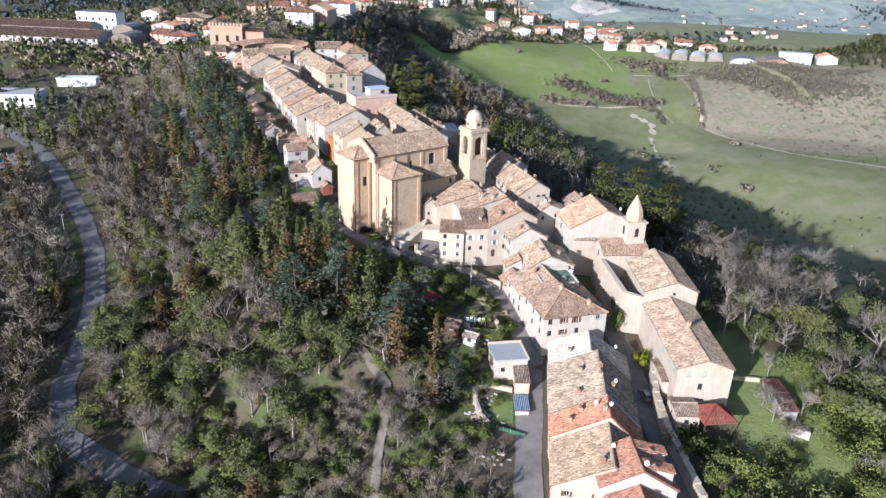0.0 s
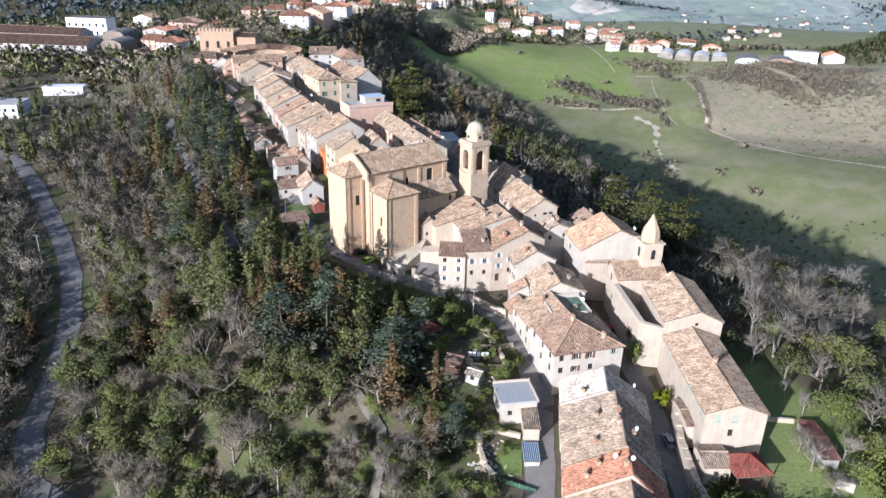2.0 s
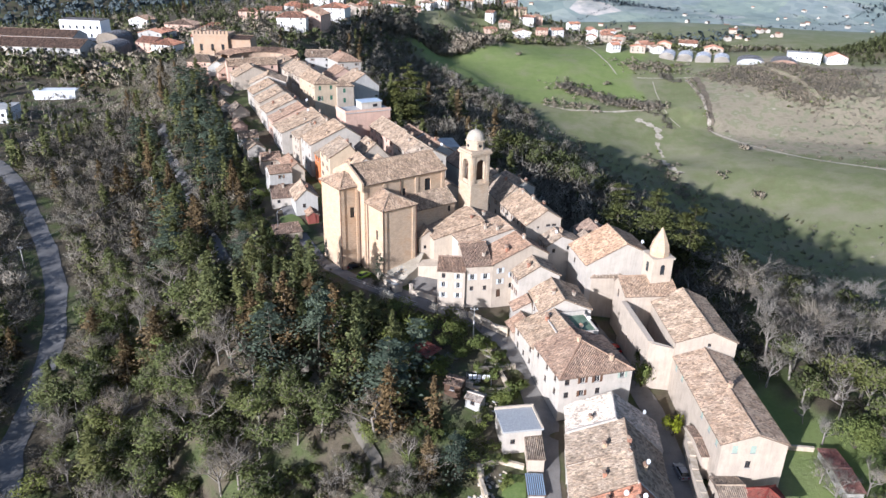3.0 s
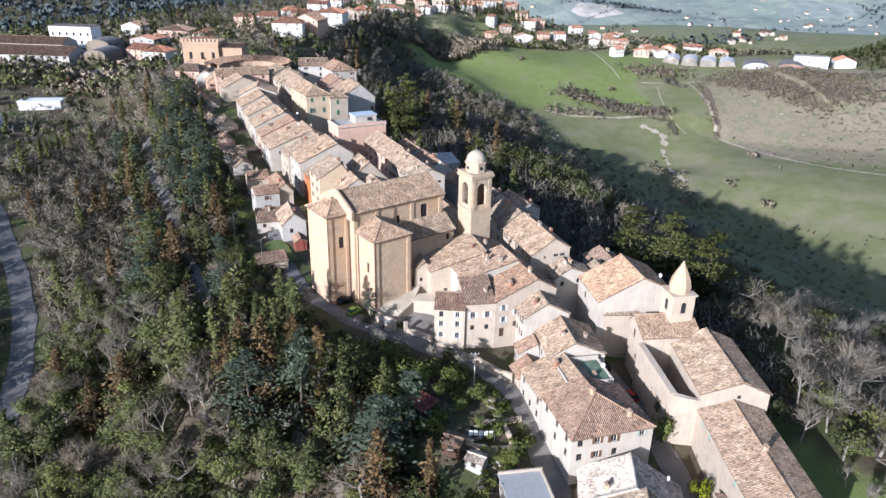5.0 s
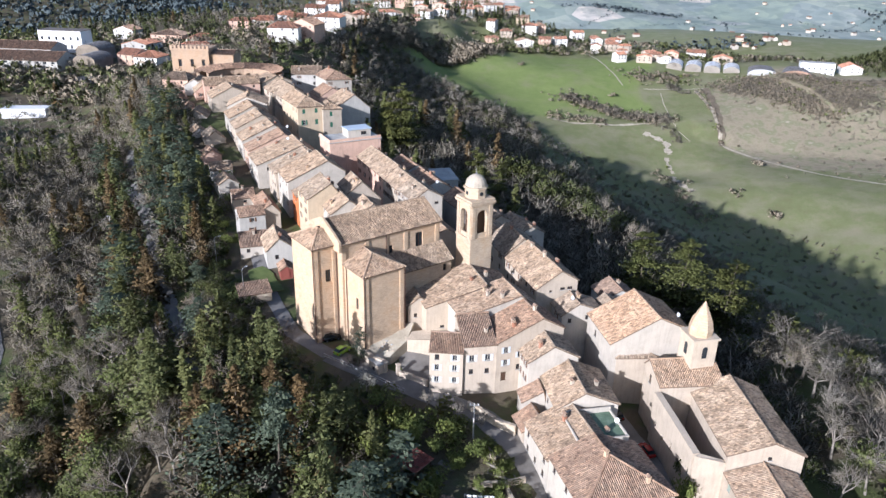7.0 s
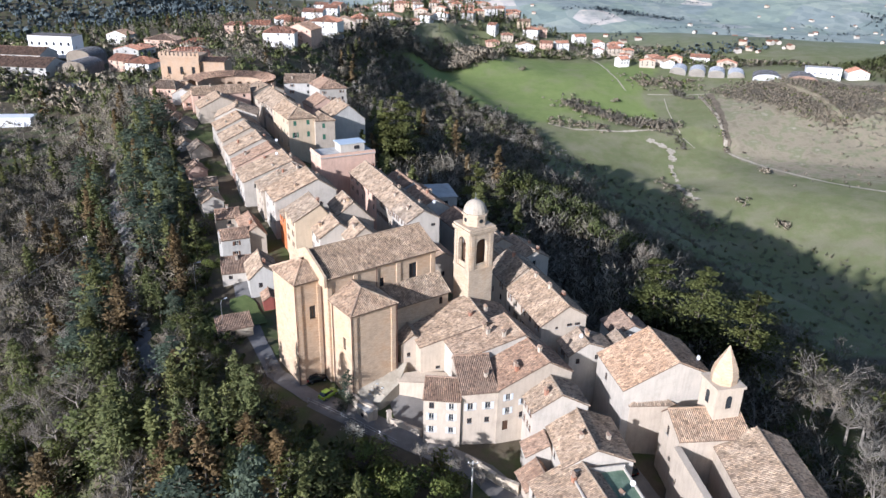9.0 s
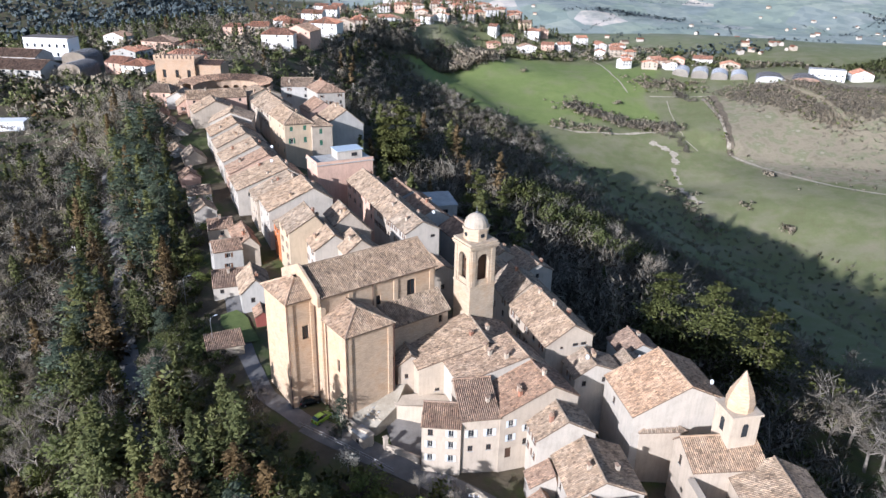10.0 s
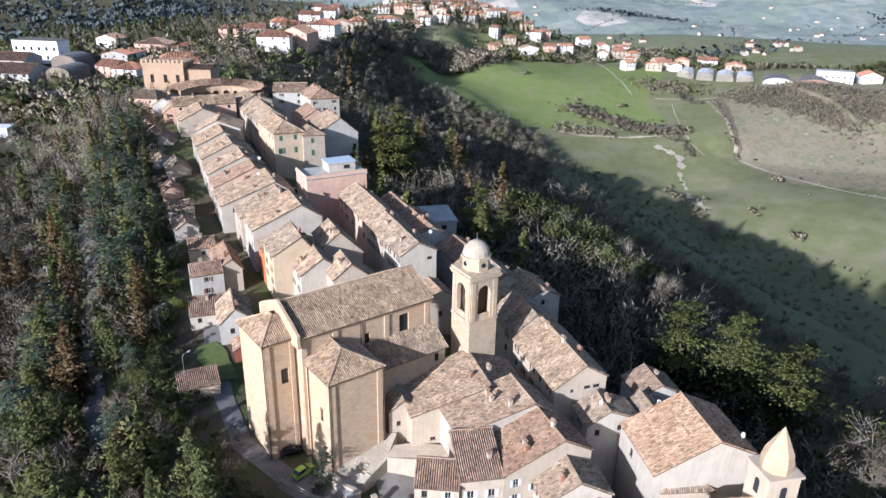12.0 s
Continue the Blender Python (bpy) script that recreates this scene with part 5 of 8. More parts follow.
V += [(0, 0, 22.0), (18.5, 0, 22.0), (18.5, 14, 22.0), (0, 14, 22.0)]
F.append([len(V) - 4, len(V) - 3, len(V) - 2, len(V) - 1])
part("wall", mesh_of("wall", V, F, FORTBRICK), None, fort)
for x, z, w, h in fw:
    window(fort, x, z, w, h, "b", pose(0, 0.3, 0))
window(fort, 5, 14.5, 1.5, 3.4, "b", pose(0, 14, 0, 0, 0, -90) @ Matrix.Translation((0, 0.3, 0)))
part("corbel_course", boxes((-0.35, -0.35, 21.3, 18.85, 14.35, 22.35)), FORTBRICK, fort)
for i in range(10):
    part("merlon", boxes((-0.35 + i * 2.0, -0.35, 22.35, 0.85 + i * 2.0, 0.2, 23.9)), FORTBRICK, fort)
    if i < 7:
        part("merlon", boxes((-0.35, 0.7 + i * 2.0, 22.35, 0.2, 1.8 + i * 2.0, 23.9)), FORTBRICK, fort)
V, F = [], []
wall_face(V, F, (18.52, 2, 0), (1, 0, 0), 11.5, 0, [(0, 19.6), (11.5, 19.6)], [(8, 13.5, 1.2, 2.0), (2, 11.0, 1.2, 3.4)], 0.4)
wall_face(V, F, (30.02, 2, 0), (0, 1, 0), 12, 0, [(0, 19.6), (12, 19.6)], [], 0.4)
part("wing_wall", mesh_of("wing_wall", V, F, FORTBRICK), None, fort)
window(fort, 26.5, 13.5, 1.2, 2.0, "b", pose(0, 2.3, 0))
window(fort, 20.5, 11.0, 1.2, 3.4, "b", pose(0, 2.3, 0))
make_roof(fort, [[(18.6, 1.6, 19.6), (30.5, 1.6, 19.6), (30.5, 8, 21.0), (18.6, 8, 21.0)], [(30.5, 14, 19.6), (18.6, 14, 19.6), (18.6, 8, 21.0), (30.5, 8, 21.0)]], [((18.6, 8, 21.0), (30.5, 8, 21.0))], TILE_BROWN, pitch=0.6, course=0.9)

arcade = thing("arcade", "curved brick arcade with round arches and tiled roof", "arcade", pose(-103.5, 382, 25, 0, 0, 2))
AR, AN = 14.0, 11
for i in range(AN):
    a0, a1 = radians(-8 + 196 * i / AN), radians(-8 + 196 * (i + 1) / AN)
    bm = bmesh.new()
    span = 2 * AR * math.sin((a1 - a0) / 2)
    hw, top, spring = span * 0.31, 11.2, 7.4
    arc = [(-hw * math.cos(math.pi * k / 8), spring + hw * math.sin(math.pi * k / 8)) for k in range(9)]
    outline = [(-span / 2, 0), (-span / 2, top), (span / 2, top), (span / 2, 0), (hw, 0)] + arc[::-1] + [(-hw, 0)]
    f = [bm.verts.new((x, 0, z)) for x, z in outline]
    b = [bm.verts.new((x, 0.9, z)) for x, z in outline]
    bm.faces.new(f)
    bm.faces.new(b[::-1])
    for k in range(len(f)):
        bm.faces.new((f[k], f[(k + 1) % len(f)], b[(k + 1) % len(f)], b[k]))
    bm.normal_update()
    bmesh.ops.triangulate(bm, faces=[q for q in bm.faces if len(q.verts) > 4])
    mid = (a0 + a1) / 2
    part("arch", bm, FORTBRICK, arcade, m=pose(AR * math.cos(mid), AR * math.sin(mid), 0, 0, 0, math.degrees(mid) - 90))
    part("back_wall", boxes((-span * 0.66, 4.6, 0, span * 0.66, 5.2, 11.2)), FORTBRICK, arcade, m=pose(AR * math.cos(mid), AR * math.sin(mid), 0, 0, 0, math.degrees(mid) - 90))
V, F, I = [], [], []
for i in range(AN):
    a0, a1 = radians(-8 + 196 * i / AN), radians(-8 + 196 * (i + 1) / AN)
    ring = [(AR - 0.5, a1, 11.1), (AR - 0.5, a0, 11.1), (AR + 5.6, a0, 12.8), (AR + 5.6, a1, 12.8)]
    tile_slope(V, F, I, [(r * math.cos(a), r * math.sin(a), z) for r, a, z in ring], 0.6, 0.9)
part("roof", mesh_of("roof", V, F, [TILE_BROWN, EAVE], I), None, arcade)


# ---- school, works and the newer town ----
def flat_block(label, p, ang, w, d, z0, top, wall, wins, category="building", roofmat=None, name="flat_building"):
    root = thing(name, label, category, pose(p[0], p[1], z0, 0, 0, ang))
    V, F, todo = [], [], []
    for org, along, ln, ws in (((0, 0, 0), (1, 0, 0), w, wins), ((w, 0, 0), (0, 1, 0), d, ()), ((w, d, 0), (-1, 0, 0), w, ()), ((0, d, 0), (0, -1, 0), d, ())):
        wall_face(V, F, org, along, ln, 0, [(0, top - z0), (ln, top - z0)], [q[:4] for q in ws], 0.3)
        todo += [(q, pose(*org, 0, 0, math.degrees(math.atan2(along[1], along[0])))) for q in ws]
    part("wall", mesh_of("wall", V, F, wall), None, root)
    for (x, z, ww, hh, st), m in todo:
        window(root, x, z, ww, hh, st, m)
    part("roof_slab", boxes((-0.3, -0.3, top - z0, w + 0.3, d + 0.3, top - z0 + 0.4)), roofmat or CONCRETE, root)
    return root


def vault(label, p, ang, w, d, z0, wall_h, rise, skin, name="greenhouse", category="greenhouse", ends=None):
    """A barrel-roofed shed."""
    root = thing(name, label, category, pose(p[0], p[1], z0, 0, 0, ang))
    prof = [(0, 0), (0, wall_h)] + [(w / 2 - w / 2 * math.cos(math.pi * k / 10), wall_h + rise * math.sin(math.pi * k / 10)) for k in range(1, 10)] + [(w, wall_h), (w, 0)]
    bm = bmesh.new()
    f = [bm.verts.new((x, 0, z)) for x, z in prof]
    b = [bm.verts.new((x, d, z)) for x, z in prof]
    for k in range(len(prof) - 1):
        bm.faces.new((f[k], b[k], b[k + 1], f[k + 1]))
    part("vault", bm, skin, root)
    for y in (0.05, d - 0.05):
        bm = bmesh.new()
        bm.faces.new([bm.verts.new((x, y, z)) for x, z in prof])
        bmesh.ops.solidify(bm, geom=bm.faces[:], thickness=0.15)
        part("end_wall", bm, ends or WHITE, root)
    for k in range(int(d / 3)):
        bm = bmesh.new()
        tube(bm, [(x, k * 3 + 0.4, z + 0.12) for x, z in prof[1:-1]], [0.09] * (len(prof) - 2), 4)
        part("rib", bm, METAL, root)
    return root


SHEET = plain("white_sheet", (0.84, 0.84, 0.84), 0.45, 0.0, 0.12)
DARKROOF = rough_mat("dark_sheet_roof", (0.10, 0.09, 0.085), (0.15, 0.135, 0.125), (0.20, 0.18, 0.165), 0.3, 3.0)
rows2 = lambda w, n, zs, ww=1.6, hh=1.7: [(w * (i + 0.5) / n - ww / 2, z, ww, hh, "f") for i in range(n) for z in zs]
flat_block("long white two-storey school with a dark flat roof", (-314, 584), -4, 33, 14, 12, 27.2, SHEET, rows2(33, 6, (3.0, 8.8), 1.8, 2.4), "school", DARKROOF, "school")
cross_house("long low works with a dark brown roof", (-356, 526), -3, 88, 24, 15.6, 15.6, 20.2, wall=GREY, tiles=TILE_BROWN, front=dict(cols=16, rows=1, style="f", w=2.2, h=1.6), chimneys=0, pitch=1.0, course=1.4, name="works", category="works")
cross_house("second long works hall with an old brown roof", (-372, 556), -3, 84, 20, 18.6, 18.6, 22.6, wall=GREY, tiles=TILE_BROWN, front=dict(cols=16, rows=1, style="f", w=2.2, h=1.4), chimneys=0, pitch=1.0, course=1.4, name="works", category="works")
vault("barrel-roofed hall with a dark sheet roof", (-262, 530), -3, 15, 24, 9, 6.0, 3.6, DARKROOF, "hall", "hall", CREAM)
vault("second barrel-roofed hall behind", (-275, 560), -3, 17, 22, 10, 7.5, 3.8, DARKROOF, "hall", "hall", CREAM)
flat_block("white and blue school block with a flat grey roof", (-262, 358), 8, 36, 16, 1.5, 9.5, SHEET, rows2(36, 9, (1.2, 4.6)), "school", CONCRETE, "school")
flat_block("small white flat-roofed building among the trees", (-243, 416), 10, 22, 9, 2, 7.5, SHEET, (), "building", SHEET)
flat_block("low pale building by the car park", (-208, 272), 20, 14, 8, 0.5, 5.2, CREAM, rows2(14, 3, (1.4,)), "building", CONCRETE)
flat_block("grey concrete house with a flat roof below the street", (-12.5, 277.5), 15, 12, 13, 8, 20.5, GREY, [(x, z, 1.5, 1.3, "b") for x in (1.2, 4.4, 7.6) for z in (6.6, 10.2)], "house", CONCRETE, "flat_house")
trng = random.Random(33)


def town_house(x, y, big=1.0, tall=1.0, red=0.65, ang=None):
    a = trng.uniform(-25, 25) if ang is None else ang
    w, d, h = trng.uniform(11, 17) * big, trng.uniform(9, 12) * big, trng.uniform(6.4, 9.0) * tall
    z = ground_at(x, y)
    u = trng.random()
    wall = TOWN if u < 0.62 else CREAM if u < 0.8 else PINK if u < 0.88 else OCHRE if u < 0.94 else GREY
    tiles = TILE_RED if trng.random() < red else TILE_BROWN
    text = f"{ {'bright_town_plaster': 'white', 'cream_plaster': 'cream', 'pink_plaster': 'pink', 'ochre_plaster': 'ochre', 'grey_plaster': 'grey'}[wall.name] } house of the newer town with {'red' if tiles is TILE_RED else 'brown'} roof tiles"
    make = cross_house if trng.random() < 0.65 else house
    args = dict(wall=wall, tiles=tiles, chimneys=1, pitch=1.0, course=1.5, group="newer town", front=dict(cols=3, rows=2, style="f", w=1.3, h=1.6), left=dict(cols=2, rows=2, style="f", w=1.3, h=1.6))
    if trng.random() < 0.4:
        args["hip0"] = args["hip1"] = min(w, d) * 0.42
    make(text, (x, y), a, w, d, z + h, z + h, z + h + d * 0.22, **args)


def steep(x, y):
    return abs(ground_at(x + 15, y) - ground_at(x, y)) > 6


taken = []
for x0, y0, x1, y1, wide, n in ((-130, 985, 30, 1000, 26, 22), (-150, 1045, 40, 1065, 30, 24), (-110, 1120, 30, 1105, 24, 10), (150, 965, 190, 955, 10, 4), (-150, 850, -60, 930, 24, 6), (190, 905, 225, 900, 12, 5), (150, 1040, 190, 1000, 14, 6), (-320, 1000, -200, 1010, 30, 10)):
    for _ in range(n * 6):
        if n <= 0:
            break
        k = trng.random()
        x, y = x0 + (x1 - x0) * k + trng.gauss(0, wide * 0.7), y0 + (y1 - y0) * k + trng.gauss(0, wide * 0.7)
        if all((x - a) ** 2 + (y - b) ** 2 > 19 ** 2 for a, b in taken) and not steep(x, y):
            taken.append((x, y))
            town_house(x, y)
            n -= 1
for x, y, big, tall in ((-133, 500, 1.1, 0.75), (-112, 478, 1.1, 0.75), (-157, 628, 1.5, 1.22), (-146, 654, 1.8, 1.22), (-138, 709, 1.9, 1.08), (-126, 756, 1.8, 0.75), (-116, 799, 1.3, 0.94), (-106, 832, 1.3, 1.08), (-104, 776, 1.2, 0.86), (-70, 884, 1.4, 0.94), (-30, 915, 1.3, 0.94), (2, 976, 1.3, 0.86), (31, 998, 1.6, 0.86), (22, 949, 1.4, 0.86), (58, 955, 1.3, 0.86), (85, 972, 1.2, 0.86), (106, 980, 1.2, 0.86), (-98, 520, 1.3, 0.79), (-186, 700, 1.4, 0.94), (-164, 722, 1.5, 1.08), (-140, 770, 1.2, 0.86), (66, 1004, 1.2, 0.94), (84, 1016, 1.2, 0.94), (60, 1030, 1.2, 0.94), (-212, 583, 1.6, 0.75), (-262, 602, 1.2, 1.08), (-228, 546, 1.4, 0.86), (-190, 556, 1.2, 0.75), (-172, 522, 1.0, 0.75), (-215, 716, 1.2, 0.95), (-200, 727, 1.2, 1.0), (-178, 752, 1.5, 1.1), (-165, 800, 1.4, 1.15), (-150, 831, 1.2, 1.0), (-137, 824, 1.2, 1.0), (-118, 876, 1.3, 1.0), (-98, 868, 1.3, 1.05), (-98, 915, 1.2, 1.0), (-84, 920, 1.2, 1.0), (-66, 948, 1.2, 1.0), (-88, 780, 1.2, 1.0), (-124, 606, 1.4, 0.95), (-118, 580, 1.2, 0.9), (-300, 672, 1.3, 1.0), (-262, 656, 1.9, 0.85), (-228, 644, 1.5, 0.8), (-244, 556, 1.3, 0.9), (-258, 618, 1.3, 0.9)):
    if steep(x, y) or any((x - a) ** 2 + (y - b) ** 2 < 15 ** 2 for a, b in taken):
        continue
    taken.append((x, y))
    town_house(x, y, big, tall, 0.6)


def far_house(x, y, size):
    """A farmhouse in the distance: walls and a pitched roof."""
    z, a = ground_at(x, y), trng.uniform(0, 180)
    root = thing("farmhouse", "small pale farmhouse far off among the fields", "house", pose(x, y, z - 1, 0, 0, a), group="far farmhouses")
    w, d, h = size, size * 0.65, size * 0.5
    bm = bmesh.new()
    ring = [(0, h), (d, h), (d, 0), (0, 0)]
    lo = [[bm.verts.new((x0, p, q)) for p, q in ring] + [bm.verts.new((x0, d / 2, h * 1.35))] for x0 in (0, w)]
    for e in lo:
        bm.faces.new((e[3], e[2], e[1], e[4], e[0]))
    bm.faces.new((lo[0][3], lo[0][0], lo[1][0], lo[1][3]))
    bm.faces.new((lo[0][2], lo[1][2], lo[1][1], lo[0][1]))
    part("wall", bm, WHITE if trng.random() < 0.7 else CREAM, root)
    bm = bmesh.new()
    for s0 in (-0.6, d + 0.6):
        q = [bm.verts.new(c) for c in ((-0.6, s0, h * 0.96), (w + 0.6, s0, h * 0.96), (w + 0.6, d / 2, h * 1.4), (-0.6, d / 2, h * 1.4))]
        bm.faces.new(q)
    bmesh.ops.solidify(bm, geom=bm.faces[:], thickness=0.4)
    part("roof", bm, TILE_RED if trng.random() < 0.6 else TILE_BROWN, root)


for x, y, spread_, n in ((600, 1750, 260, 16), (900, 2300, 350, 14), (250, 1500, 130, 9), (100, 2300, 300, 8), (480, 1330, 90, 10), (1150, 2050, 260, 10), (-250, 1500, 150, 6), (-650, 2250, 250, 5)):
    for _ in range(n):
        far_house(x + trng.gauss(0, spread_ * 0.5), y + trng.gauss(0, spread_ * 0.5), trng.uniform(8, 14))
# greenhouses on the crest
for i, (x, y) in enumerate(((222, 886), (241, 879), (260, 872), (279, 865))):
    tagged(vault("white barrel-vaulted greenhouse in a row on the crest", (x, y), -18, 17, 34, -38, 5.5, 5.0, SHEET), group="greenhouses on the crest")
vault("wide hall with a curved dark roof and white front", (300, 850), -18, 30, 34, -38, 6.0, 5.5, DARKROOF, "hall", "hall", SHEET)
vault("second wide hall with a curved dark roof", (331, 838), -18, 30, 34, -37, 6.0, 6.0, DARKROOF, "hall", "hall", PINK)
flat_block("white two-storey workshop by the halls", (358, 858), -14, 34, 13, -34, -20, SHEET, rows2(34, 6, (3.0, 7.6), 2.0, 1.6), "workshop", CONCRETE)
town_house(404, 862, 1.6, 0.9, 1.0, -12)
for x, y in ((205, 915), (228, 925), (255, 930), (282, 915)):
    town_house(x, y, 1.3, 0.9, 1.0, -15)

# ---- plants ----
def slivers(rng, base, way, length, width):
    """Thin tapering blades: twigs. Arrays in, (vertices, triangles) out."""
    side = np.cross(way, rng.normal(size=way.shape))
    side /= np.linalg.norm(side, axis=1, keepdims=True) + 1e-9
    v = np.stack([base - side * width[:, None], base + side * width[:, None], base + way * length[:, None]], 1)
    return v.reshape(-1, 3), np.arange(len(base) * 3).reshape(-1, 3)


def leaves(rng, at, size, flat=0.0, out=None):
    """Small folded leaf clumps of two triangles each."""
    n = len(at)
    a = rng.normal(size=(n, 3))
    b = rng.normal(size=(n, 3))
    if out is not None:
        a = a * 0.5 + out * 1.0
    if flat:
        a[:, 2] *= 1 - flat
        b[:, 2] *= 1 - flat
    a /= np.linalg.norm(a, axis=1, keepdims=True) + 1e-9
    b -= a * (a * b).sum(1, keepdims=True)
    b /= np.linalg.norm(b, axis=1, keepdims=True) + 1e-9
    fold = np.cross(a, b) * 0.25
    s = (size * rng.uniform(0.6, 1.4, n))[:, None]
    v = np.stack([at - a * s, at + b * s * 0.55 + fold * s, at + a * s, at - b * s * 0.55 + fold * s], 1).reshape(-1, 3)
    k = np.arange(n)[:, None] * 4
    f = np.concatenate([k + [0, 1, 2], k + [0, 2, 3]], 1).reshape(-1, 3)
    return v, f


def limb(V, F, p, q, r0, r1, sides=4):
    d = q - p
    x = np.cross(d, (0.3, 0.2, 1.0))
    x /= np.linalg.norm(x) + 1e-9
    y = np.cross(d, x)
    y /= np.linalg.norm(y) + 1e-9
    k = len(V)
    for c, r in ((p, r0), (q, r1)):
        for i in range(sides):
            a = i * math.tau / sides
            V.append(c + x * r * math.cos(a) + y * r * math.sin(a))
    for i in range(sides):
        j = (i + 1) % sides
        F.append((k + i, k + j, k + sides + j))
        F.append((k + i, k + sides + j, k + sides + i))


def bare_tree(seed, h, spread, twigs, lean=0.0, ivy=0, levels=3):
    """Trunk and limbs, a crown of bare twigs, and ivy leaves where wanted: three (vertices, triangles) pairs."""
    rng = np.random.default_rng(seed)
    V, F, tips = [], [], []

    def grow(p, way, length, r, depth):
        way = way / np.linalg.norm(way)
        q = p + way * length
        limb(V, F, p, q, r, r * 0.68, 5 if depth == 0 else 3)
        tips.append((p, q, depth))
        if depth < levels:
            for _ in range((4, 3, 3, 2)[depth] + rng.integers(0, 2)):
                turn = rng.normal(size=3) * (0.55, 0.6, 0.7, 0.75)[depth]
                turn[2] = abs(turn[2]) * 0.4 + (0.12 if depth else 0.1)
                nw = way * 0.75 + turn * spread
                start = p + (q - p) * rng.uniform(0.55, 1.0)
                grow(start, nw, length * rng.uniform(0.58, 0.82), r * 0.6, depth + 1)

    grow(np.zeros(3), np.array([lean, rng.normal() * 0.08, 1.0]), h * 0.36, h * 0.022, 0)
    ends = [(a, b) for a, b, d in tips if d >= 2]
    pick = rng.integers(0, len(ends), twigs)
    a = np.array([ends[i][0] for i in pick])
    b = np.array([ends[i][1] for i in pick])
    base = a + (b - a) * rng.uniform(0.1, 1.0, (twigs, 1)) + rng.normal(size=(twigs, 3)) * 0.12 * h / 9
    out = base - np.array([0, 0, h * 0.35])
    way = (b - a) / (np.linalg.norm(b - a, axis=1, keepdims=True) + 1e-9) * 0.6 + out / (np.linalg.norm(out, axis=1, keepdims=True) + 1e-9) * 0.6 + rng.normal(size=(twigs, 3)) * 0.48 + (0, 0, 0.1)
    way /= np.linalg.norm(way, axis=1, keepdims=True)
    crown = slivers(rng, base, way, rng.uniform(0.05, 0.15, twigs) * h, rng.uniform(0.006, 0.013, twigs) * (h / 9) ** 0.5)
    vines = None
    if ivy:
        low = [(a, b) for a, b, d in tips if d <= 3]
        pick = rng.integers(0, len(low), ivy)
        at = np.array([low[i][0] + (low[i][1] - low[i][0]) * rng.uniform() for i in pick]) + rng.normal(size=(ivy, 3)) * 0.5
        vines = leaves(rng, at, np.full(ivy, 0.21))
    return (np.array(V), np.array(F)), crown, vines


def conifer(seed, h, r, count, layered=False, droop=0.25, leaf=0.0):
    rng = np.random.default_rng(seed)
    V, F = [], []
    limb(V, F, np.zeros(3), np.array([0, 0, h * 0.95]), h * 0.022, 0.03, 6)
    at, out = [], []
    boughs = int(min(h * (2.5 if layered else 4.5), max(10, count / 4)))
    per = max(4, count // boughs)
    for i in range(boughs):
        k = (i + rng.uniform()) / boughs
        z = h * (0.10 + 0.88 * k)
        reach = r * ((1 - k) ** (0.55 if layered else 0.8) + 0.05) * rng.uniform(0.55, 1.12)
        ang = rng.uniform(0, math.tau)
        d = np.array([math.cos(ang), math.sin(ang), 0])
        tip = np.array([0, 0, z - droop * reach]) + d * reach
        limb(V, F, np.array([0, 0, z]), tip, 0.05, 0.015, 3)
        t = rng.uniform(0.15, 1.0, per) ** 0.7
        p = np.array([0, 0, z]) + np.outer(t, tip - (0, 0, z))
        wide = 0.30 * reach * (0.4 + t)[:, None]
        p += rng.normal(size=(per, 3)) * wide * np.array([1, 1, 0.06 if layered else 0.42])
        at.append(p)
        out.append(np.repeat(d[None] + (0, 0, -0.1), per, 0))
    at, out = np.concatenate(at), np.concatenate(out)
    return (np.array(V), np.array(F)), leaves(rng, at, np.full(len(at), leaf or (0.25 if layered else 0.25)), 0.8 if layered else 0.3, out), None


def bush(seed, h, r, count, lumps=6, size=0.24):
    """An evergreen shrub or broad crown of several uneven lumps on short stems."""
    rng = np.random.default_rng(seed)
    V, F, at = [], [], []
    for _ in range(lumps):
        c = np.array([rng.normal() * r * 0.45, rng.normal() * r * 0.45, h * rng.uniform(0.45, 0.78)])
        limb(V, F, np.zeros(3), c, 0.09, 0.03, 4)
        n = count // lumps
        d = rng.normal(size=(n, 3))
        d /= np.linalg.norm(d, axis=1, keepdims=True)
        rad = r * rng.uniform(0.35, 0.62)
        at.append(c + d * rad * rng.uniform(0.45, 1.08, (n, 1)) * np.array([1, 1, 0.8]))
    at = np.concatenate(at)
    at[:, 2] = np.maximum(at[:, 2], 0.1)
    return (np.array(V), np.array(F)), leaves(rng, at, np.full(len(at), size)), None


def crown_normals(v, f, up=0.12):
    """Outward directions from the crown's middle, flattened by its size, one for each corner point."""
    v = np.asarray(v, float)
    lo, hi = v.min(0), v.max(0)
    n = (v - (lo + hi) / 2) / ((hi - lo) / 2 + 0.01) * (1, 1, 0.55) + (0, 0, up)
    per = 4 if len(v) * 2 == len(f) * 4 and len(v) % 4 == 0 and (len(f) * 2 == len(v)) else 3
    if len(v) % per == 0:
        c = v.reshape(-1, per, 3)
        flat = np.cross(c[:, 1] - c[:, 0], c[:, -1] - c[:, 0])
        flat /= np.linalg.norm(flat, axis=1, keepdims=True) + 1e-9
        m = n.reshape(-1, per, 3).mean(1)
        flat *= np.sign((flat * m).sum(1, keepdims=True) + 1e-9)
        n = n + np.repeat(flat, per, 0) * 0.75
    return n / (np.linalg.norm(n, axis=1, keepdims=True) + 1e-9)


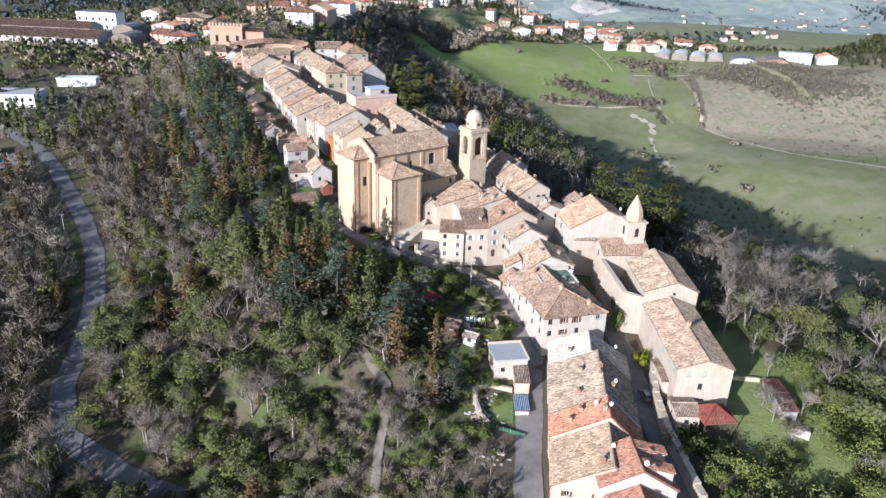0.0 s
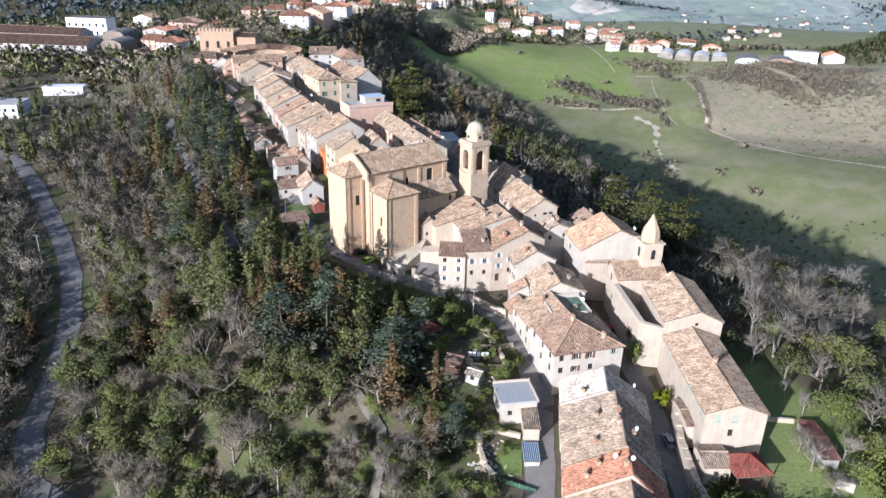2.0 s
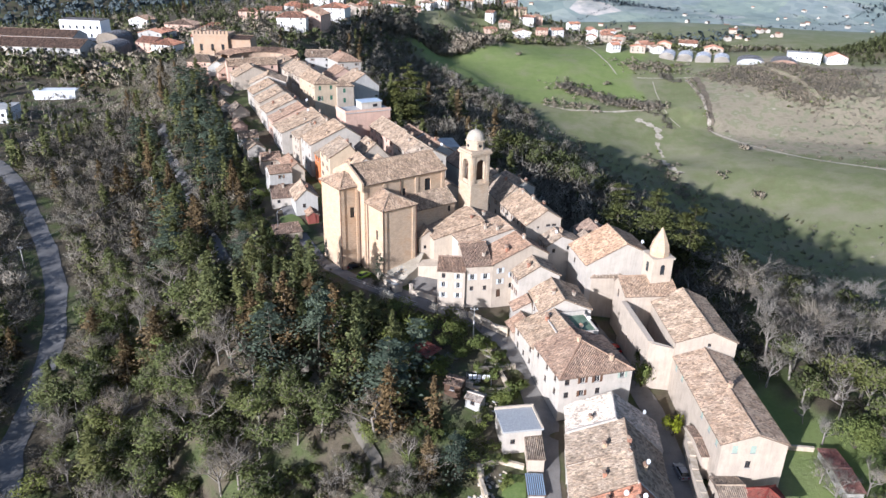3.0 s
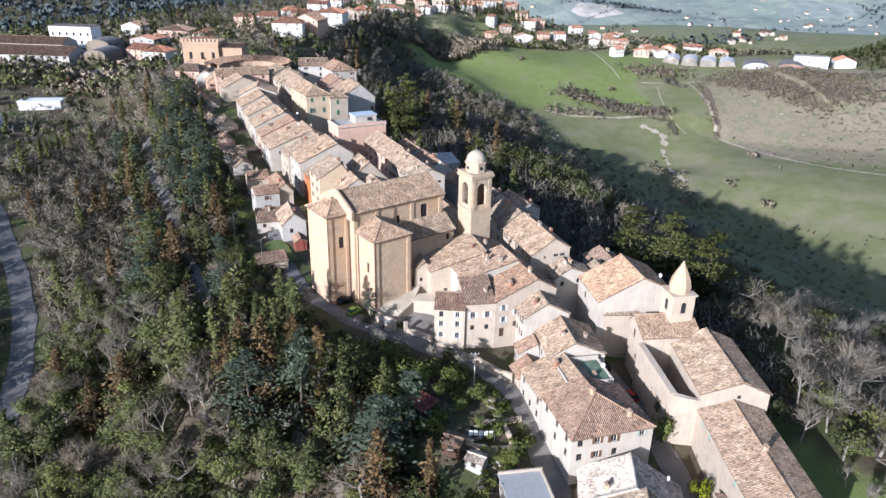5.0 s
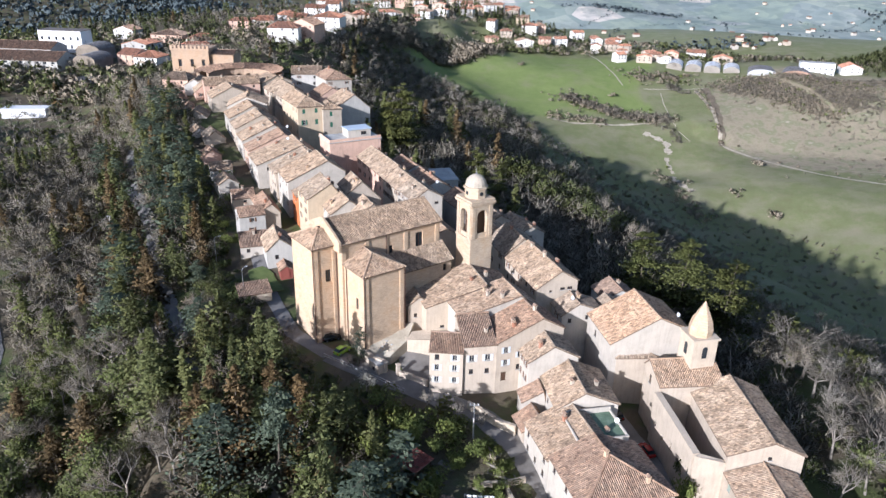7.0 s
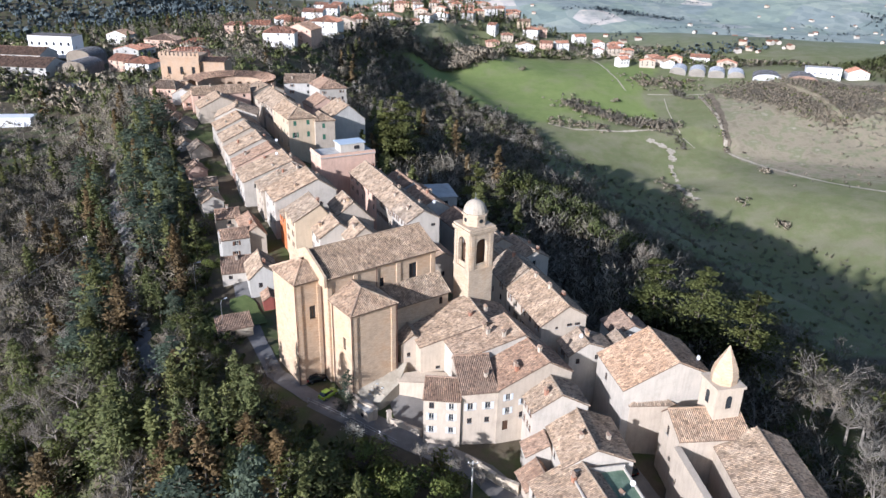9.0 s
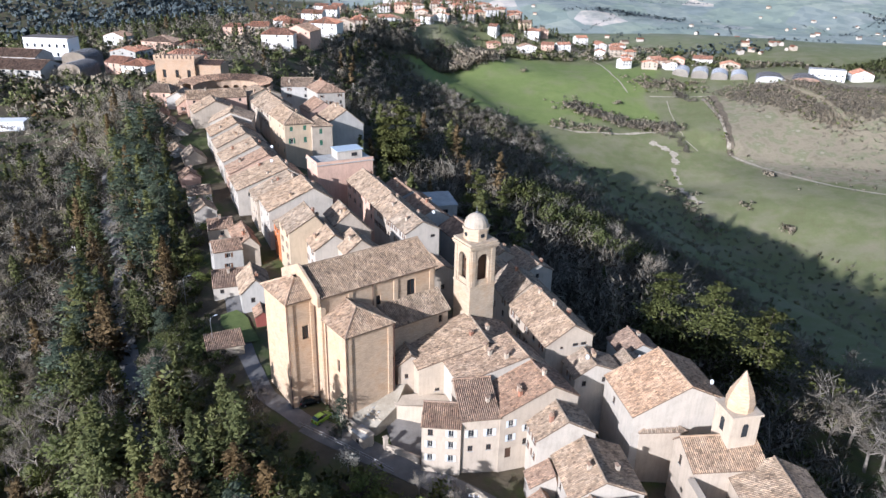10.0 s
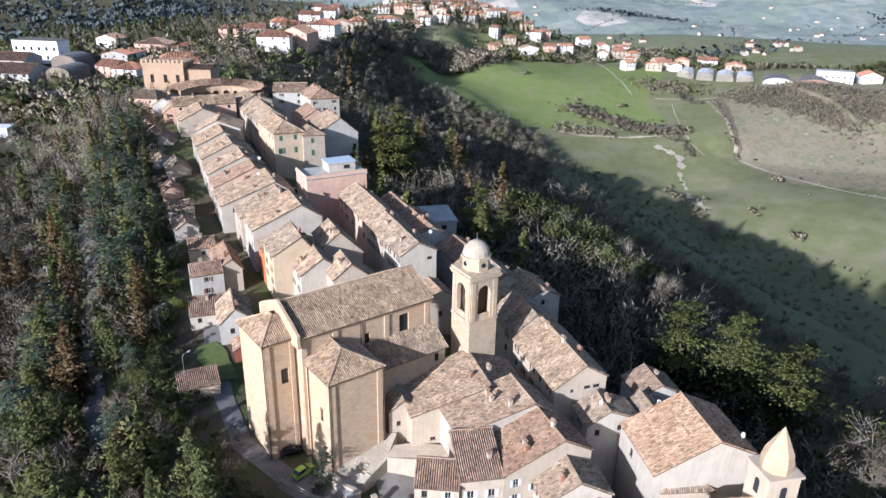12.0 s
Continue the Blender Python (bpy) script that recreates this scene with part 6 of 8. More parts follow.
def tri_mesh(name, vf, mat, normals=None):
    v, f = vf
    me = bpy.data.meshes.new(name)
    me.vertices.add(len(v))
    me.vertices.foreach_set("co", np.asarray(v, np.float32).ravel())
    me.loops.add(len(f) * 3)
    me.loops.foreach_set("vertex_index", np.asarray(f, np.int32).ravel())
    me.polygons.add(len(f))
    me.polygons.foreach_set("loop_start", np.arange(len(f), dtype=np.int32) * 3)
    me.update(calc_edges=True)
    me.materials.append(mat)
    if mat not in (BARK, BARK_DARK):
        n = crown_normals(v, f) if normals is None else normals
        me.attributes.new("crown_normal", "FLOAT_VECTOR", "POINT").data.foreach_set("vector", np.asarray(n, np.float32).ravel())
    return me


# kinds: label, category, crown material, shapes
def kind_of(name, label, category, mat, shapes, ivy_mat=None):
    made = []
    for trunk, crown, vines in shapes:
        made.append((tri_mesh("trunk", trunk, BARK if mat in (TWIG, TWIG_PALE, BLOSSOM) else BARK_DARK), tri_mesh("crown", crown, mat), tri_mesh("ivy", vines, ivy_mat or IVY) if vines is not None else None))
    return name, label, category, made, shapes, mat


KINDS = {
    "bare": kind_of("bare_tree", "leafless grey-brown tree on the wooded slope", "tree", TWIG, [bare_tree(i, 9, 1.1, 1700) for i in range(5)]),
    "pale": kind_of("pale_tree", "leafless pale-barked tree with a fine twiggy crown", "tree", TWIG_PALE, [bare_tree(10 + i, 9, 1.25, 2400, levels=4) for i in range(4)]),
    "ivied": kind_of("ivied_tree", "bare tree overgrown with green ivy", "tree", TWIG, [bare_tree(20 + i, 9, 0.95, 800, ivy=1300) for i in range(4)], TREEIVY),
    "conifer": kind_of("conifer", "tall dark green conifer tree", "tree", CONIFER, [conifer(30 + i, 12, 3.1, 2200) for i in range(4)]),
    "rusty": kind_of("browned_conifer", "tall conifer with browned needles", "tree", RUSTY, [conifer(40 + i, 12, 2.9, 2200) for i in range(3)]),
    "blue": kind_of("blue_cedar", "blue-grey cedar with layered boughs", "tree", BLUECEDAR, [conifer(50 + i, 12, 4.2, 2400, True) for i in range(3)]),
    "cedar": kind_of("cedar", "broad green cedar with layered boughs", "tree", CEDAR, [conifer(60 + i, 12, 5.6, 6500, True, 0.08, 0.24) for i in range(3)]),
    "cypress": kind_of("cypress", "slender dark green cypress tree", "tree", CONIFER, [conifer(70 + i, 12, 1.3, 1300, False, -0.5) for i in range(2)]),
    "laurel": kind_of("broad_evergreen", "broad olive-green evergreen tree", "tree", IVY, [bush(85 + i, 9.0, 5.4, 4200, 15, 0.22) for i in range(3)]),
    "bush": kind_of("evergreen_bush", "rounded green evergreen garden bush", "bush", IVY, [bush(80 + i, 3.2, 2.4, 1000, 7, 0.17) for i in range(4)]),
    "yellow": kind_of("yellow_green_bush", "bright yellow-green leafy bush", "bush", YELLOWLEAF, [bush(90, 3.4, 2.3, 1000, 7, 0.175)]),
    "blossom": kind_of("blossoming_tree", "small tree in white blossom", "tree", BLOSSOM, [(lambda b: (b[0], b[2], None))(bare_tree(95, 7, 1.1, 200, ivy=700))]),
}


def plant(kind, x, y, h, rng, z=None, label="", wide=1.0):
    name, text, category, meshes, shapes, mat = KINDS[kind]
    trunk, crown, ivy = meshes[rng.randrange(len(meshes))]
    full = {"bush": 3.2, "yellow": 3.4, "blossom": 7, "laurel": 9}.get(kind, 9 if kind in ("bare", "pale", "ivied") else 12)
    s = h / full
    root = thing(name, label or text, category, pose(x, y, (ground_at(x, y) if z is None else z) - 0.15, rng.uniform(-3, 3), rng.uniform(-3, 3), rng.uniform(0, 360)) @ Matrix.Diagonal((s * wide, s * wide, s, 1)))
    part("trunk", trunk, None, root)
    part("crown", crown, None, root)
    if ivy:
        part("ivy", ivy, None, root)
    return root




def near_line(x, y, line, reach):
    for (ax, ay), (bx, by) in zip(line, line[1:]):
        dx, dy = bx - ax, by - ay
        k = min(1, max(0, ((x - ax) * dx + (y - ay) * dy) / (dx * dx + dy * dy)))
        if math.hypot(x - ax - k * dx, y - ay - k * dy) < reach:
            return True
    return False


def off_line(x, y, line):
    """Distance from a line of points."""
    best = 1e9
    for (ax, ay), (bx, by) in zip(line, line[1:]):
        dx, dy = bx - ax, by - ay
        k = min(1, max(0, ((x - ax) * dx + (y - ay) * dy) / (dx * dx + dy * dy)))
        best = min(best, math.hypot(x - ax - k * dx, y - ay - k * dy))
    return best


WORKS = [(-430, 420), (-180, 452), (-170, 470), (-185, 720), (-430, 760)]
GARDENS = [(-2, 104), (22, 100), (20, 130), (14, 152), (4, 160), (-8, 162), (-14, 150), (-6, 138), (0, 122)]
LAWN = [(44, 84), (80, 80), (82, 135), (66, 150), (44, 120)]
NEARWOOD = [(-88, 78), (-2, 78), (-2, 118), (-8, 136), (-16, 150), (-32, 168), (-50, 188), (-70, 235), (-108, 240), (-92, 150)]
CONIFERS = [(-8, 124), (-22, 129), (-40, 143), (-58, 162), (-82, 198), (-102, 237), (-122, 277), (-144, 320), (-122, 345), (-92, 288), (-66, 226), (-50, 196), (-40, 172), (-16, 158), (-6, 140)]
WOODS = [(-600, 700), (-420, 330), (-300, 60), (-140, -40), (20, 40), (90, 30), (260, -40), (420, 150), (400, 430), (260, 520), (180, 610), (130, 668), (78, 700), (10, 745), (-75, 815), (-260, 960)]


EASTWOOD = [(64, 92), (122, 92), (120, 190), (72, 205), (66, 150), (80, 130)]


def wood_reach(x, y):
    """How far the wood runs on either side of the ridge."""
    return y > 76 and np.interp(y, [60, 108, 182, 268, 358, 490, 607, 800], [-150, -140, -180, -235, -290, -370, -450, -600]) < x < np.interp(y, [80, 139, 342, 472, 577, 707, 876], [120, 140, 265, 325, 375, 435, 520])


def wood_kind(x, y, rng):
    u = rng.random()
    if inside(np.array(x), np.array(y), CONIFERS):
        if y > 205:
            return "blue" if u < 0.28 else "conifer" if u < 0.52 else "rusty" if u < 0.62 else "cypress" if u < 0.74 else "ivied" if u < 0.82 else "bare"
        return "conifer" if u < 0.30 else "rusty" if u < 0.43 else "blue" if u < 0.49 else "cypress" if u < 0.58 else "ivied" if u < 0.78 else "bare"
    if x > 20 or y > field_edge(x) - 330 and x > -80:
        return "bare" if u < 0.60 else "pale" if u < 0.76 else "ivied" if u < 0.95 else "bush"
    if -60 < y - 150 < 40 and x > -90:
        return "bare" if u < 0.28 else "ivied" if u < 0.80 else "bush" if u < 0.90 else "conifer" if u < 0.92 else "rusty" if u < 0.97 else "pale"
    return "bare" if u < 0.50 else "ivied" if u < 0.80 else "bush" if u < 0.88 else "conifer" if u < 0.92 else "rusty" if u < 0.95 else "pale"


HEIGHTS = {"bare": (8.5, 13.5), "pale": (8, 12.5), "ivied": (8, 12.5), "conifer": (10, 18), "rusty": (10, 16), "blue": (12, 18), "cypress": (10, 15), "bush": (2.2, 4.6), "cedar": (14, 20), "laurel": (6, 9), "yellow": (3, 4), "blossom": (5, 6)}
rngt = random.Random(21)
counts, easts, bulk = 0, 0, {k: [] for k in KINDS}
def zone(x, y):
    """0: the near slopes, 1: the slope below the newer town, 2: the rest."""
    return 0 if -175 < x < 110 and 40 < y < 420 else 1 if -100 < x < 250 and 420 <= y < 860 else 2


pitches = ((5.4, -175, 110, 40, 420), (7.4, -100, 250, 420, 860), (10.6, -420, 420, -40, 960))
for _ in range(200):
    x, y = rngt.uniform(-140, -6), rngt.uniform(118, 345)
    if inside(np.array(x), np.array(y), CONIFERS) and not near_line(x, y, PARK_PATH, 1.8) and not near_line(x, y, FOOTPATH, 3.0) and not inside(np.array(x), np.array(y), VILLAGE):
        kind = rngt.choice(("conifer", "rusty", "conifer", "ivied", "bush", "bush", "bush"))
        if off_line(x, y, LEFT_STREET[4:]) < 16 or off_line(x, y, UPPER_LANE) < 12:
            kind = "bush"
        bulk[kind].append((x, y, rngt.uniform(*HEIGHTS[kind]), rngt.uniform(0, 6.28), 0))
for belt, (step, x0, x1, y0, y1) in enumerate(pitches):
    y = y0
    while y < y1:
        x = x0
        while x < x1:
            px, py = x + rngt.uniform(-0.45, 0.45) * step, y + rngt.uniform(-0.45, 0.45) * step
            x += step
            if zone(px, py) != belt:
                continue
            spot = (np.array(px), np.array(py))
            if not inside(*spot, WOODS) or inside(*spot, VILLAGE) or inside(*spot, GARDENS) or inside(*spot, LAWN) or inside(*spot, WORKS):
                continue
            if near_line(px, py, LANE, 6.6 if py > 122 else 4.6) or near_line(px, py, PARK_PATH, 3.6) or near_line(px, py, FOOTPATH, 1.8) or near_line(px, py, LEFT_STREET, 5.0):
                continue
            if px < -195 and 230 < py < 300 and rngt.random() < 0.75:
                continue
            if py > field_edge(px) - 6:
                continue
            if not wood_reach(px, py):
                continue
            if px > 55 and 235 < py < field_edge(px) - 40 and ground_at(px, py) < -38 and rngt.random() < 0.1:
                continue
            kind = wood_kind(px, py, rngt)
            if px > -26 and py < 126 and kind not in ("bare", "pale", "bush"):
                kind = "ivied" if rngt.random() < 0.4 else "bush"
            h = rngt.uniform(*HEIGHTS[kind])
            if px > -30 and py < 126:
                h *= 0.62
            if px > 124:
                h *= 0.72
            if -60 < px < 64 and 215 < py < 520:
                h *= 1.45
            elif px > 64 and py > 215:
                h *= 0.62 if ground_at(px, py) < -45 else 0.8
            elif belt == 1:
                h *= 1.25
            clear = min(off_line(px, py, LEFT_STREET[4:]), off_line(px, py, UPPER_LANE))
            if clear < 22:
                h = min(h, max(1.6, (clear - 4) * 0.72))
                if h < 5:
                    kind = "bush"
            if inside(*spot, EASTWOOD):
                if rngt.random() < 0.36 and easts < 110:
                    kind = rngt.choice(("bare", "pale", "pale", "pale", "ivied", "ivied"))
                    plant(kind, px, py, rngt.uniform(12.0, 17.0), rngt, wide=1.2)
                    easts += 1
                else:
                    bulk[rngt.choice(("bush", "bare", "ivied"))].append((px, py, rngt.uniform(2.0, 6.0), rngt.uniform(0, 6.28), 0))
            elif inside(*spot, NEARWOOD) and counts < 290:
                plant(kind, px, py, h * 1.12, rngt, wide=1.12)
                counts += 1
            else:
                bulk[kind].append((px, py, h, rngt.uniform(0, math.tau), rngt.random()))
        y += step


def far_shape(kind, seed, twigs, full):
    """A tree for woods farther off: one trunk, few limbs, fewer and broader twigs or clumps."""
    rng = np.random.default_rng(seed)
    V, F = [], []
    top = full * (0.5 if full < 10 else 0.9)
    limb(V, F, np.zeros(3), np.array([0, 0, top * 0.6]), full * 0.02, full * 0.012, 3)
    if kind in ("bare", "pale", "ivied"):
        ends = []
        for k in range(4 if twigs < 200 else 9):
            d = rng.normal(size=3) * (1, 1, 0.35) + (0, 0, 0.75)
            low = np.array([0, 0, top * rng.uniform(0.3, 0.6)])
            tip = low + d / np.linalg.norm(d) * full * rng.uniform(0.34, 0.5)
            limb(V, F, low, tip, full * 0.010, full * 0.003, 3)
            ends.append((low, tip))
        which = rng.integers(0, len(ends), twigs)
        low, tip = np.array([e[0] for e in ends])[which], np.array([e[1] for e in ends])[which]
        at = low + (tip - low) * rng.uniform(0.35, 1.08, (twigs, 1)) + rng.normal(size=(twigs, 3)) * full * 0.062
        way = (tip - low) / full * 1.3 + rng.normal(size=(twigs, 3)) * 0.6 + (0, 0, 0.25)
        way /= np.linalg.norm(way, axis=1, keepdims=True)
        crown = slivers(rng, at, way, rng.uniform(0.08, 0.16, twigs) * full, rng.uniform(0.0045, 0.009, twigs) * full * (600 / twigs) ** 0.5)
        lush = twigs // 2
        vines = leaves(rng, at[:lush] * (0.75, 0.75, 0.82), np.full(lush, 0.04 * full * (350 / twigs) ** 0.5)) if kind == "ivied" else None
        return (np.array(V), np.array(F)), crown, vines
    if kind == "bush":
        return (np.array(V), np.array(F)), bush(seed, 3.2, 2.4, max(50, int(twigs * 0.45)), 6, 0.165 * (900 / max(50, int(twigs * 0.45))) ** 0.35)[1], None
    n = twigs * 2 if twigs > 200 else 70
    shape = {"conifer": (2.6, False, 0.25), "rusty": (2.3, False, 0.25), "blue": (3.8, True, 0.25), "cedar": (5.6, True, 0.08), "cypress": (1.3, False, -0.5)}[kind]
    _, (v, f), _ = conifer(seed, full, shape[0], n, shape[1], shape[2])
    c = v.reshape(-1, 4, 3)
    mid = c.mean(1, keepdims=True)
    return (np.array(V), np.array(F)), ((mid + (c - mid) * (1500 / n) ** 0.42).reshape(-1, 3), f), None


def wood_mass(name, label, rows, kind, twigs, variants):
    if not rows:
        return
    mat = TREEIVY if kind == "bush" else KINDS[kind][5]
    full = {"bush": 3.2, "yellow": 3.4}.get(kind, 9 if kind in ("bare", "pale", "ivied") else 12)
    shapes = [far_shape(kind, 200 + i, twigs, full) for i in range(variants)]
    round_ = [[None if vf is None else crown_normals(*vf) for vf in shape] for shape in shapes]
    arr = np.array([(r[0], r[1], r[2], r[3]) for r in rows])
    z = land(arr[:, 0], arr[:, 1]) - 0.2
    groups = [[], [], []]
    for i, (x, y, h, a) in enumerate(arr):
        c, s = math.cos(a) * h / full, math.sin(a) * h / full
        m = np.array([[c, -s, 0], [s, c, 0], [0, 0, h / full]])
        for j, vf in enumerate(shapes[i % variants]):
            if vf is not None:
                groups[j].append((vf[0] @ m.T + (x, y, z[i]), vf[1], round_[i % variants][j] @ m.T * (full / h)))
    for g, mt, nm in zip(groups, (BARK if mat in (TWIG, TWIG_PALE) else BARK_DARK, mat, TREEIVY), ("trunks", "crowns", "ivy")):
        if g:
            off = np.cumsum([0] + [len(v) for v, _, _ in g[:-1]])
            tagged(new(f"{name}_{nm}", tri_mesh(nm, (np.concatenate([v for v, _, _ in g]), np.concatenate([f + o for (_, f, _), o in zip(g, off)])), mt, np.concatenate([n for _, _, n in g]))), f"{label}, {nm}", "woodland", kind="stuff")


SCRUB_SPOTS, GREEN_SPOTS, TOWN_SPOTS = [], [], []
# scrub: the hedge between the fields, the thicket above the lane and loose bushes on the dry slope
for (x0, y0, x1, y1, wide, n) in ((96, 787, 190, 738, 13, 230), (78, 737, 137, 732, 6, 60), (268, 822, 400, 772, 26, 1000), (300, 800, 352, 742, 18, 500), (300, 836, 400, 806, 12, 300), (238, 812, 236, 704, 4, 60), (168, 655, 182, 560, 10, 60), (330, 700, 470, 640, 55, 120), (170, 850, 240, 850, 14, 160), (-60, 818, 20, 886, 5, 60), (300, 640, 420, 600, 40, 60)):
    for _ in range(n):
        k = rngt.random()
        x, y = x0 + (x1 - x0) * k + rngt.gauss(0, wide * 0.6), y0 + (y1 - y0) * k + rngt.gauss(0, wide * 0.6)
        (GREEN_SPOTS if rngt.random() < 0.06 else SCRUB_SPOTS).append((x, y, rngt.uniform(2.6, 6.2) if x0 < 200 else rngt.uniform(1.8, 4.2)))
for _ in range(190):
    k = rngt.random()
    SCRUB_SPOTS.append((-64 + 88 * k + rngt.gauss(0, 4), 820 + 76 * k + rngt.gauss(0, 5), rngt.uniform(8, 13)))
for x, y, h in ((251, 656, 9), (150, 800, 7), (60, 860, 7), (215, 600, 8), (232, 560, 9)):
    for k in range(5):
        SCRUB_SPOTS.append((x + rngt.gauss(0, 2.2), y + rngt.gauss(0, 2.2), h * rngt.uniform(0.5, 0.9)))
# rounded dark trees between the houses of the newer town
for (x0, y0, x1, y1, wide, n) in ((-190, 450, -330, 500, 22, 150), (-240, 470, -180, 520, 16, 60), (-150, 985, 100, 975, 34, 130), (-190, 1040, 60, 1065, 40, 160), (-175, 690, -60, 890, 24, 190), (-230, 660, -90, 600, 40, 90), (-140, 540, -70, 470, 26, 90), (-320, 690, -200, 620, 30, 130), (190, 935, 420, 915, 12, 150), (-420, 640, -300, 640, 30, 130), (40, 960, 200, 950, 20, 90), (120, 1010, 420, 1010, 40, 160), (100, 1100, 500, 1120, 60, 160), (-110, 700, -80, 760, 16, 60), (20, 916, 130, 952, 5, 60)):
    for _ in range(n):
        k = rngt.random()
        x, y = x0 + (x1 - x0) * k + rngt.gauss(0, wide * 0.6), y0 + (y1 - y0) * k + rngt.gauss(0, wide * 0.6)
        if all((x - p) ** 2 + (y - q) ** 2 > 11 ** 2 for p, q in taken):
            (TOWN_SPOTS if rngt.random() < 0.55 else SCRUB_SPOTS).append((x, y, rngt.uniform(5, 11)))
# trees of the newer town and round the school
for (x0, y0, x1, y1, wide, n, kinds) in ((-60, 800, -180, 940, 45, 60, "bare"), (-180, 700, -150, 560, 35, 40, "bare"), (-160, 960, 150, 1080, 45, 120, "conifer"), (-340, 660, -200, 720, 22, 90, "conifer"), (-200, 300, -235, 350, 12, 26, "cypress"), (60, 1000, 300, 960, 25, 60, "bare"), (-520, 760, -250, 840, 60, 220, "conifer"), (450, 880, 900, 800, 55, 700, "conifer"), (425, 915, 540, 890, 26, 420, "conifer"), (440, 975, 620, 950, 30, 420, "conifer"), (-100, 1000, 60, 1010, 40, 110, "conifer"), (-150, 1080, 40, 1100, 40, 130, "conifer"), (-300, 560, -200, 640, 40, 45, "bare"), (-330, 470, -210, 540, 40, 70, "ivied"), (240, 940, 420, 900, 14, 90, "bare"), (-178, 285, -172, 325, 7, 26, "cypress"), (-60, 822, 24, 896, 9, 210, "bare"), (-150, 770, -60, 930, 14, 34, "conifer"), (-120, 440, -60, 420, 25, 40, "conifer")):
    for _ in range(n):
        k = rngt.random()
        bulk[kinds if rngt.random() < 0.8 else "bare"].append((x0 + (x1 - x0) * k + rngt.gauss(0, wide * 0.6), y0 + (y1 - y0) * k + rngt.gauss(0, wide * 0.6), rngt.uniform(8, 14), rngt.uniform(0, 6.28), 0))

# leafless hedgerow between the fields and thickets on the dry slope
for x0, y0, x1, y1, wide, n, lo, hi in ((96, 787, 190, 738, 8, 360, 5, 9), (190, 738, 196, 700, 5, 30, 4, 7), (268, 812, 372, 765, 16, 900, 3.5, 6), (360, 775, 410, 745, 16, 320, 3.5, 6.5), (300, 830, 430, 800, 12, 330, 4, 7), (300, 800, 352, 742, 12, 160, 3, 6), (212, 832, 226, 800, 4, 26, 6, 10), (335, 735, 450, 650, 28, 330, 2, 4.2), (370, 750, 430, 700, 14, 160, 2.5, 5), (-95, 763, -74, 800, 10, 90, 11, 15), (-74, 800, -44, 885, 10, 150, 11, 15), (-44, 885, 30, 885, 9, 150, 10, 14), (-110, 660, -95, 763, 10, 90, 11, 15)):
    for _ in range(n):
        k = rngt.random()
        bulk["bare"].append((x0 + (x1 - x0) * k + rngt.gauss(0, wide * 0.6), y0 + (y1 - y0) * k + rngt.gauss(0, wide * 0.6), rngt.uniform(lo, hi), rngt.uniform(0, 6.28), 0))
# trees that close over the park path
for (xa, ya), (xb, yb) in zip(PARK_PATH, PARK_PATH[1:]):
    for _ in range(int(math.hypot(xb - xa, yb - ya) / 2.4)):
        k, side = rngt.random(), rngt.choice((-1, 1, 1)) * rngt.uniform(2.0, 4.5)
        length = math.hypot(xb - xa, yb - ya)
        kind = rngt.choice(("conifer", "bare", "ivied", "rusty", "bare"))
        bulk[kind].append((xa + (xb - xa) * k + (yb - ya) / length * side, ya + (yb - ya) * k - (xb - xa) / length * side, rngt.uniform(6, 11), rngt.uniform(0, 6.28), 0))

# named trees
one = random.Random(4)
for x, y, h, w in ((-112, 308, 15, 1.15), (-100, 289, 17, 1.15), (-91, 275, 16, 1.1), (-101, 275, 17, 1.2), (-83, 258, 17, 1.1), (-92, 254, 16, 1.1), (-81, 244, 14, 1.0), (-112, 323, 14, 1.1), (-107, 296, 15, 1.1), (-75, 236, 14, 1.0), (-121, 314, 15, 1.0)):
    plant("blue", x, y, h, one, wide=w, label="large blue-green cedar in the park above the path")
for x, y, h, w in ((-128, 322, 17, 0.8), (-106, 262, 15, 0.8), (-98, 246, 16, 0.8), (-88, 216, 15, 0.75), (-78, 204, 14, 0.75), (-70, 226, 15, 0.8), (-64, 212, 14, 0.8)):
    plant("conifer" if x < -100 else "rusty", x, y, h, one, wide=w)
for x, y, h, w in ((47.5, 216.0, 24.5, 0.72), (55.4, 211.0, 24, 0.74), (63.4, 202.4, 22.0, 0.74)):
    plant("cedar", x, y, h, one, label="broad green cedar behind the convent church", wide=w)
plant("cedar", -27.0, 346, 37, one, label="very tall dark cedar beyond the pink terrace house", wide=0.56)
for x, y, k in ((28, 300, 0), (33, 292, 1), (38, 284, 0), (43, 290, 1), (36, 301, 2), (30, 312, 0), (24, 308, 1), (46, 278, 0), (50, 284, 2), (41, 299, 0), (20, 318, 1), (27, 322, 0), (52, 270, 0), (56, 262, 2), (34, 310, 0), (48, 296, 1)):
    plant(("ivied", "ivied", "pale")[k], x, y, 17 + 0.5 * (x % 7), one, wide=0.9)
for x, y, h in ((-24.6, 349, 34), (-29.4, 344, 31)):
    plant("cedar", x, y, h, one, label="very tall dark cedar beyond the pink terrace house", wide=0.56)
plant("cedar", 5.3, 298, 24, one, wide=0.5, label="dark green cedar on the slope behind the village")
plant("cedar", 13.0, 290, 20, one, wide=0.5, label="dark green cedar on the slope behind the village")
plant("yellow", 42.3, 272.4, 6, one, z=4.0)
plant("cypress", 40.6, 253, 11, one, wide=1.2)
plant("yellow", 42.6, 129.5, 5.0, one, wide=0.55, label="yellow-green climber on the lane wall")
plant("bush", 39.6, 144.0, 7.0, one, wide=0.5, label="green climber on the cloister wall")
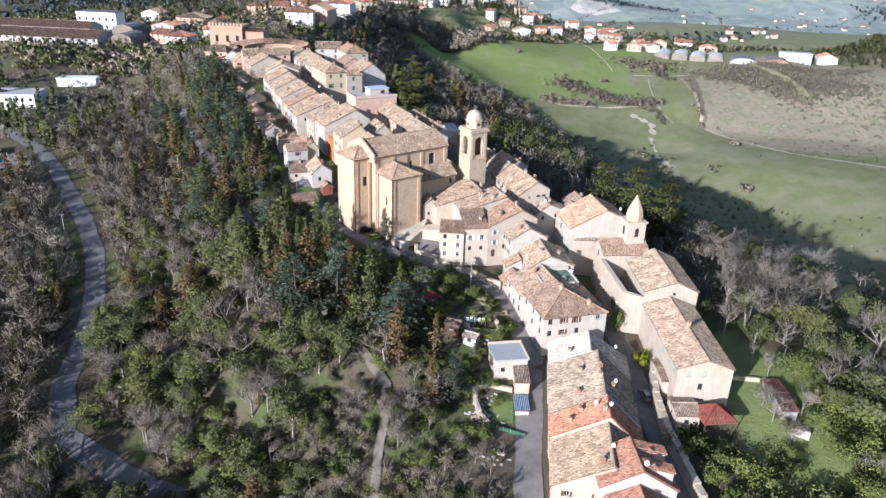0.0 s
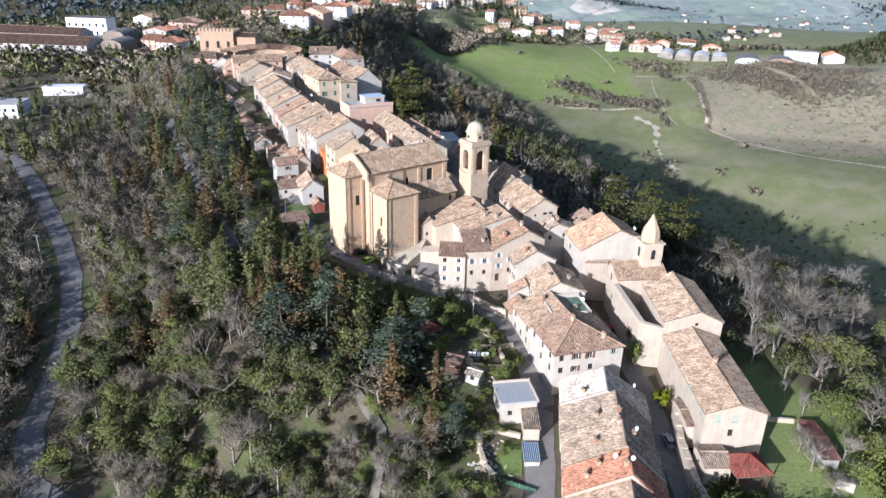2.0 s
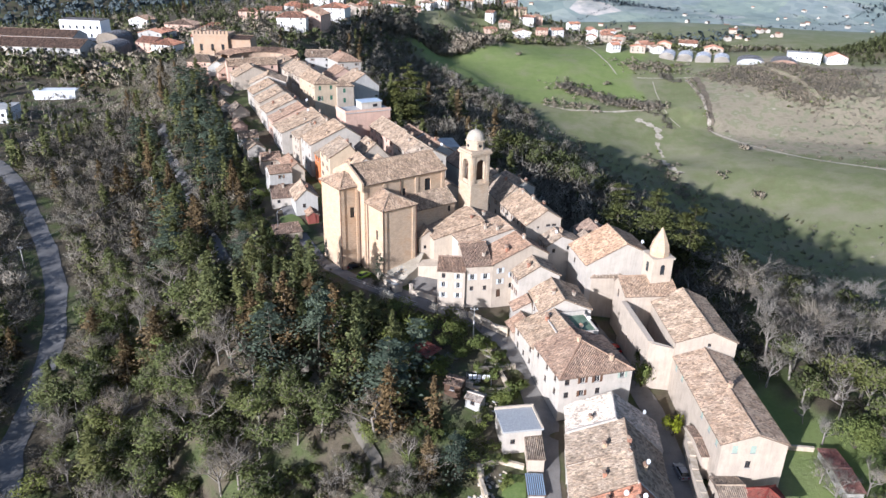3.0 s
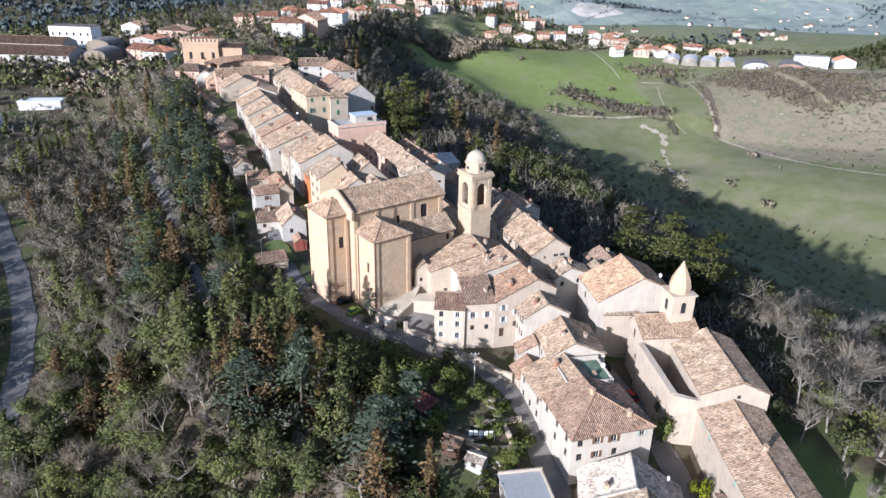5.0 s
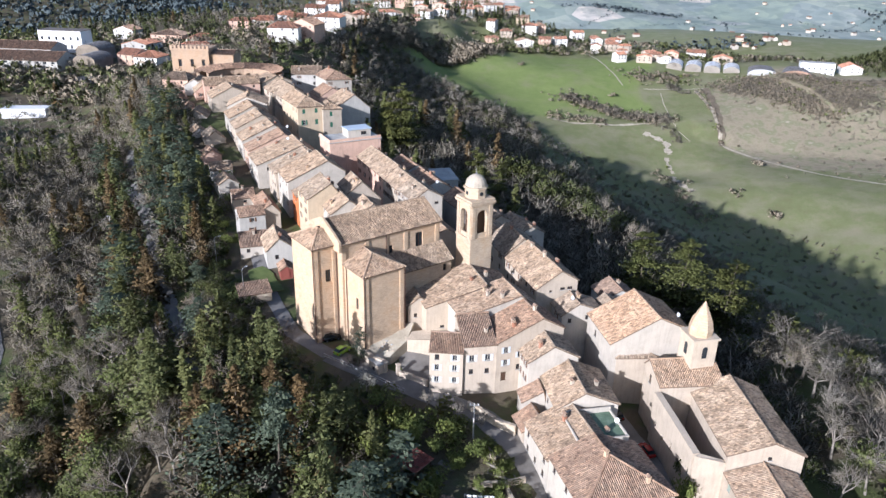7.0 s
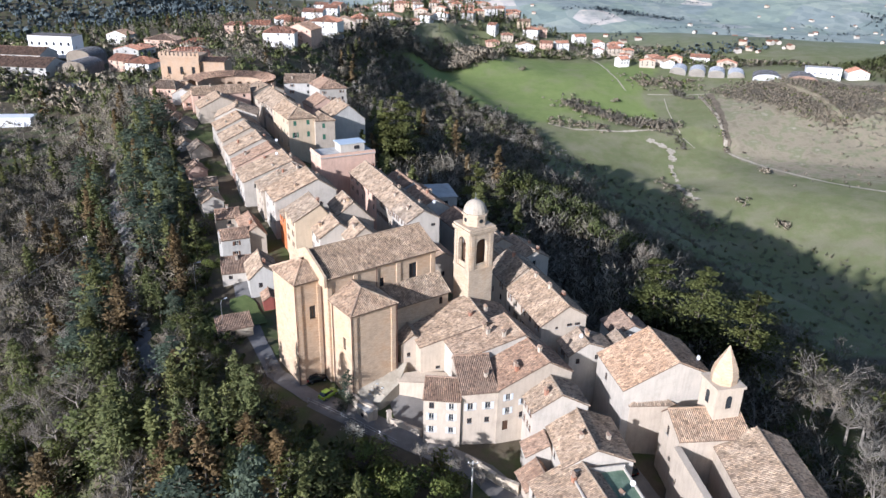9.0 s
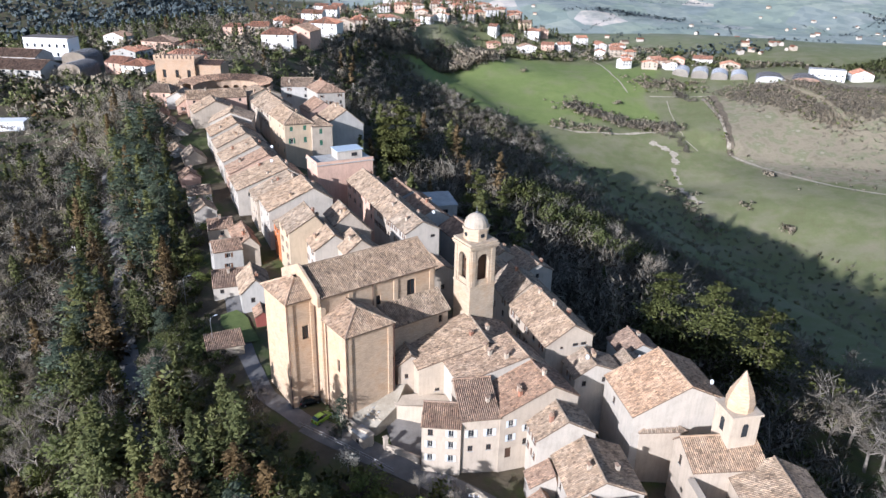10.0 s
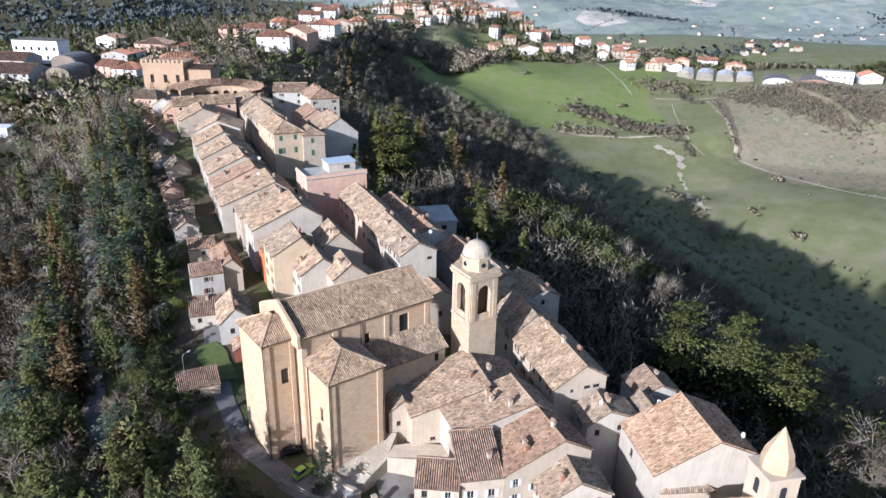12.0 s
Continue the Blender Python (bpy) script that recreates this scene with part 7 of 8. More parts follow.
for x, y, h in ((70.2, 128.5, 7.5), (67.5, 108.0, 7.0), (73, 187, 11), (84, 167, 11), (78, 150, 9), (88, 190, 10)):
    plant("pale", x, y, h, one)
for x, y, h, w in ((47.4, 105.8, 4.6, 1.0), (49.6, 103.0, 4.6, 1.0), (53.0, 99.5, 4.2, 1.0), (56.5, 99.0, 4.4, 1.0), (60, 98.0, 4.2, 1.0), (48.5, 96, 3.4, 0.8), (63, 101, 3.6, 1.0)):
    plant("bush", x, y, h, one, wide=w, label="clipped olive-green garden tree")
for kind, x, y, h, w in (("rusty", -10.7, 127.0, 16, 0.95), ("rusty", -3.2, 117.0, 11, 0.85), ("blue", 1.6, 116.6, 12, 0.85), ("conifer", -17.8, 133.6, 22, 0.75), ("blue", -27.0, 141.2, 22, 0.75), ("rusty", -34.4, 145.0, 22, 0.75), ("conifer", -32.2, 161.4, 18, 0.95),
                         ("rusty", -25.0, 143.4, 14, 0.8), ("conifer", -42.5, 156.0, 17, 0.8), ("rusty", -39.0, 150.5, 18, 0.8), ("conifer", -47.0, 166.0, 16, 0.8), ("cypress", -41.0, 163.0, 13, 1.0), ("conifer", -36.5, 168.5, 15, 0.8), ("ivied", -13.0, 136.5, 12, 0.9)):
    plant(kind, x, y, h, one, wide=w)
plant("blossom", -16.0, 165.0, 5.5, one)
for x, y, h in ((-6, 153, 4.5), (-2, 156, 4.5), (2, 153, 4.0), (4, 150, 3.4), (-10, 155, 4.5), (-13, 160, 4), (-8, 150, 3.6), (1, 146, 2.6), (-12, 148, 4.4), (-3, 142, 2.8), (-14, 154, 4.2), (8, 150, 2.4), (10, 143, 2.6), (7, 138, 2.2), (-15, 128, 3.0), (-7, 121, 3.2), (4, 126, 3.0), (7, 130, 2.6)):
    plant("bush", x, y, h, one, wide=1.15)
for x, y, h in ((-18.5, 118, 9.5), (-11.0, 112, 9), (-9.0, 106, 10)):
    plant("pale", x, y, h, one, wide=0.8)
for _ in range(1500):
    x, y = rngt.uniform(-130, 0), rngt.uniform(78, 250)
    if not inside(np.array(x), np.array(y), VILLAGE) and not near_line(x, y, PARK_PATH, 2.6) and not near_line(x, y, LANE, 5.4) and not near_line(x, y, FOOTPATH, 1.3) and not inside(np.array(x), np.array(y), GARDENS):
        low = rngt.choice(("bush", "bare", "ivied", "bush", "bare"))
        bulk[low].append((x, y, rngt.uniform(1.6, 3.6) if low == "bush" else rngt.uniform(2.6, 5.2), rngt.uniform(0, 6.28), 0))
for _ in range(420):
    x, y = rngt.uniform(-62, 13), rngt.uniform(70, 118)
    if not near_line(x, y, FOOTPATH, 1.0) and not inside(np.array(x), np.array(y), VILLAGE) and not (x > -1 and y > 92):
        low = rngt.choice(("bush", "bare", "ivied", "ivied", "bare"))
        bulk[low].append((x, y, rngt.uniform(1.6, 3.2) if low == "bush" else rngt.uniform(3.0, 6.5), rngt.uniform(0, 6.28), 0))
plant("blossom", -30, 100.0, 6.0, one)
for x, y, h, w in ((77.5, 101.5, 9.0, 1.25), (82.5, 106.0, 10.0, 1.2), (76.5, 95.0, 8.0, 1.2), (86.0, 99.0, 9.0, 1.2)):
    plant("laurel", x, y, h * 0.9, one, wide=w * 0.8, label="broad olive-green evergreen below the convent lawn")
for x, y, h in ((57, 90, 5), (61, 88, 6), (65, 91, 5), (69, 92, 5.5), (53, 92, 4.5), (73, 89, 6)):
    plant("bush", x, y, h, one, label="olive-green shrub at the lower end of the lawn")
for x, y, h, kind in ((83, 132, 12, "ivied"), (81, 124, 11, "bare"), (78.5, 117, 11, "ivied"), (76, 128, 8, "bush"), (86, 127, 13, "bare"), (84, 140, 13, "ivied"), (78, 147, 13, "bare"), (71.5, 141, 10, "ivied"), (66, 146, 11, "bare"), (60, 148, 10, "ivied"), (76.5, 136, 11, "bare"), (88, 134, 13, "ivied"), (80, 112, 9, "bush"), (75, 110, 7, "bush"), (85, 118, 11, "ivied"), (72, 149, 12, "ivied"), (69, 134.5, 6, "bare")):
    plant("laurel" if kind == "bush" else kind, x, y, h, one, label={"bush": "broad olive-green evergreen beside the convent lawn", "ivied": "ivy-clad leafless tree beside the convent lawn", "bare": "grey leafless tree beside the convent lawn"}[kind])
for x, y, h in ((52.5, 103, 3.2), (54.5, 106.5, 2.6), (51, 98, 3.6), (57, 97, 3.0), (62.5, 100, 2.8), (66.5, 104, 3.0), (68.5, 112.5, 2.2)):
    plant("bush", x, y, h, one, label="low clipped shrub on the convent lawn")
plant("blue", -18.6, 173.4, 9.0, one, wide=0.55, label="young blue cedar against the chapel wall")
for x, y, h in ((-66, 236, 3.4), (-72, 246, 3.8), (-63, 228, 3.0), (-80, 262, 3.6), (-70, 256, 3.2), (-88, 278, 3.8), (-78, 274, 3.2), (-95, 292, 3.6), (-86, 292, 3.0), (-100, 304, 3.4)):
    plant("bush", x, y, h, one, wide=1.2)
for x, y, h in ((-12, 118, 2.2), (-9, 114, 2.4), (-5, 110, 2.0), (-1, 112, 2.6), (2, 108, 2.2), (-19, 122, 2.6), (-15, 112, 2.4), (-10, 100, 2.6), (4, 104, 2.4), (-2, 126, 2.6), (-6, 130, 2.8), (-2, 150, 3), (2, 147, 3.2), (-9, 158, 3), (6, 144, 2.2), (9, 147, 2.4), (12, 140, 2.2), (10, 135, 2.6), (5, 118, 2.4), (11, 116, 2.0), (0, 155, 3.4), (-4, 145, 3.0)):
    plant("bush", x, y, h, one)
for x, y, h, kind in ((4.8, 121.0, 3.4, "bush"), (2.4, 123.5, 6.0, "ivied"), (5.2, 128.0, 4.5, "bare"), (10.2, 134.0, 2.4, "bush"), (12.2, 136.0, 3.2, "bush"), (12.6, 131.6, 2.8, "bush"), (13.4, 138.6, 3.6, "bush"), (8.4, 107.2, 2.6, "bush"), (5.2, 107.0, 3.4, "bush"), (3.2, 103.5, 5.0, "bare"), (6.2, 100.0, 5.5, "bare"), (9.0, 97.0, 5.0, "bare"), (11.6, 102.4, 3.8, "bare"),
                      (0.4, 98.0, 6.0, "bare"), (4.2, 94.0, 6.0, "bare"), (-3.0, 101.0, 6.0, "ivied"), (11.0, 92.0, 4.5, "bare"), (7.0, 89.0, 5.5, "ivied"), (1.2, 90.5, 6.0, "ivied"), (7.6, 141.6, 2.2, "bush"), (2.6, 137.0, 3.0, "bare"), (-4.6, 139.6, 4.4, "bush"), (10.8, 148.4, 2.2, "bush"), (8.2, 124.0, 2.0, "bush"), (10.6, 121.0, 2.0, "bush")):
    plant(kind, x, y, h, one, label={"bush": "olive-green shrub in the terraced garden", "bare": "small leafless tree in the terraced garden", "ivied": "ivy-grown tree beside the terraced garden"}[kind])
for x, y, h in ((66.2, 114.0, 8.0), (65.6, 118.6, 6.5), (72.6, 116.0, 8.5), (73.6, 111.0, 7.0)):
    plant("pale", x, y, h, one, label="pale leafless tree by the garden shed")
for x, y, h in ((6, 157, 5), (1, 159, 5.5), (-4, 161, 5)):
    plant("pale", x, y, h, one)

# the woods that nobody could count
for kind in bulk:
    belts = [[r for r in bulk[kind] if zone(r[0], r[1]) == k] for k in range(3)]
    word = {"bare": "bare grey-brown trees", "ivied": "ivy-grown trees", "pale": "pale leafless trees"}.get(kind, KINDS[kind][0].replace("_", " ") + "s")
    for rows, name, text, twigs in zip(belts, ("near", "hillside", "far"), ("dense wood of {} on the slope", "wood of {} below the newer town", "far wood of {}"), (270, 140, 60)):
        wood_mass(f"{name}_{KINDS[kind][0]}_wood", text.format(word), rows, kind, twigs, 4)



# hedges and copses of the distance; their leaf colour is blued to paint in haze
HAZELEAF = leaf_mat("distant_haze_blue_trees", (0.095, 0.12, 0.127), (0.125, 0.152, 0.16), (0.155, 0.182, 0.19))
frng = np.random.default_rng(77)
spots = []
for _ in range(95):
    x, y, a, n = frng.uniform(-1500, 1700), frng.uniform(1200, 3000), frng.uniform(0, math.pi), int(frng.integers(8, 26))
    for k in range(n):
        spots.append((x + math.cos(a) * 13 * k + frng.normal() * 3, y + math.sin(a) * 13 * k + frng.normal() * 3, frng.uniform(4, 7)))
for cx, cy, sx, sy, n, big in ((-800, 1500, 420, 330, 1500, 17), (-420, 1150, 150, 130, 420, 13), (-900, 2150, 420, 330, 1100, 19), (820, 1000, 230, 90, 620, 10), (1150, 1250, 250, 120, 380, 11), (350, 1330, 120, 40, 120, 9), (300, 1950, 60, 30, 60, 10), (800, 1650, 90, 40, 110, 10), (-100, 1900, 90, 60, 120, 10), (500, 2500, 150, 40, 120, 11), (1300, 2350, 120, 60, 130, 11), (150, 1250, 90, 40, 110, 9), (-200, 1330, 140, 50, 160, 9)):
    for _ in range(n):
        spots.append((cx + frng.normal() * sx * 0.6, cy + frng.normal() * sy * 0.6, big * frng.uniform(0.7, 1.3)))
spots = np.array([q for q in spots if q[1] > 980 or q[0] > 430])


def clumps(name, label, places, mat, seed, leaves_each, leaf):
    """Many small rounded plants on the ground, too many to count."""
    shapes = [bush(seed + i, 1.0, 0.62, leaves_each, 4, leaf)[1] for i in range(3)]
    soft = [crown_normals(*q) for q in shapes]
    pos, nor, tri, total = [], [], [], 0
    places = np.array(places)
    for i, ((x, y, h), z) in enumerate(zip(places, land(places[:, 0], places[:, 1]))):
        (v, f), a = shapes[i % 3], i * 2.4
        m = np.array([[math.cos(a), -math.sin(a), 0], [math.sin(a), math.cos(a), 0], [0, 0, 1]])
        pos.append(v @ m.T * h + (x, y, z - 0.1 * h))
        nor.append(soft[i % 3] @ m.T)
        tri.append(f + total)
        total += len(v)
    tagged(new(name, tri_mesh(name, (np.concatenate(pos), np.concatenate(tri)), mat, np.concatenate(nor))), label, "woodland", kind="stuff")


clumps("distant_trees", "copses and hedgerows between far fields, coloured haze-blue", spots, HAZELEAF, 300, 11, 0.28)
clumps("scrub", "grey-brown leafless scrub and hedges on the field slopes", SCRUB_SPOTS, leaf_mat("scrub_twigs", (0.28, 0.235, 0.18), (0.38, 0.325, 0.255), (0.48, 0.415, 0.33)), 310, 28, 0.125)
clumps("green_scrub", "scattered green bushes in the hedges", GREEN_SPOTS, IVY, 320, 36, 0.17)
clumps("town_trees", "dark green trees between the houses of the newer town", TOWN_SPOTS, CONIFER, 330, 44, 0.13)

# ---- terrace, walls and rails by the church ----
def low_wall(label, line, height, thick, mat, cope=None, base=1.0):
    """A free-standing wall along a line, following the ground, with a coping."""
    root = thing("garden_wall", label, "wall")
    for (ax, ay), (bx, by) in zip(line, line[1:]):
        n = max(1, round(math.hypot(bx - ax, by - ay) / 3))
        ang = math.degrees(math.atan2(by - ay, bx - ax))
        step = math.hypot(bx - ax, by - ay) / n
        for i in range(n):
            x, y = ax + (bx - ax) * i / n, ay + (by - ay) * i / n
            z = ground_at(x, y)
            part("wall_length", boxes((0, -thick / 2, -base, step, thick / 2, height)), mat, root, m=pose(x, y, z, 0, 0, ang))
            part("coping", boxes((0, -thick / 2 - 0.06, height, step, thick / 2 + 0.06, height + 0.1)), cope or mat, root, m=pose(x, y, z, 0, 0, ang))
    return root


prism("terrace", [(-18.8, 176.4), (-15.8, 173.2), (-12.4, 173.8), (-9.4, 177.4), (-8.2, 182.0), (-10.6, 182.2), (-17.2, 176.6)], 12, [17.4, 16.6, 17.2, 18.8, 20.6, 20.4, 19.0], SOIL, "rubble terrace with stone walls below the chapel", "terrace")
prism("retaining_wall", [(-10.2, 179.8), (-9.6, 177.6), (-4.4, 176.9), (1.2, 177.8), (1.2, 180.4), (-5.4, 180.8)], 12, [19.4, 19.0, 19.5, 19.7, 19.7, 19.7], WARM, "plastered retaining wall under the parish house", "retaining wall")
low_wall("cream parapet wall of the church terrace", [(-19.2, 176.8), (-15.9, 172.9), (-13.3, 171.5)], 2.4, 0.5, WARM)
low_wall("low cream wall along the church street", [(-10.3, 170.6), (-7.4, 169.4), (-4.4, 168.0)], 1.1, 0.45, WARM)
kiosk = thing("garden_hut", "small flat-roofed plastered hut by the church street", "hut", pose(-16.6, 172.6, 14.2, 0, 0, -46))
kv, kf = [], []
for org, along, ln in (((0, 0, 0), (1, 0, 0), 3.4), ((3.4, 0, 0), (0, 1, 0), 2.2), ((3.4, 2.2, 0), (-1, 0, 0), 3.4), ((0, 2.2, 0), (0, -1, 0), 2.2)):
    wall_face(kv, kf, org, along, ln, -0.6, [(0, 2.9), (ln, 2.9)], [(1.1, 1.0, 0.9, 0.9)] if ln > 3 and along[0] > 0 else [])
part("wall", mesh_of("wall", kv, kf, WARM), None, kiosk)
window(kiosk, 1.1, 1.0, 0.9, 0.9, "b", Matrix())
part("roof_slab", boxes((-0.15, -0.15, 2.9, 3.55, 2.35, 3.05)), CONCRETE, kiosk)
for x, y in ((-13.2, 171.3), (-10.5, 170.8)):
    g = thing("gate_post", "plastered gate post with a square cap", "gate post", pose(x, y, ground_at(x, y), 0, 0, 30))
    part("shaft", boxes((-0.35, -0.35, -0.5, 0.35, 0.35, 2.4), bevel=0.03), CREAM, g)
    part("cap", boxes((-0.45, -0.45, 2.4, 0.45, 0.45, 2.6), bevel=0.04), CREAM, g)
low_wall("rubble retaining wall below the street front", [(3.5, 162.8), (8.5, 158.5), (12.2, 156.6)], 1.6, 0.5, STONE)
rail = thing("street_railing", "metal railing along the church street", "railing")
rl = [(-26.0, 174.4), (-21.4, 172.2), (-17.0, 169.9), (-12.3, 167.3), (-8.6, 165.2)]
for i, ((ax, ay), (bx, by)) in enumerate(zip(rl, rl[1:])):
    za, zb = ground_at(ax, ay), ground_at(bx, by)
    for k in (0, 0.5):
        x, y = ax + (bx - ax) * k, ay + (by - ay) * k
        part("post", tube(bmesh.new(), [(x, y, ground_at(x, y) - 0.3), (x, y, ground_at(x, y) + 1.1)], [0.06, 0.06]), METAL, rail)
    for h in (0.55, 1.05):
        part("bar", tube(bmesh.new(), [(ax, ay, za + h), (bx, by, zb + h)], [0.045, 0.045]), METAL, rail)
rubble = random.Random(9)
def stone_heap(label, x0, y0, wide, count, level, small=1.0):
    """Loose stones strewn round a spot; level gives the height of the ground under each."""
    heap = thing("stone_heap", label, "stone heap", pose(x0, y0, level(x0, y0)))
    for i in range(count):
        bm = bmesh.new()
        bmesh.ops.create_icosphere(bm, subdivisions=1, radius=1)
        for v in bm.verts:
            v.co *= rubble.uniform(0.75, 1.2)
        x, y = rubble.gauss(0, wide), rubble.gauss(0, wide)
        size = Matrix.Diagonal((rubble.uniform(0.15, 0.5) * small, rubble.uniform(0.12, 0.4) * small, rubble.uniform(0.08, 0.2) * small, 1))
        part("stone", bm, STONE if i % 3 else CONCRETE, heap, m=pose(x, y, level(x0 + x, y0 + y) - level(x0, y0) + 0.05, 0, 0, rubble.uniform(0, 360)) @ size)


stone_heap("heap of pale stones and sheeting on the terrace", -13.6, 176.4, 1.25, 26, lambda x, y: 18.0 + 0.3 * (y - 176.0))
for x, y, wide, count in ((7.6, 117.6, 1.3, 26), (7.0, 113.0, 1.1, 22), (9.4, 111.6, 1.4, 20), (9.2, 136.4, 1.6, 22), (5.4, 140.4, 1.6, 22), (9.6, 101.6, 1.5, 22)):
    stone_heap("strewn pale rubble in the terraced garden", x, y, wide, count, ground_at, 1.25)
low_wall("crumbling rubble wall of the terraced garden", [(6.2, 119.6), (6.4, 114.2), (7.8, 109.0)], 1.1, 0.5, STONE)
low_wall("low rubble terrace wall in the garden", [(2.0, 139.0), (7.0, 138.2), (12.0, 139.4)], 0.8, 0.45, STONE)
low_wall("low rubble terrace wall in the garden", [(5.0, 143.6), (9.6, 144.6), (13.4, 146.0)], 0.8, 0.45, STONE)


ribbon("yard", [(-8.2, 178.0), (-6.6, 173.5), (-4.6, 168.6)], 6.5, PAVING, "small paved yard beside the church terrace", lift=0.15)


ribbon("lawn", [(-42.5, 199.0), (-46.0, 205.0), (-50.5, 212.0)], 4.5, rough_mat("bank_grass", (0.07, 0.095, 0.03), (0.11, 0.14, 0.045), (0.15, 0.18, 0.065), 0.5, 4.0), "steep bank of bright grass beside the lane", lift=0.35, ragged=0.25)


# ---- vehicles ----
RUBBER = plain("rubber", (0.02, 0.02, 0.02), 0.8)
CARGLASS = plain("car_glass", (0.02, 0.025, 0.03), 0.08)
LAMPWHITE = plain("headlight_glass", (0.7, 0.7, 0.68), 0.15)
LAMPRED = plain("tail_light_red", (0.35, 0.01, 0.01), 0.25)
PAINTS = {"black": plain("black_car_paint", (0.012, 0.012, 0.014), 0.2), "green": plain("lime_green_car_paint", (0.30, 0.46, 0.06), 0.25, 0.0, 0.1), "grey": plain("grey_car_paint", (0.30, 0.31, 0.33), 0.25, 0.3), "white": plain("white_car_paint", (0.75, 0.75, 0.74), 0.25, 0.0, 0.08), "red": plain("dark_red_car_paint", (0.28, 0.02, 0.02), 0.25), "blue": plain("blue_car_paint", (0.03, 0.08, 0.22), 0.25)}


def loft(bm, rings):
    loops = [[bm.verts.new(p) for p in r] for r in rings]
    for a, b in zip(loops, loops[1:]):
        for i in range(len(a)):
            j = (i + 1) % len(a)
            bm.faces.new((a[i], a[j], b[j], b[i]))
    bm.faces.new(loops[0][::-1])
    bm.faces.new(loops[-1])
    return bm


CAR_CACHE = {}


def car(x, y, ang, paint, label, z=None, size=1.0):
    """A small hatchback standing on its wheels."""
    root = thing("car", label, "car", pose(x, y, ground_at(x, y) + 0.18 if z is None else z, 0, 0, ang) @ Matrix.Diagonal((size, size, size, 1)))
    if paint not in CAR_CACHE:
        prof = [(-1.95, 0.42, 0.66), (-1.9, 0.86, 0.78), (-1.2, 0.95, 0.82), (0.6, 0.96, 0.82), (1.5, 0.86, 0.8), (1.95, 0.66, 0.68)]
        low = loft(bmesh.new(), [[(px, -w, 0.28), (px, w, 0.28), (px, w, h * 0.8), (px, w * 0.92, h), (px, -w * 0.92, h), (px, -w, h * 0.8)] for px, h, w in prof])
        low_me = bpy.data.meshes.new("body")
        bmesh.ops.recalc_face_normals(low, faces=low.faces)
        low.to_mesh(low_me)
        low_me.materials.append(PAINTS[paint])
        cab = loft(bmesh.new(), [[(-1.75, -0.70, 0.9), (-1.75, 0.70, 0.9), (0.95, 0.70, 0.92), (0.95, -0.70, 0.92)], [(-1.35, -0.60, 1.42), (-1.35, 0.60, 1.42), (0.15, 0.60, 1.46), (0.15, -0.60, 1.46)]])
        cab_me = bpy.data.meshes.new("cabin_glass")
        bmesh.ops.recalc_face_normals(cab, faces=cab.faces)
        cab.to_mesh(cab_me)
        cab_me.materials.append(CARGLASS)
        top = boxes((-1.38, -0.61, 1.42, 0.16, 0.61, 1.50), bevel=0.04)
        top_me = bpy.data.meshes.new("roof_panel")
        top.to_mesh(top_me)
        top_me.materials.append(PAINTS[paint])
        w = tube(bmesh.new(), [(0, -0.09, 0), (0, 0.09, 0)], [0.3, 0.3], 14)
        w_me = bpy.data.meshes.new("wheel")
        w.to_mesh(w_me)
        w_me.materials.append(RUBBER)
        r = tube(bmesh.new(), [(0, -0.1, 0), (0, 0.1, 0)], [0.19, 0.19], 10)
        r_me = bpy.data.meshes.new("rim")
        r.to_mesh(r_me)
        r_me.materials.append(METAL)
        CAR_CACHE[paint] = (low_me, cab_me, top_me, w_me, r_me)
    low_me, cab_me, top_me, w_me, r_me = CAR_CACHE[paint]
    body = part("body", low_me, None, root)
    part("cabin_glass", cab_me, None, root, "dark tinted car windows")
    part("roof_panel", top_me, None, root)
    for sx in (-1.25, 1.25):
        for sy in (-0.74, 0.74):
            wh = part("wheel", w_me, None, root, m=pose(sx, sy, 0.3))
            part("rim", r_me, None, wh)
    for sy in (-0.5, 0.5):
        part("headlight", boxes((1.88, sy - 0.16, 0.55, 1.99, sy + 0.16, 0.68)), LAMPWHITE, root)
        part("tail_light", boxes((-1.97, sy - 0.14, 0.6, -1.88, sy + 0.14, 0.82)), LAMPRED, root)
    return root


car(-25.6, 180.9, 31, "black", "black small car parked against the church")
car(-22.6, 176.6, 55, "green", "lime green small car parked by the chapel")
car(41.9, 120.2, 98, "grey", "silver grey hatchback parked in the shaded lane", size=1.05)
car(32.0, 165.2, 110, "black", "dark car parked by the convent church")
car(36.0, 156.0, 108, "red", "dark red car in the narrow lane")
car(-51.0, 293.0, 120, "black", "dark car parked by the terrace house", z=23.5)
for i, (x, y, a, p) in enumerate(((-200, 262, 30, "white"), (-197, 265, 30, "grey"), (-194, 268, 30, "white"), (-190, 272, 30, "blue"), (-236, 502, 5, "white"), (-215, 500, 5, "white"), (-226, 506, 8, "grey"))):
    car(x, y, a, p, f"{ {'white': 'white', 'grey': 'grey', 'blue': 'blue'}[p] } car in the car park", z=ground_at(x, y) + 0.45)


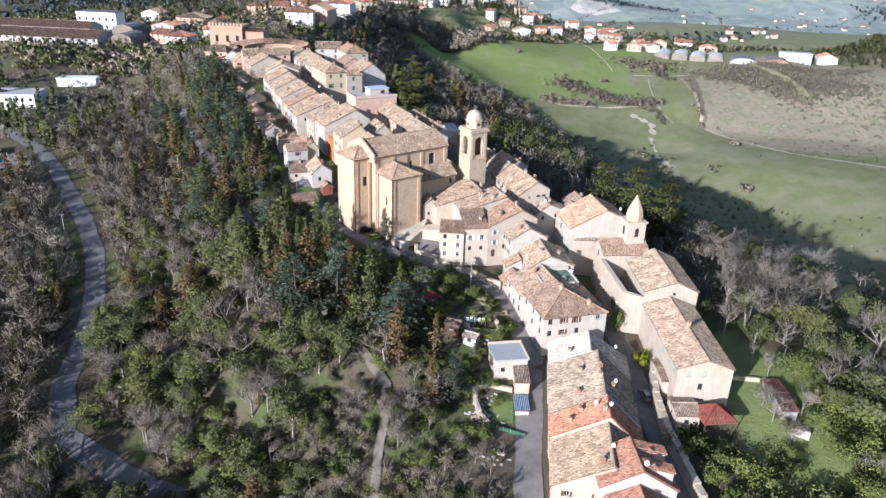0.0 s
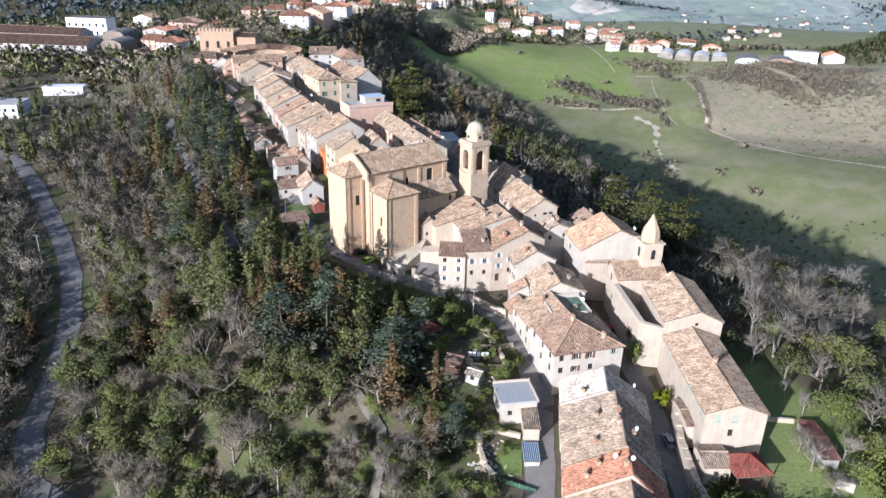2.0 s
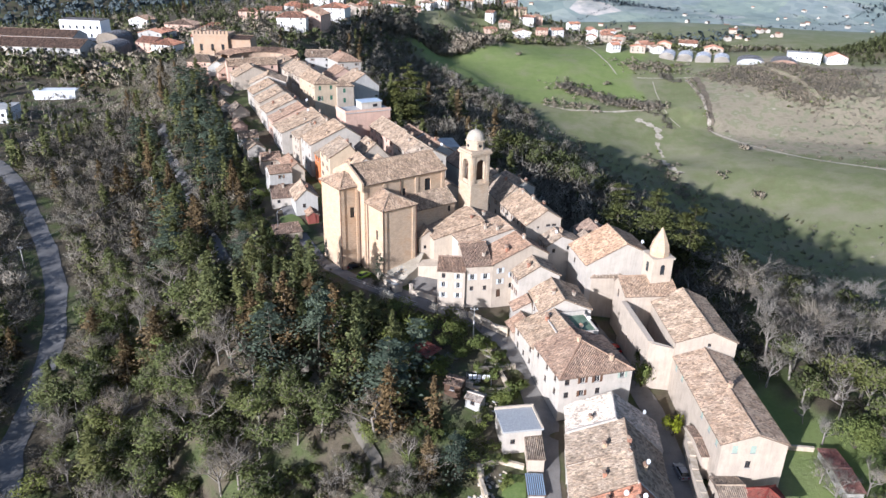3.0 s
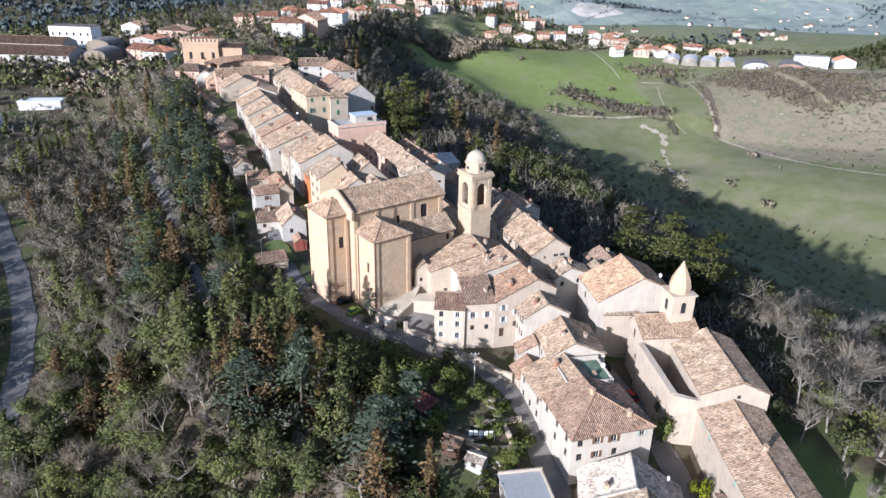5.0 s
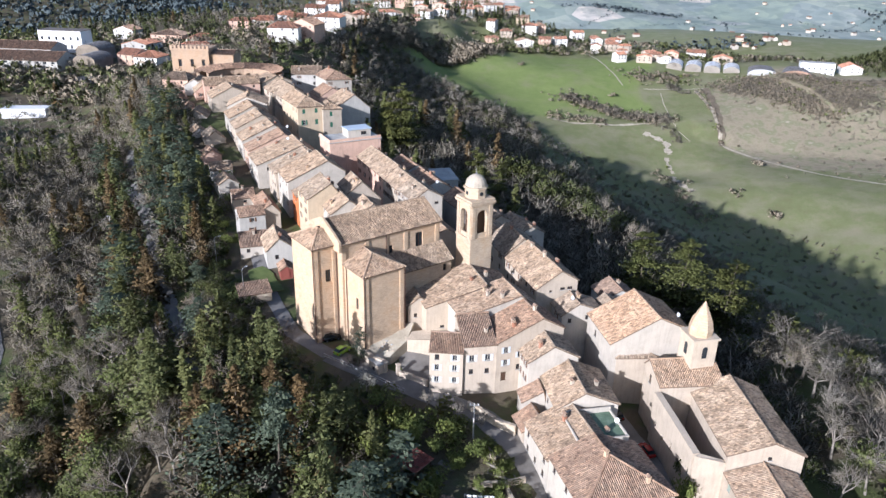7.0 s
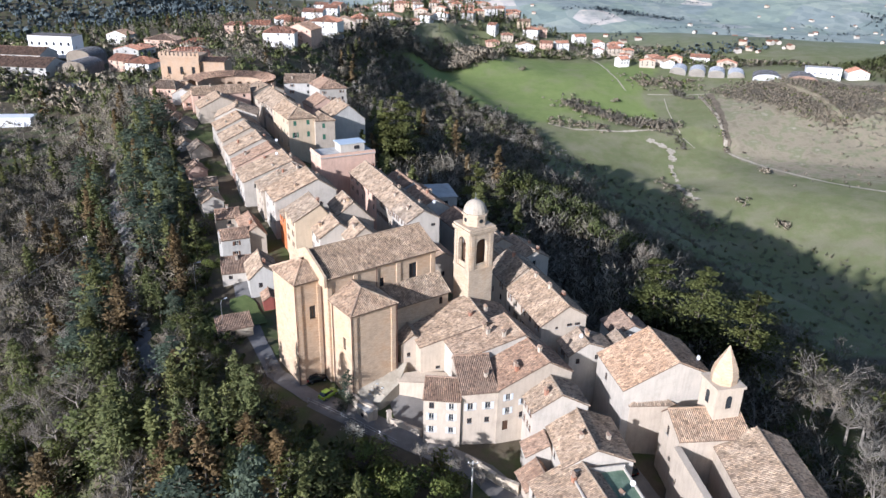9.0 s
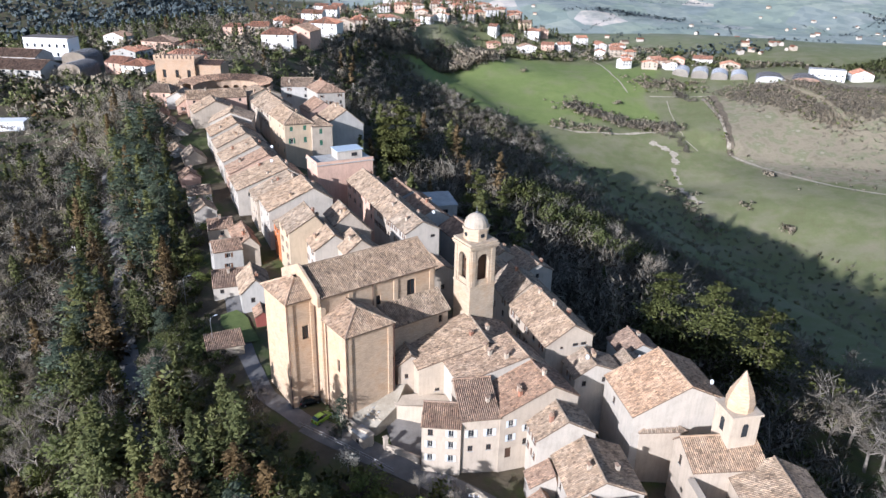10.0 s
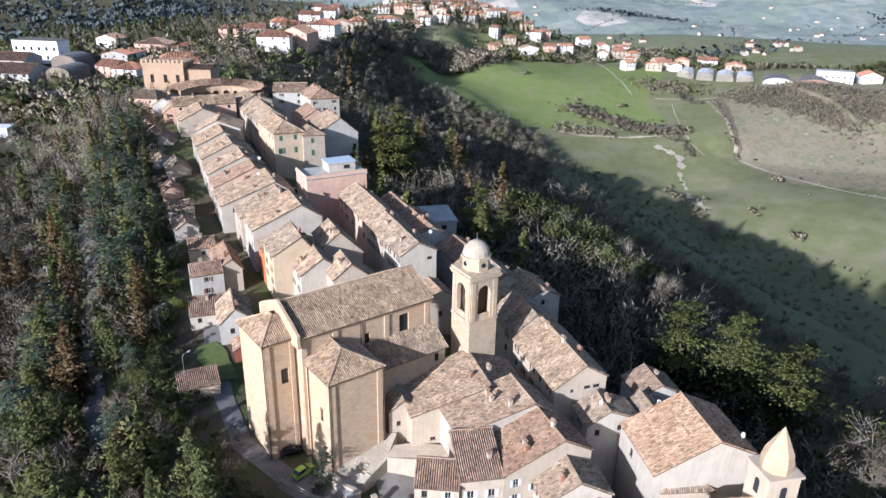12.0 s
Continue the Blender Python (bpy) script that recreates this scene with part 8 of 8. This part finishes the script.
# ---- gardens below the street ----
def hut(name, label, p, ang, w, d, h, rise, wall, roof, category="shed", posts=False, z=None, shed=False):
    """A small shed or open shelter with its own roof."""
    z = ground_at(p[0] , p[1]) if z is None else z
    root = thing(name, label, category, pose(p[0], p[1], z, 0, 0, ang))
    if posts:
        for x, y in ((0.1, 0.1), (w - 0.1, 0.1), (w - 0.1, d - 0.1), (0.1, d - 0.1)):
            part("post", boxes((x - 0.07, y - 0.07, -0.6, x + 0.07, y + 0.07, h)), WOODDARK, root)
    else:
        V, F = [], []
        for org, along, ln in (((0, 0, 0), (1, 0, 0), w), ((w, 0, 0), (0, 1, 0), d), ((w, d, 0), (-1, 0, 0), w), ((0, d, 0), (0, -1, 0), d)):
            wall_face(V, F, org, along, ln, -1.2, [(0, h), (ln, h)], [(ln * 0.35, 0.9, 0.9, 0.9)] if ln > 3 else [])
        part("wall", mesh_of("wall", V, F, wall), None, root)
        if w > 3:
            window(root, w * 0.35, 0.9, 0.9, 0.9, "b", Matrix())
    if shed:
        planes, ridges = [[(-0.25, -0.25, h), (w + 0.25, -0.25, h), (w + 0.25, d + 0.25, h + rise), (-0.25, d + 0.25, h + rise)]], []
    else:
        planes = [[(-0.25, -0.25, h), (w + 0.25, -0.25, h), (w + 0.25, d / 2, h + rise), (-0.25, d / 2, h + rise)], [(w + 0.25, d + 0.25, h), (-0.25, d + 0.25, h), (-0.25, d / 2, h + rise), (w + 0.25, d / 2, h + rise)]]
        ridges = [((-0.25, d / 2, h + rise), (w + 0.25, d / 2, h + rise))]
    make_roof(root, planes, ridges, roof)
    return root


RUSTROOF = tile_mat("dark_red_sheet", (0.13, 0.03, 0.025), (0.20, 0.05, 0.04), (0.26, 0.08, 0.06), 0.1)
hut("pavilion", "open garden shelter with a dark red roof", (-9.3, 146.2), -40, 5.6, 4.0, 2.3, 0.35, WOODDARK, RUSTROOF, "pavilion", True, shed=True)
hut("shed", "low stone shed with a dark tiled roof by the lane", (-48.0, 191.6), 26, 7.0, 5.0, 2.4, 0.9, STONE, TILE_BROWN, shed=True)
hut("shed", "small brown garden shed", (-1.2, 136.4), -20, 3.4, 3.0, 2.2, 0.5, WOODDARK, TILE_BROWN)
hut("shed", "small grey garden shed with a pale roof", (3.0, 133.8), -25, 3.2, 2.6, 2.1, 0.5, CONCRETE, TILE_GREY)
gr = flat_block("white flat-roofed garden house with a blue-grey roof sheet", (10.2, 122.9), 12, 7.0, 6.6, 4.2, 11.9, WHITE, [(1.2, 5.0, 0.9, 1.0, "b"), (4.4, 5.0, 0.9, 1.0, "b")], "house", plain("blue_grey_sheet", (0.42, 0.43, 0.43), 0.8, 0.0, 0.35), "garden_house")
part("parapet", boxes((-0.3, 6.4, 8.1, 7.3, 6.7, 8.6), (6.9, -0.3, 8.1, 7.2, 6.4, 8.5)), CREAM, gr)
hut("outbuilding", "narrow outbuilding with a tiled lean-to roof", (14.3, 118.4), 2, 2.9, 7.0, 4.4, 0.7, CREAM, TILE_OLD, "outbuilding", z=5.6, shed=True)
hut("outbuilding", "low outbuilding with a blue tarpaulin roof", (14.2, 112.6), 2, 2.7, 4.6, 2.4, 0.3, GREY, plain("blue_tarpaulin", (0.28, 0.36, 0.46), 0.5), "outbuilding", z=4.8, shed=True)
low_wall("curved rubble wall round the lower garden", [(5.4, 119.6), (6.0, 116.5), (7.0, 112.2), (8.6, 109.6)], 1.3, 0.5, STONE)
low_wall("rubble wall above the lower garden", [(5.6, 119.8), (9.5, 121.0), (13.8, 119.6)], 0.9, 0.5, STONE)
low_wall("pale stone wall of the vegetable garden", [(7.0, 152.0), (9.5, 146.0), (12.0, 138.0), (10.5, 132.5)], 0.8, 0.4, STONE)
lawn = ribbon("lawn", [(11.6, 110.5), (12.0, 118.2)], 4.0, rough_mat("short_grass", (0.09, 0.13, 0.035), (0.13, 0.18, 0.05), (0.18, 0.22, 0.075), 0.6, 5.0), "small lawn in the lower garden", lift=0.15)
fence = thing("net_fence", "green netting fence on thin posts", "fence")
for i in range(6):
    x, y = 8.9 + 1.38 * i, 109.4 - 0.55 * i
    part("post", tube(bmesh.new(), [(x, y, 3.4), (x, y, 6.2)], [0.05, 0.05]), METAL, fence)
    if i < 5:
        part("net", boxes((0, -0.02, 0, 1.46, 0.02, 2.0)), plain("green_net", (0.05, 0.12, 0.07), 0.8), fence, m=pose(x, y, 4.0, 0, 0, -21.7))
wash = thing("washing_line", "white laundry on a line between two poles", "washing line")
for x in (3.2, 8.2):
    part("pole", tube(bmesh.new(), [(x, 140, ground_at(x, 140) - 0.3), (x, 140, ground_at(x, 140) + 2.1)], [0.05, 0.05]), METAL, wash)
part("line", tube(bmesh.new(), [(3.2, 140, ground_at(3.2, 140) + 2.0), (8.2, 140, ground_at(8.2, 140) + 2.0)], [0.015, 0.015], 4), METAL, wash)
for i in range(5):
    x = 3.6 + i * 0.9
    bm = bmesh.new()
    cols = [[bm.verts.new((x + 0.7 * u / 4, 140 + 0.06 * math.sin(u * 2 + i), ground_at(5, 140) + 2.0 - v * 0.55)) for v in range(3)] for u in range(5)]
    for a, b in zip(cols, cols[1:]):
        for v in range(2):
            bm.faces.new((a[v], b[v], b[v + 1], a[v + 1]))
    part("cloth", bm, SHEET, wash)
for i in range(9):
    x, y = rubble.uniform(-3, 9), rubble.uniform(138, 152)
    beds = thing("garden_bed", "raised vegetable bed with leafy rows", "garden bed", pose(x, y, ground_at(x, y), 0, 0, rubble.uniform(-30, -10)))
    part("edging", boxes((0, 0, -0.2, 3.0, 1.2, 0.25)), BARK, beds)
    v, f = leaves(np.random.default_rng(i), np.random.default_rng(i).uniform((0.1, 0.1, 0.3), (2.9, 1.1, 0.5), (120, 3)), np.full(120, 0.14))
    if len(v):
        part("foliage", tri_mesh("foliage", (v, f), IVY), None, beds)

# ---- convent garden ----
low_wall("thick cream wall along the shaded lane", [(44.6, 127.5), (43.4, 118.0), (43.4, 107.4), (44.6, 99), (46.2, 88), (47.0, 74)], 3.2, 1.1, CREAM, STONE)
hut("lean_to", "tiled lean-to against the convent wall", (44.7, 119.4), 3, 1.6, 8.2, 4.4, 0.6, CREAM, TILE_BROWN, "lean-to", z=7.0, shed=False)
hut("outbuilding", "low tiled outbuilding before the convent gable", (45.4, 109.6), 3, 4.6, 6.0, 2.8, 0.9, CREAM, TILE_OLD, "outbuilding", z=7.2)
pav = thing("pavilion", "garden pavilion with a dark red pyramid roof", "pavilion", pose(50.2, 107.4, 6.8, 0, 0, 10))
for x in (0.2, 6.0):
    for y in (0.2, 5.2):
        part("post", boxes((x - 0.1, y - 0.1, -0.6, x + 0.1, y + 0.1, 3.2)), WOODDARK, pav)
make_roof(pav, [[(-0.3, -0.3, 3.2), (6.5, -0.3, 3.2), (3.1, 2.7, 5.6)], [(6.5, -0.3, 3.2), (6.5, 5.7, 3.2), (3.1, 2.7, 5.6)], [(6.5, 5.7, 3.2), (-0.3, 5.7, 3.2), (3.1, 2.7, 5.6)], [(-0.3, 5.7, 3.2), (-0.3, -0.3, 3.2), (3.1, 2.7, 5.6)]],
          [((-0.3, -0.3, 3.2), (3.1, 2.7, 5.6)), ((6.5, -0.3, 3.2), (3.1, 2.7, 5.6)), ((6.5, 5.7, 3.2), (3.1, 2.7, 5.6)), ((-0.3, 5.7, 3.2), (3.1, 2.7, 5.6))], RUSTROOF)
hut("shed", "long low garden shed with a faded red roof", (68.0, 114.4), 0, 3.0, 11.0, 2.4, 0.5, GREY, tile_mat("faded_red_tiles", (0.16, 0.06, 0.05), (0.26, 0.12, 0.10), (0.34, 0.19, 0.16), 0.2), "shed")
low_wall("low stone wall across the convent garden", [(57.6, 127.4), (67.8, 126.6)], 0.9, 0.4, STONE)
low_wall("white wall at the end of the garden shed", [(69.0, 110.4), (71.6, 109.2)], 1.6, 0.4, WHITE)


# ---- poles, lamps, dishes ----
def utility_pole(x, y, h, label="weathered concrete utility pole with a crossbar"):
    root = thing("utility_pole", label, "utility pole", pose(x, y, ground_at(x, y)))
    part("pole", tube(bmesh.new(), [(0, 0, -0.5), (0, 0, h)], [0.17, 0.10], 8), CONCRETE, root)
    part("crossbar", boxes((-0.8, -0.06, h - 0.5, 0.8, 0.06, h - 0.36)), METAL, root)
    for k in (-0.7, 0.7):
        part("insulator", tube(bmesh.new(), [(k, 0, h - 0.36), (k, 0, h - 0.1)], [0.07, 0.05]), SHEET, root)
    return Vector((x, y, ground_at(x, y) + h - 0.2))


def wire(a, b, sag):
    pts = [tuple(a.lerp(b, k / 12) - Vector((0, 0, sag * 4 * (k / 12) * (1 - k / 12)))) for k in range(13)]
    root = thing("overhead_wire", "sagging overhead wire between two poles", "wire")
    part("strand", tube(bmesh.new(), pts, [0.035] * 13, 4), plain("wire_grey", (0.35, 0.35, 0.35), 0.5), root)


pa, pb = utility_pole(-108, 253.8, 10), utility_pole(-131, 210, 9)
utility_pole(4.5, 154.6, 7.5)
wire(pa, pb, 1.8)
wire(pb, Vector((-150, 150, 6)), 2.0)
for x, y, h, a in ((-61.6, 215.8, 7.5, 40), (-48.4, 195.6, 7.0, 60)):
    root = thing("street_lamp", "grey street lamp with a curved arm", "street lamp", pose(x, y, ground_at(x, y), 0, 0, a))
    part("mast", tube(bmesh.new(), [(0, 0, -0.3), (0, 0, h), (0.25, 0, h + 0.5), (1.2, 0, h + 0.6)], [0.09, 0.07, 0.06, 0.05], 7), METAL, root)
    part("lantern", boxes((1.1, -0.14, h + 0.5, 1.75, 0.14, h + 0.64), bevel=0.03), SHEET, root)


def dish(x, y, z, ang, r=0.45):
    root = thing("satellite_dish", "small white satellite dish on a roof", "satellite dish", pose(x, y, z, 0, 0, ang))
    part("mast", tube(bmesh.new(), [(0, 0, -0.4), (0, 0, 0.7)], [0.03, 0.03], 5), METAL, root)
    bm = bmesh.new()
    tube(bm, [(0, -0.05, 0.75), (0, -0.10, 0.75), (0, -0.2, 0.75)], [0.06, r * 0.7, r], 14)
    part("reflector", bm, SHEET, root, m=Matrix.Translation((0, 0, 0.75)) @ pose(0, 0, 0, -25) @ Matrix.Translation((0, 0, -0.75)))


for x, y, z, a in ((36.0, 128.0, 13.2, 40), (33.0, 112.0, 15.0, 30), (28.0, 104.5, 15.0, 20), (30.5, 103.0, 15.9, 20), (43.5, 174.0, 28.2, 30), (24.6, 184.0, 26.0, 30), (34.5, 186.2, 25.0, 30), (-6.5, 243.0, 31.2, 30), (28.3, 150.0, 20.5, 10), (-57.0, 278.0, 33.0, 30), (-60.0, 290.0, 34.0, 30), (29.4, 93.2, 14.2, 20), (34.0, 88.0, 15.0, 0)):
    dish(x, y, z, a)
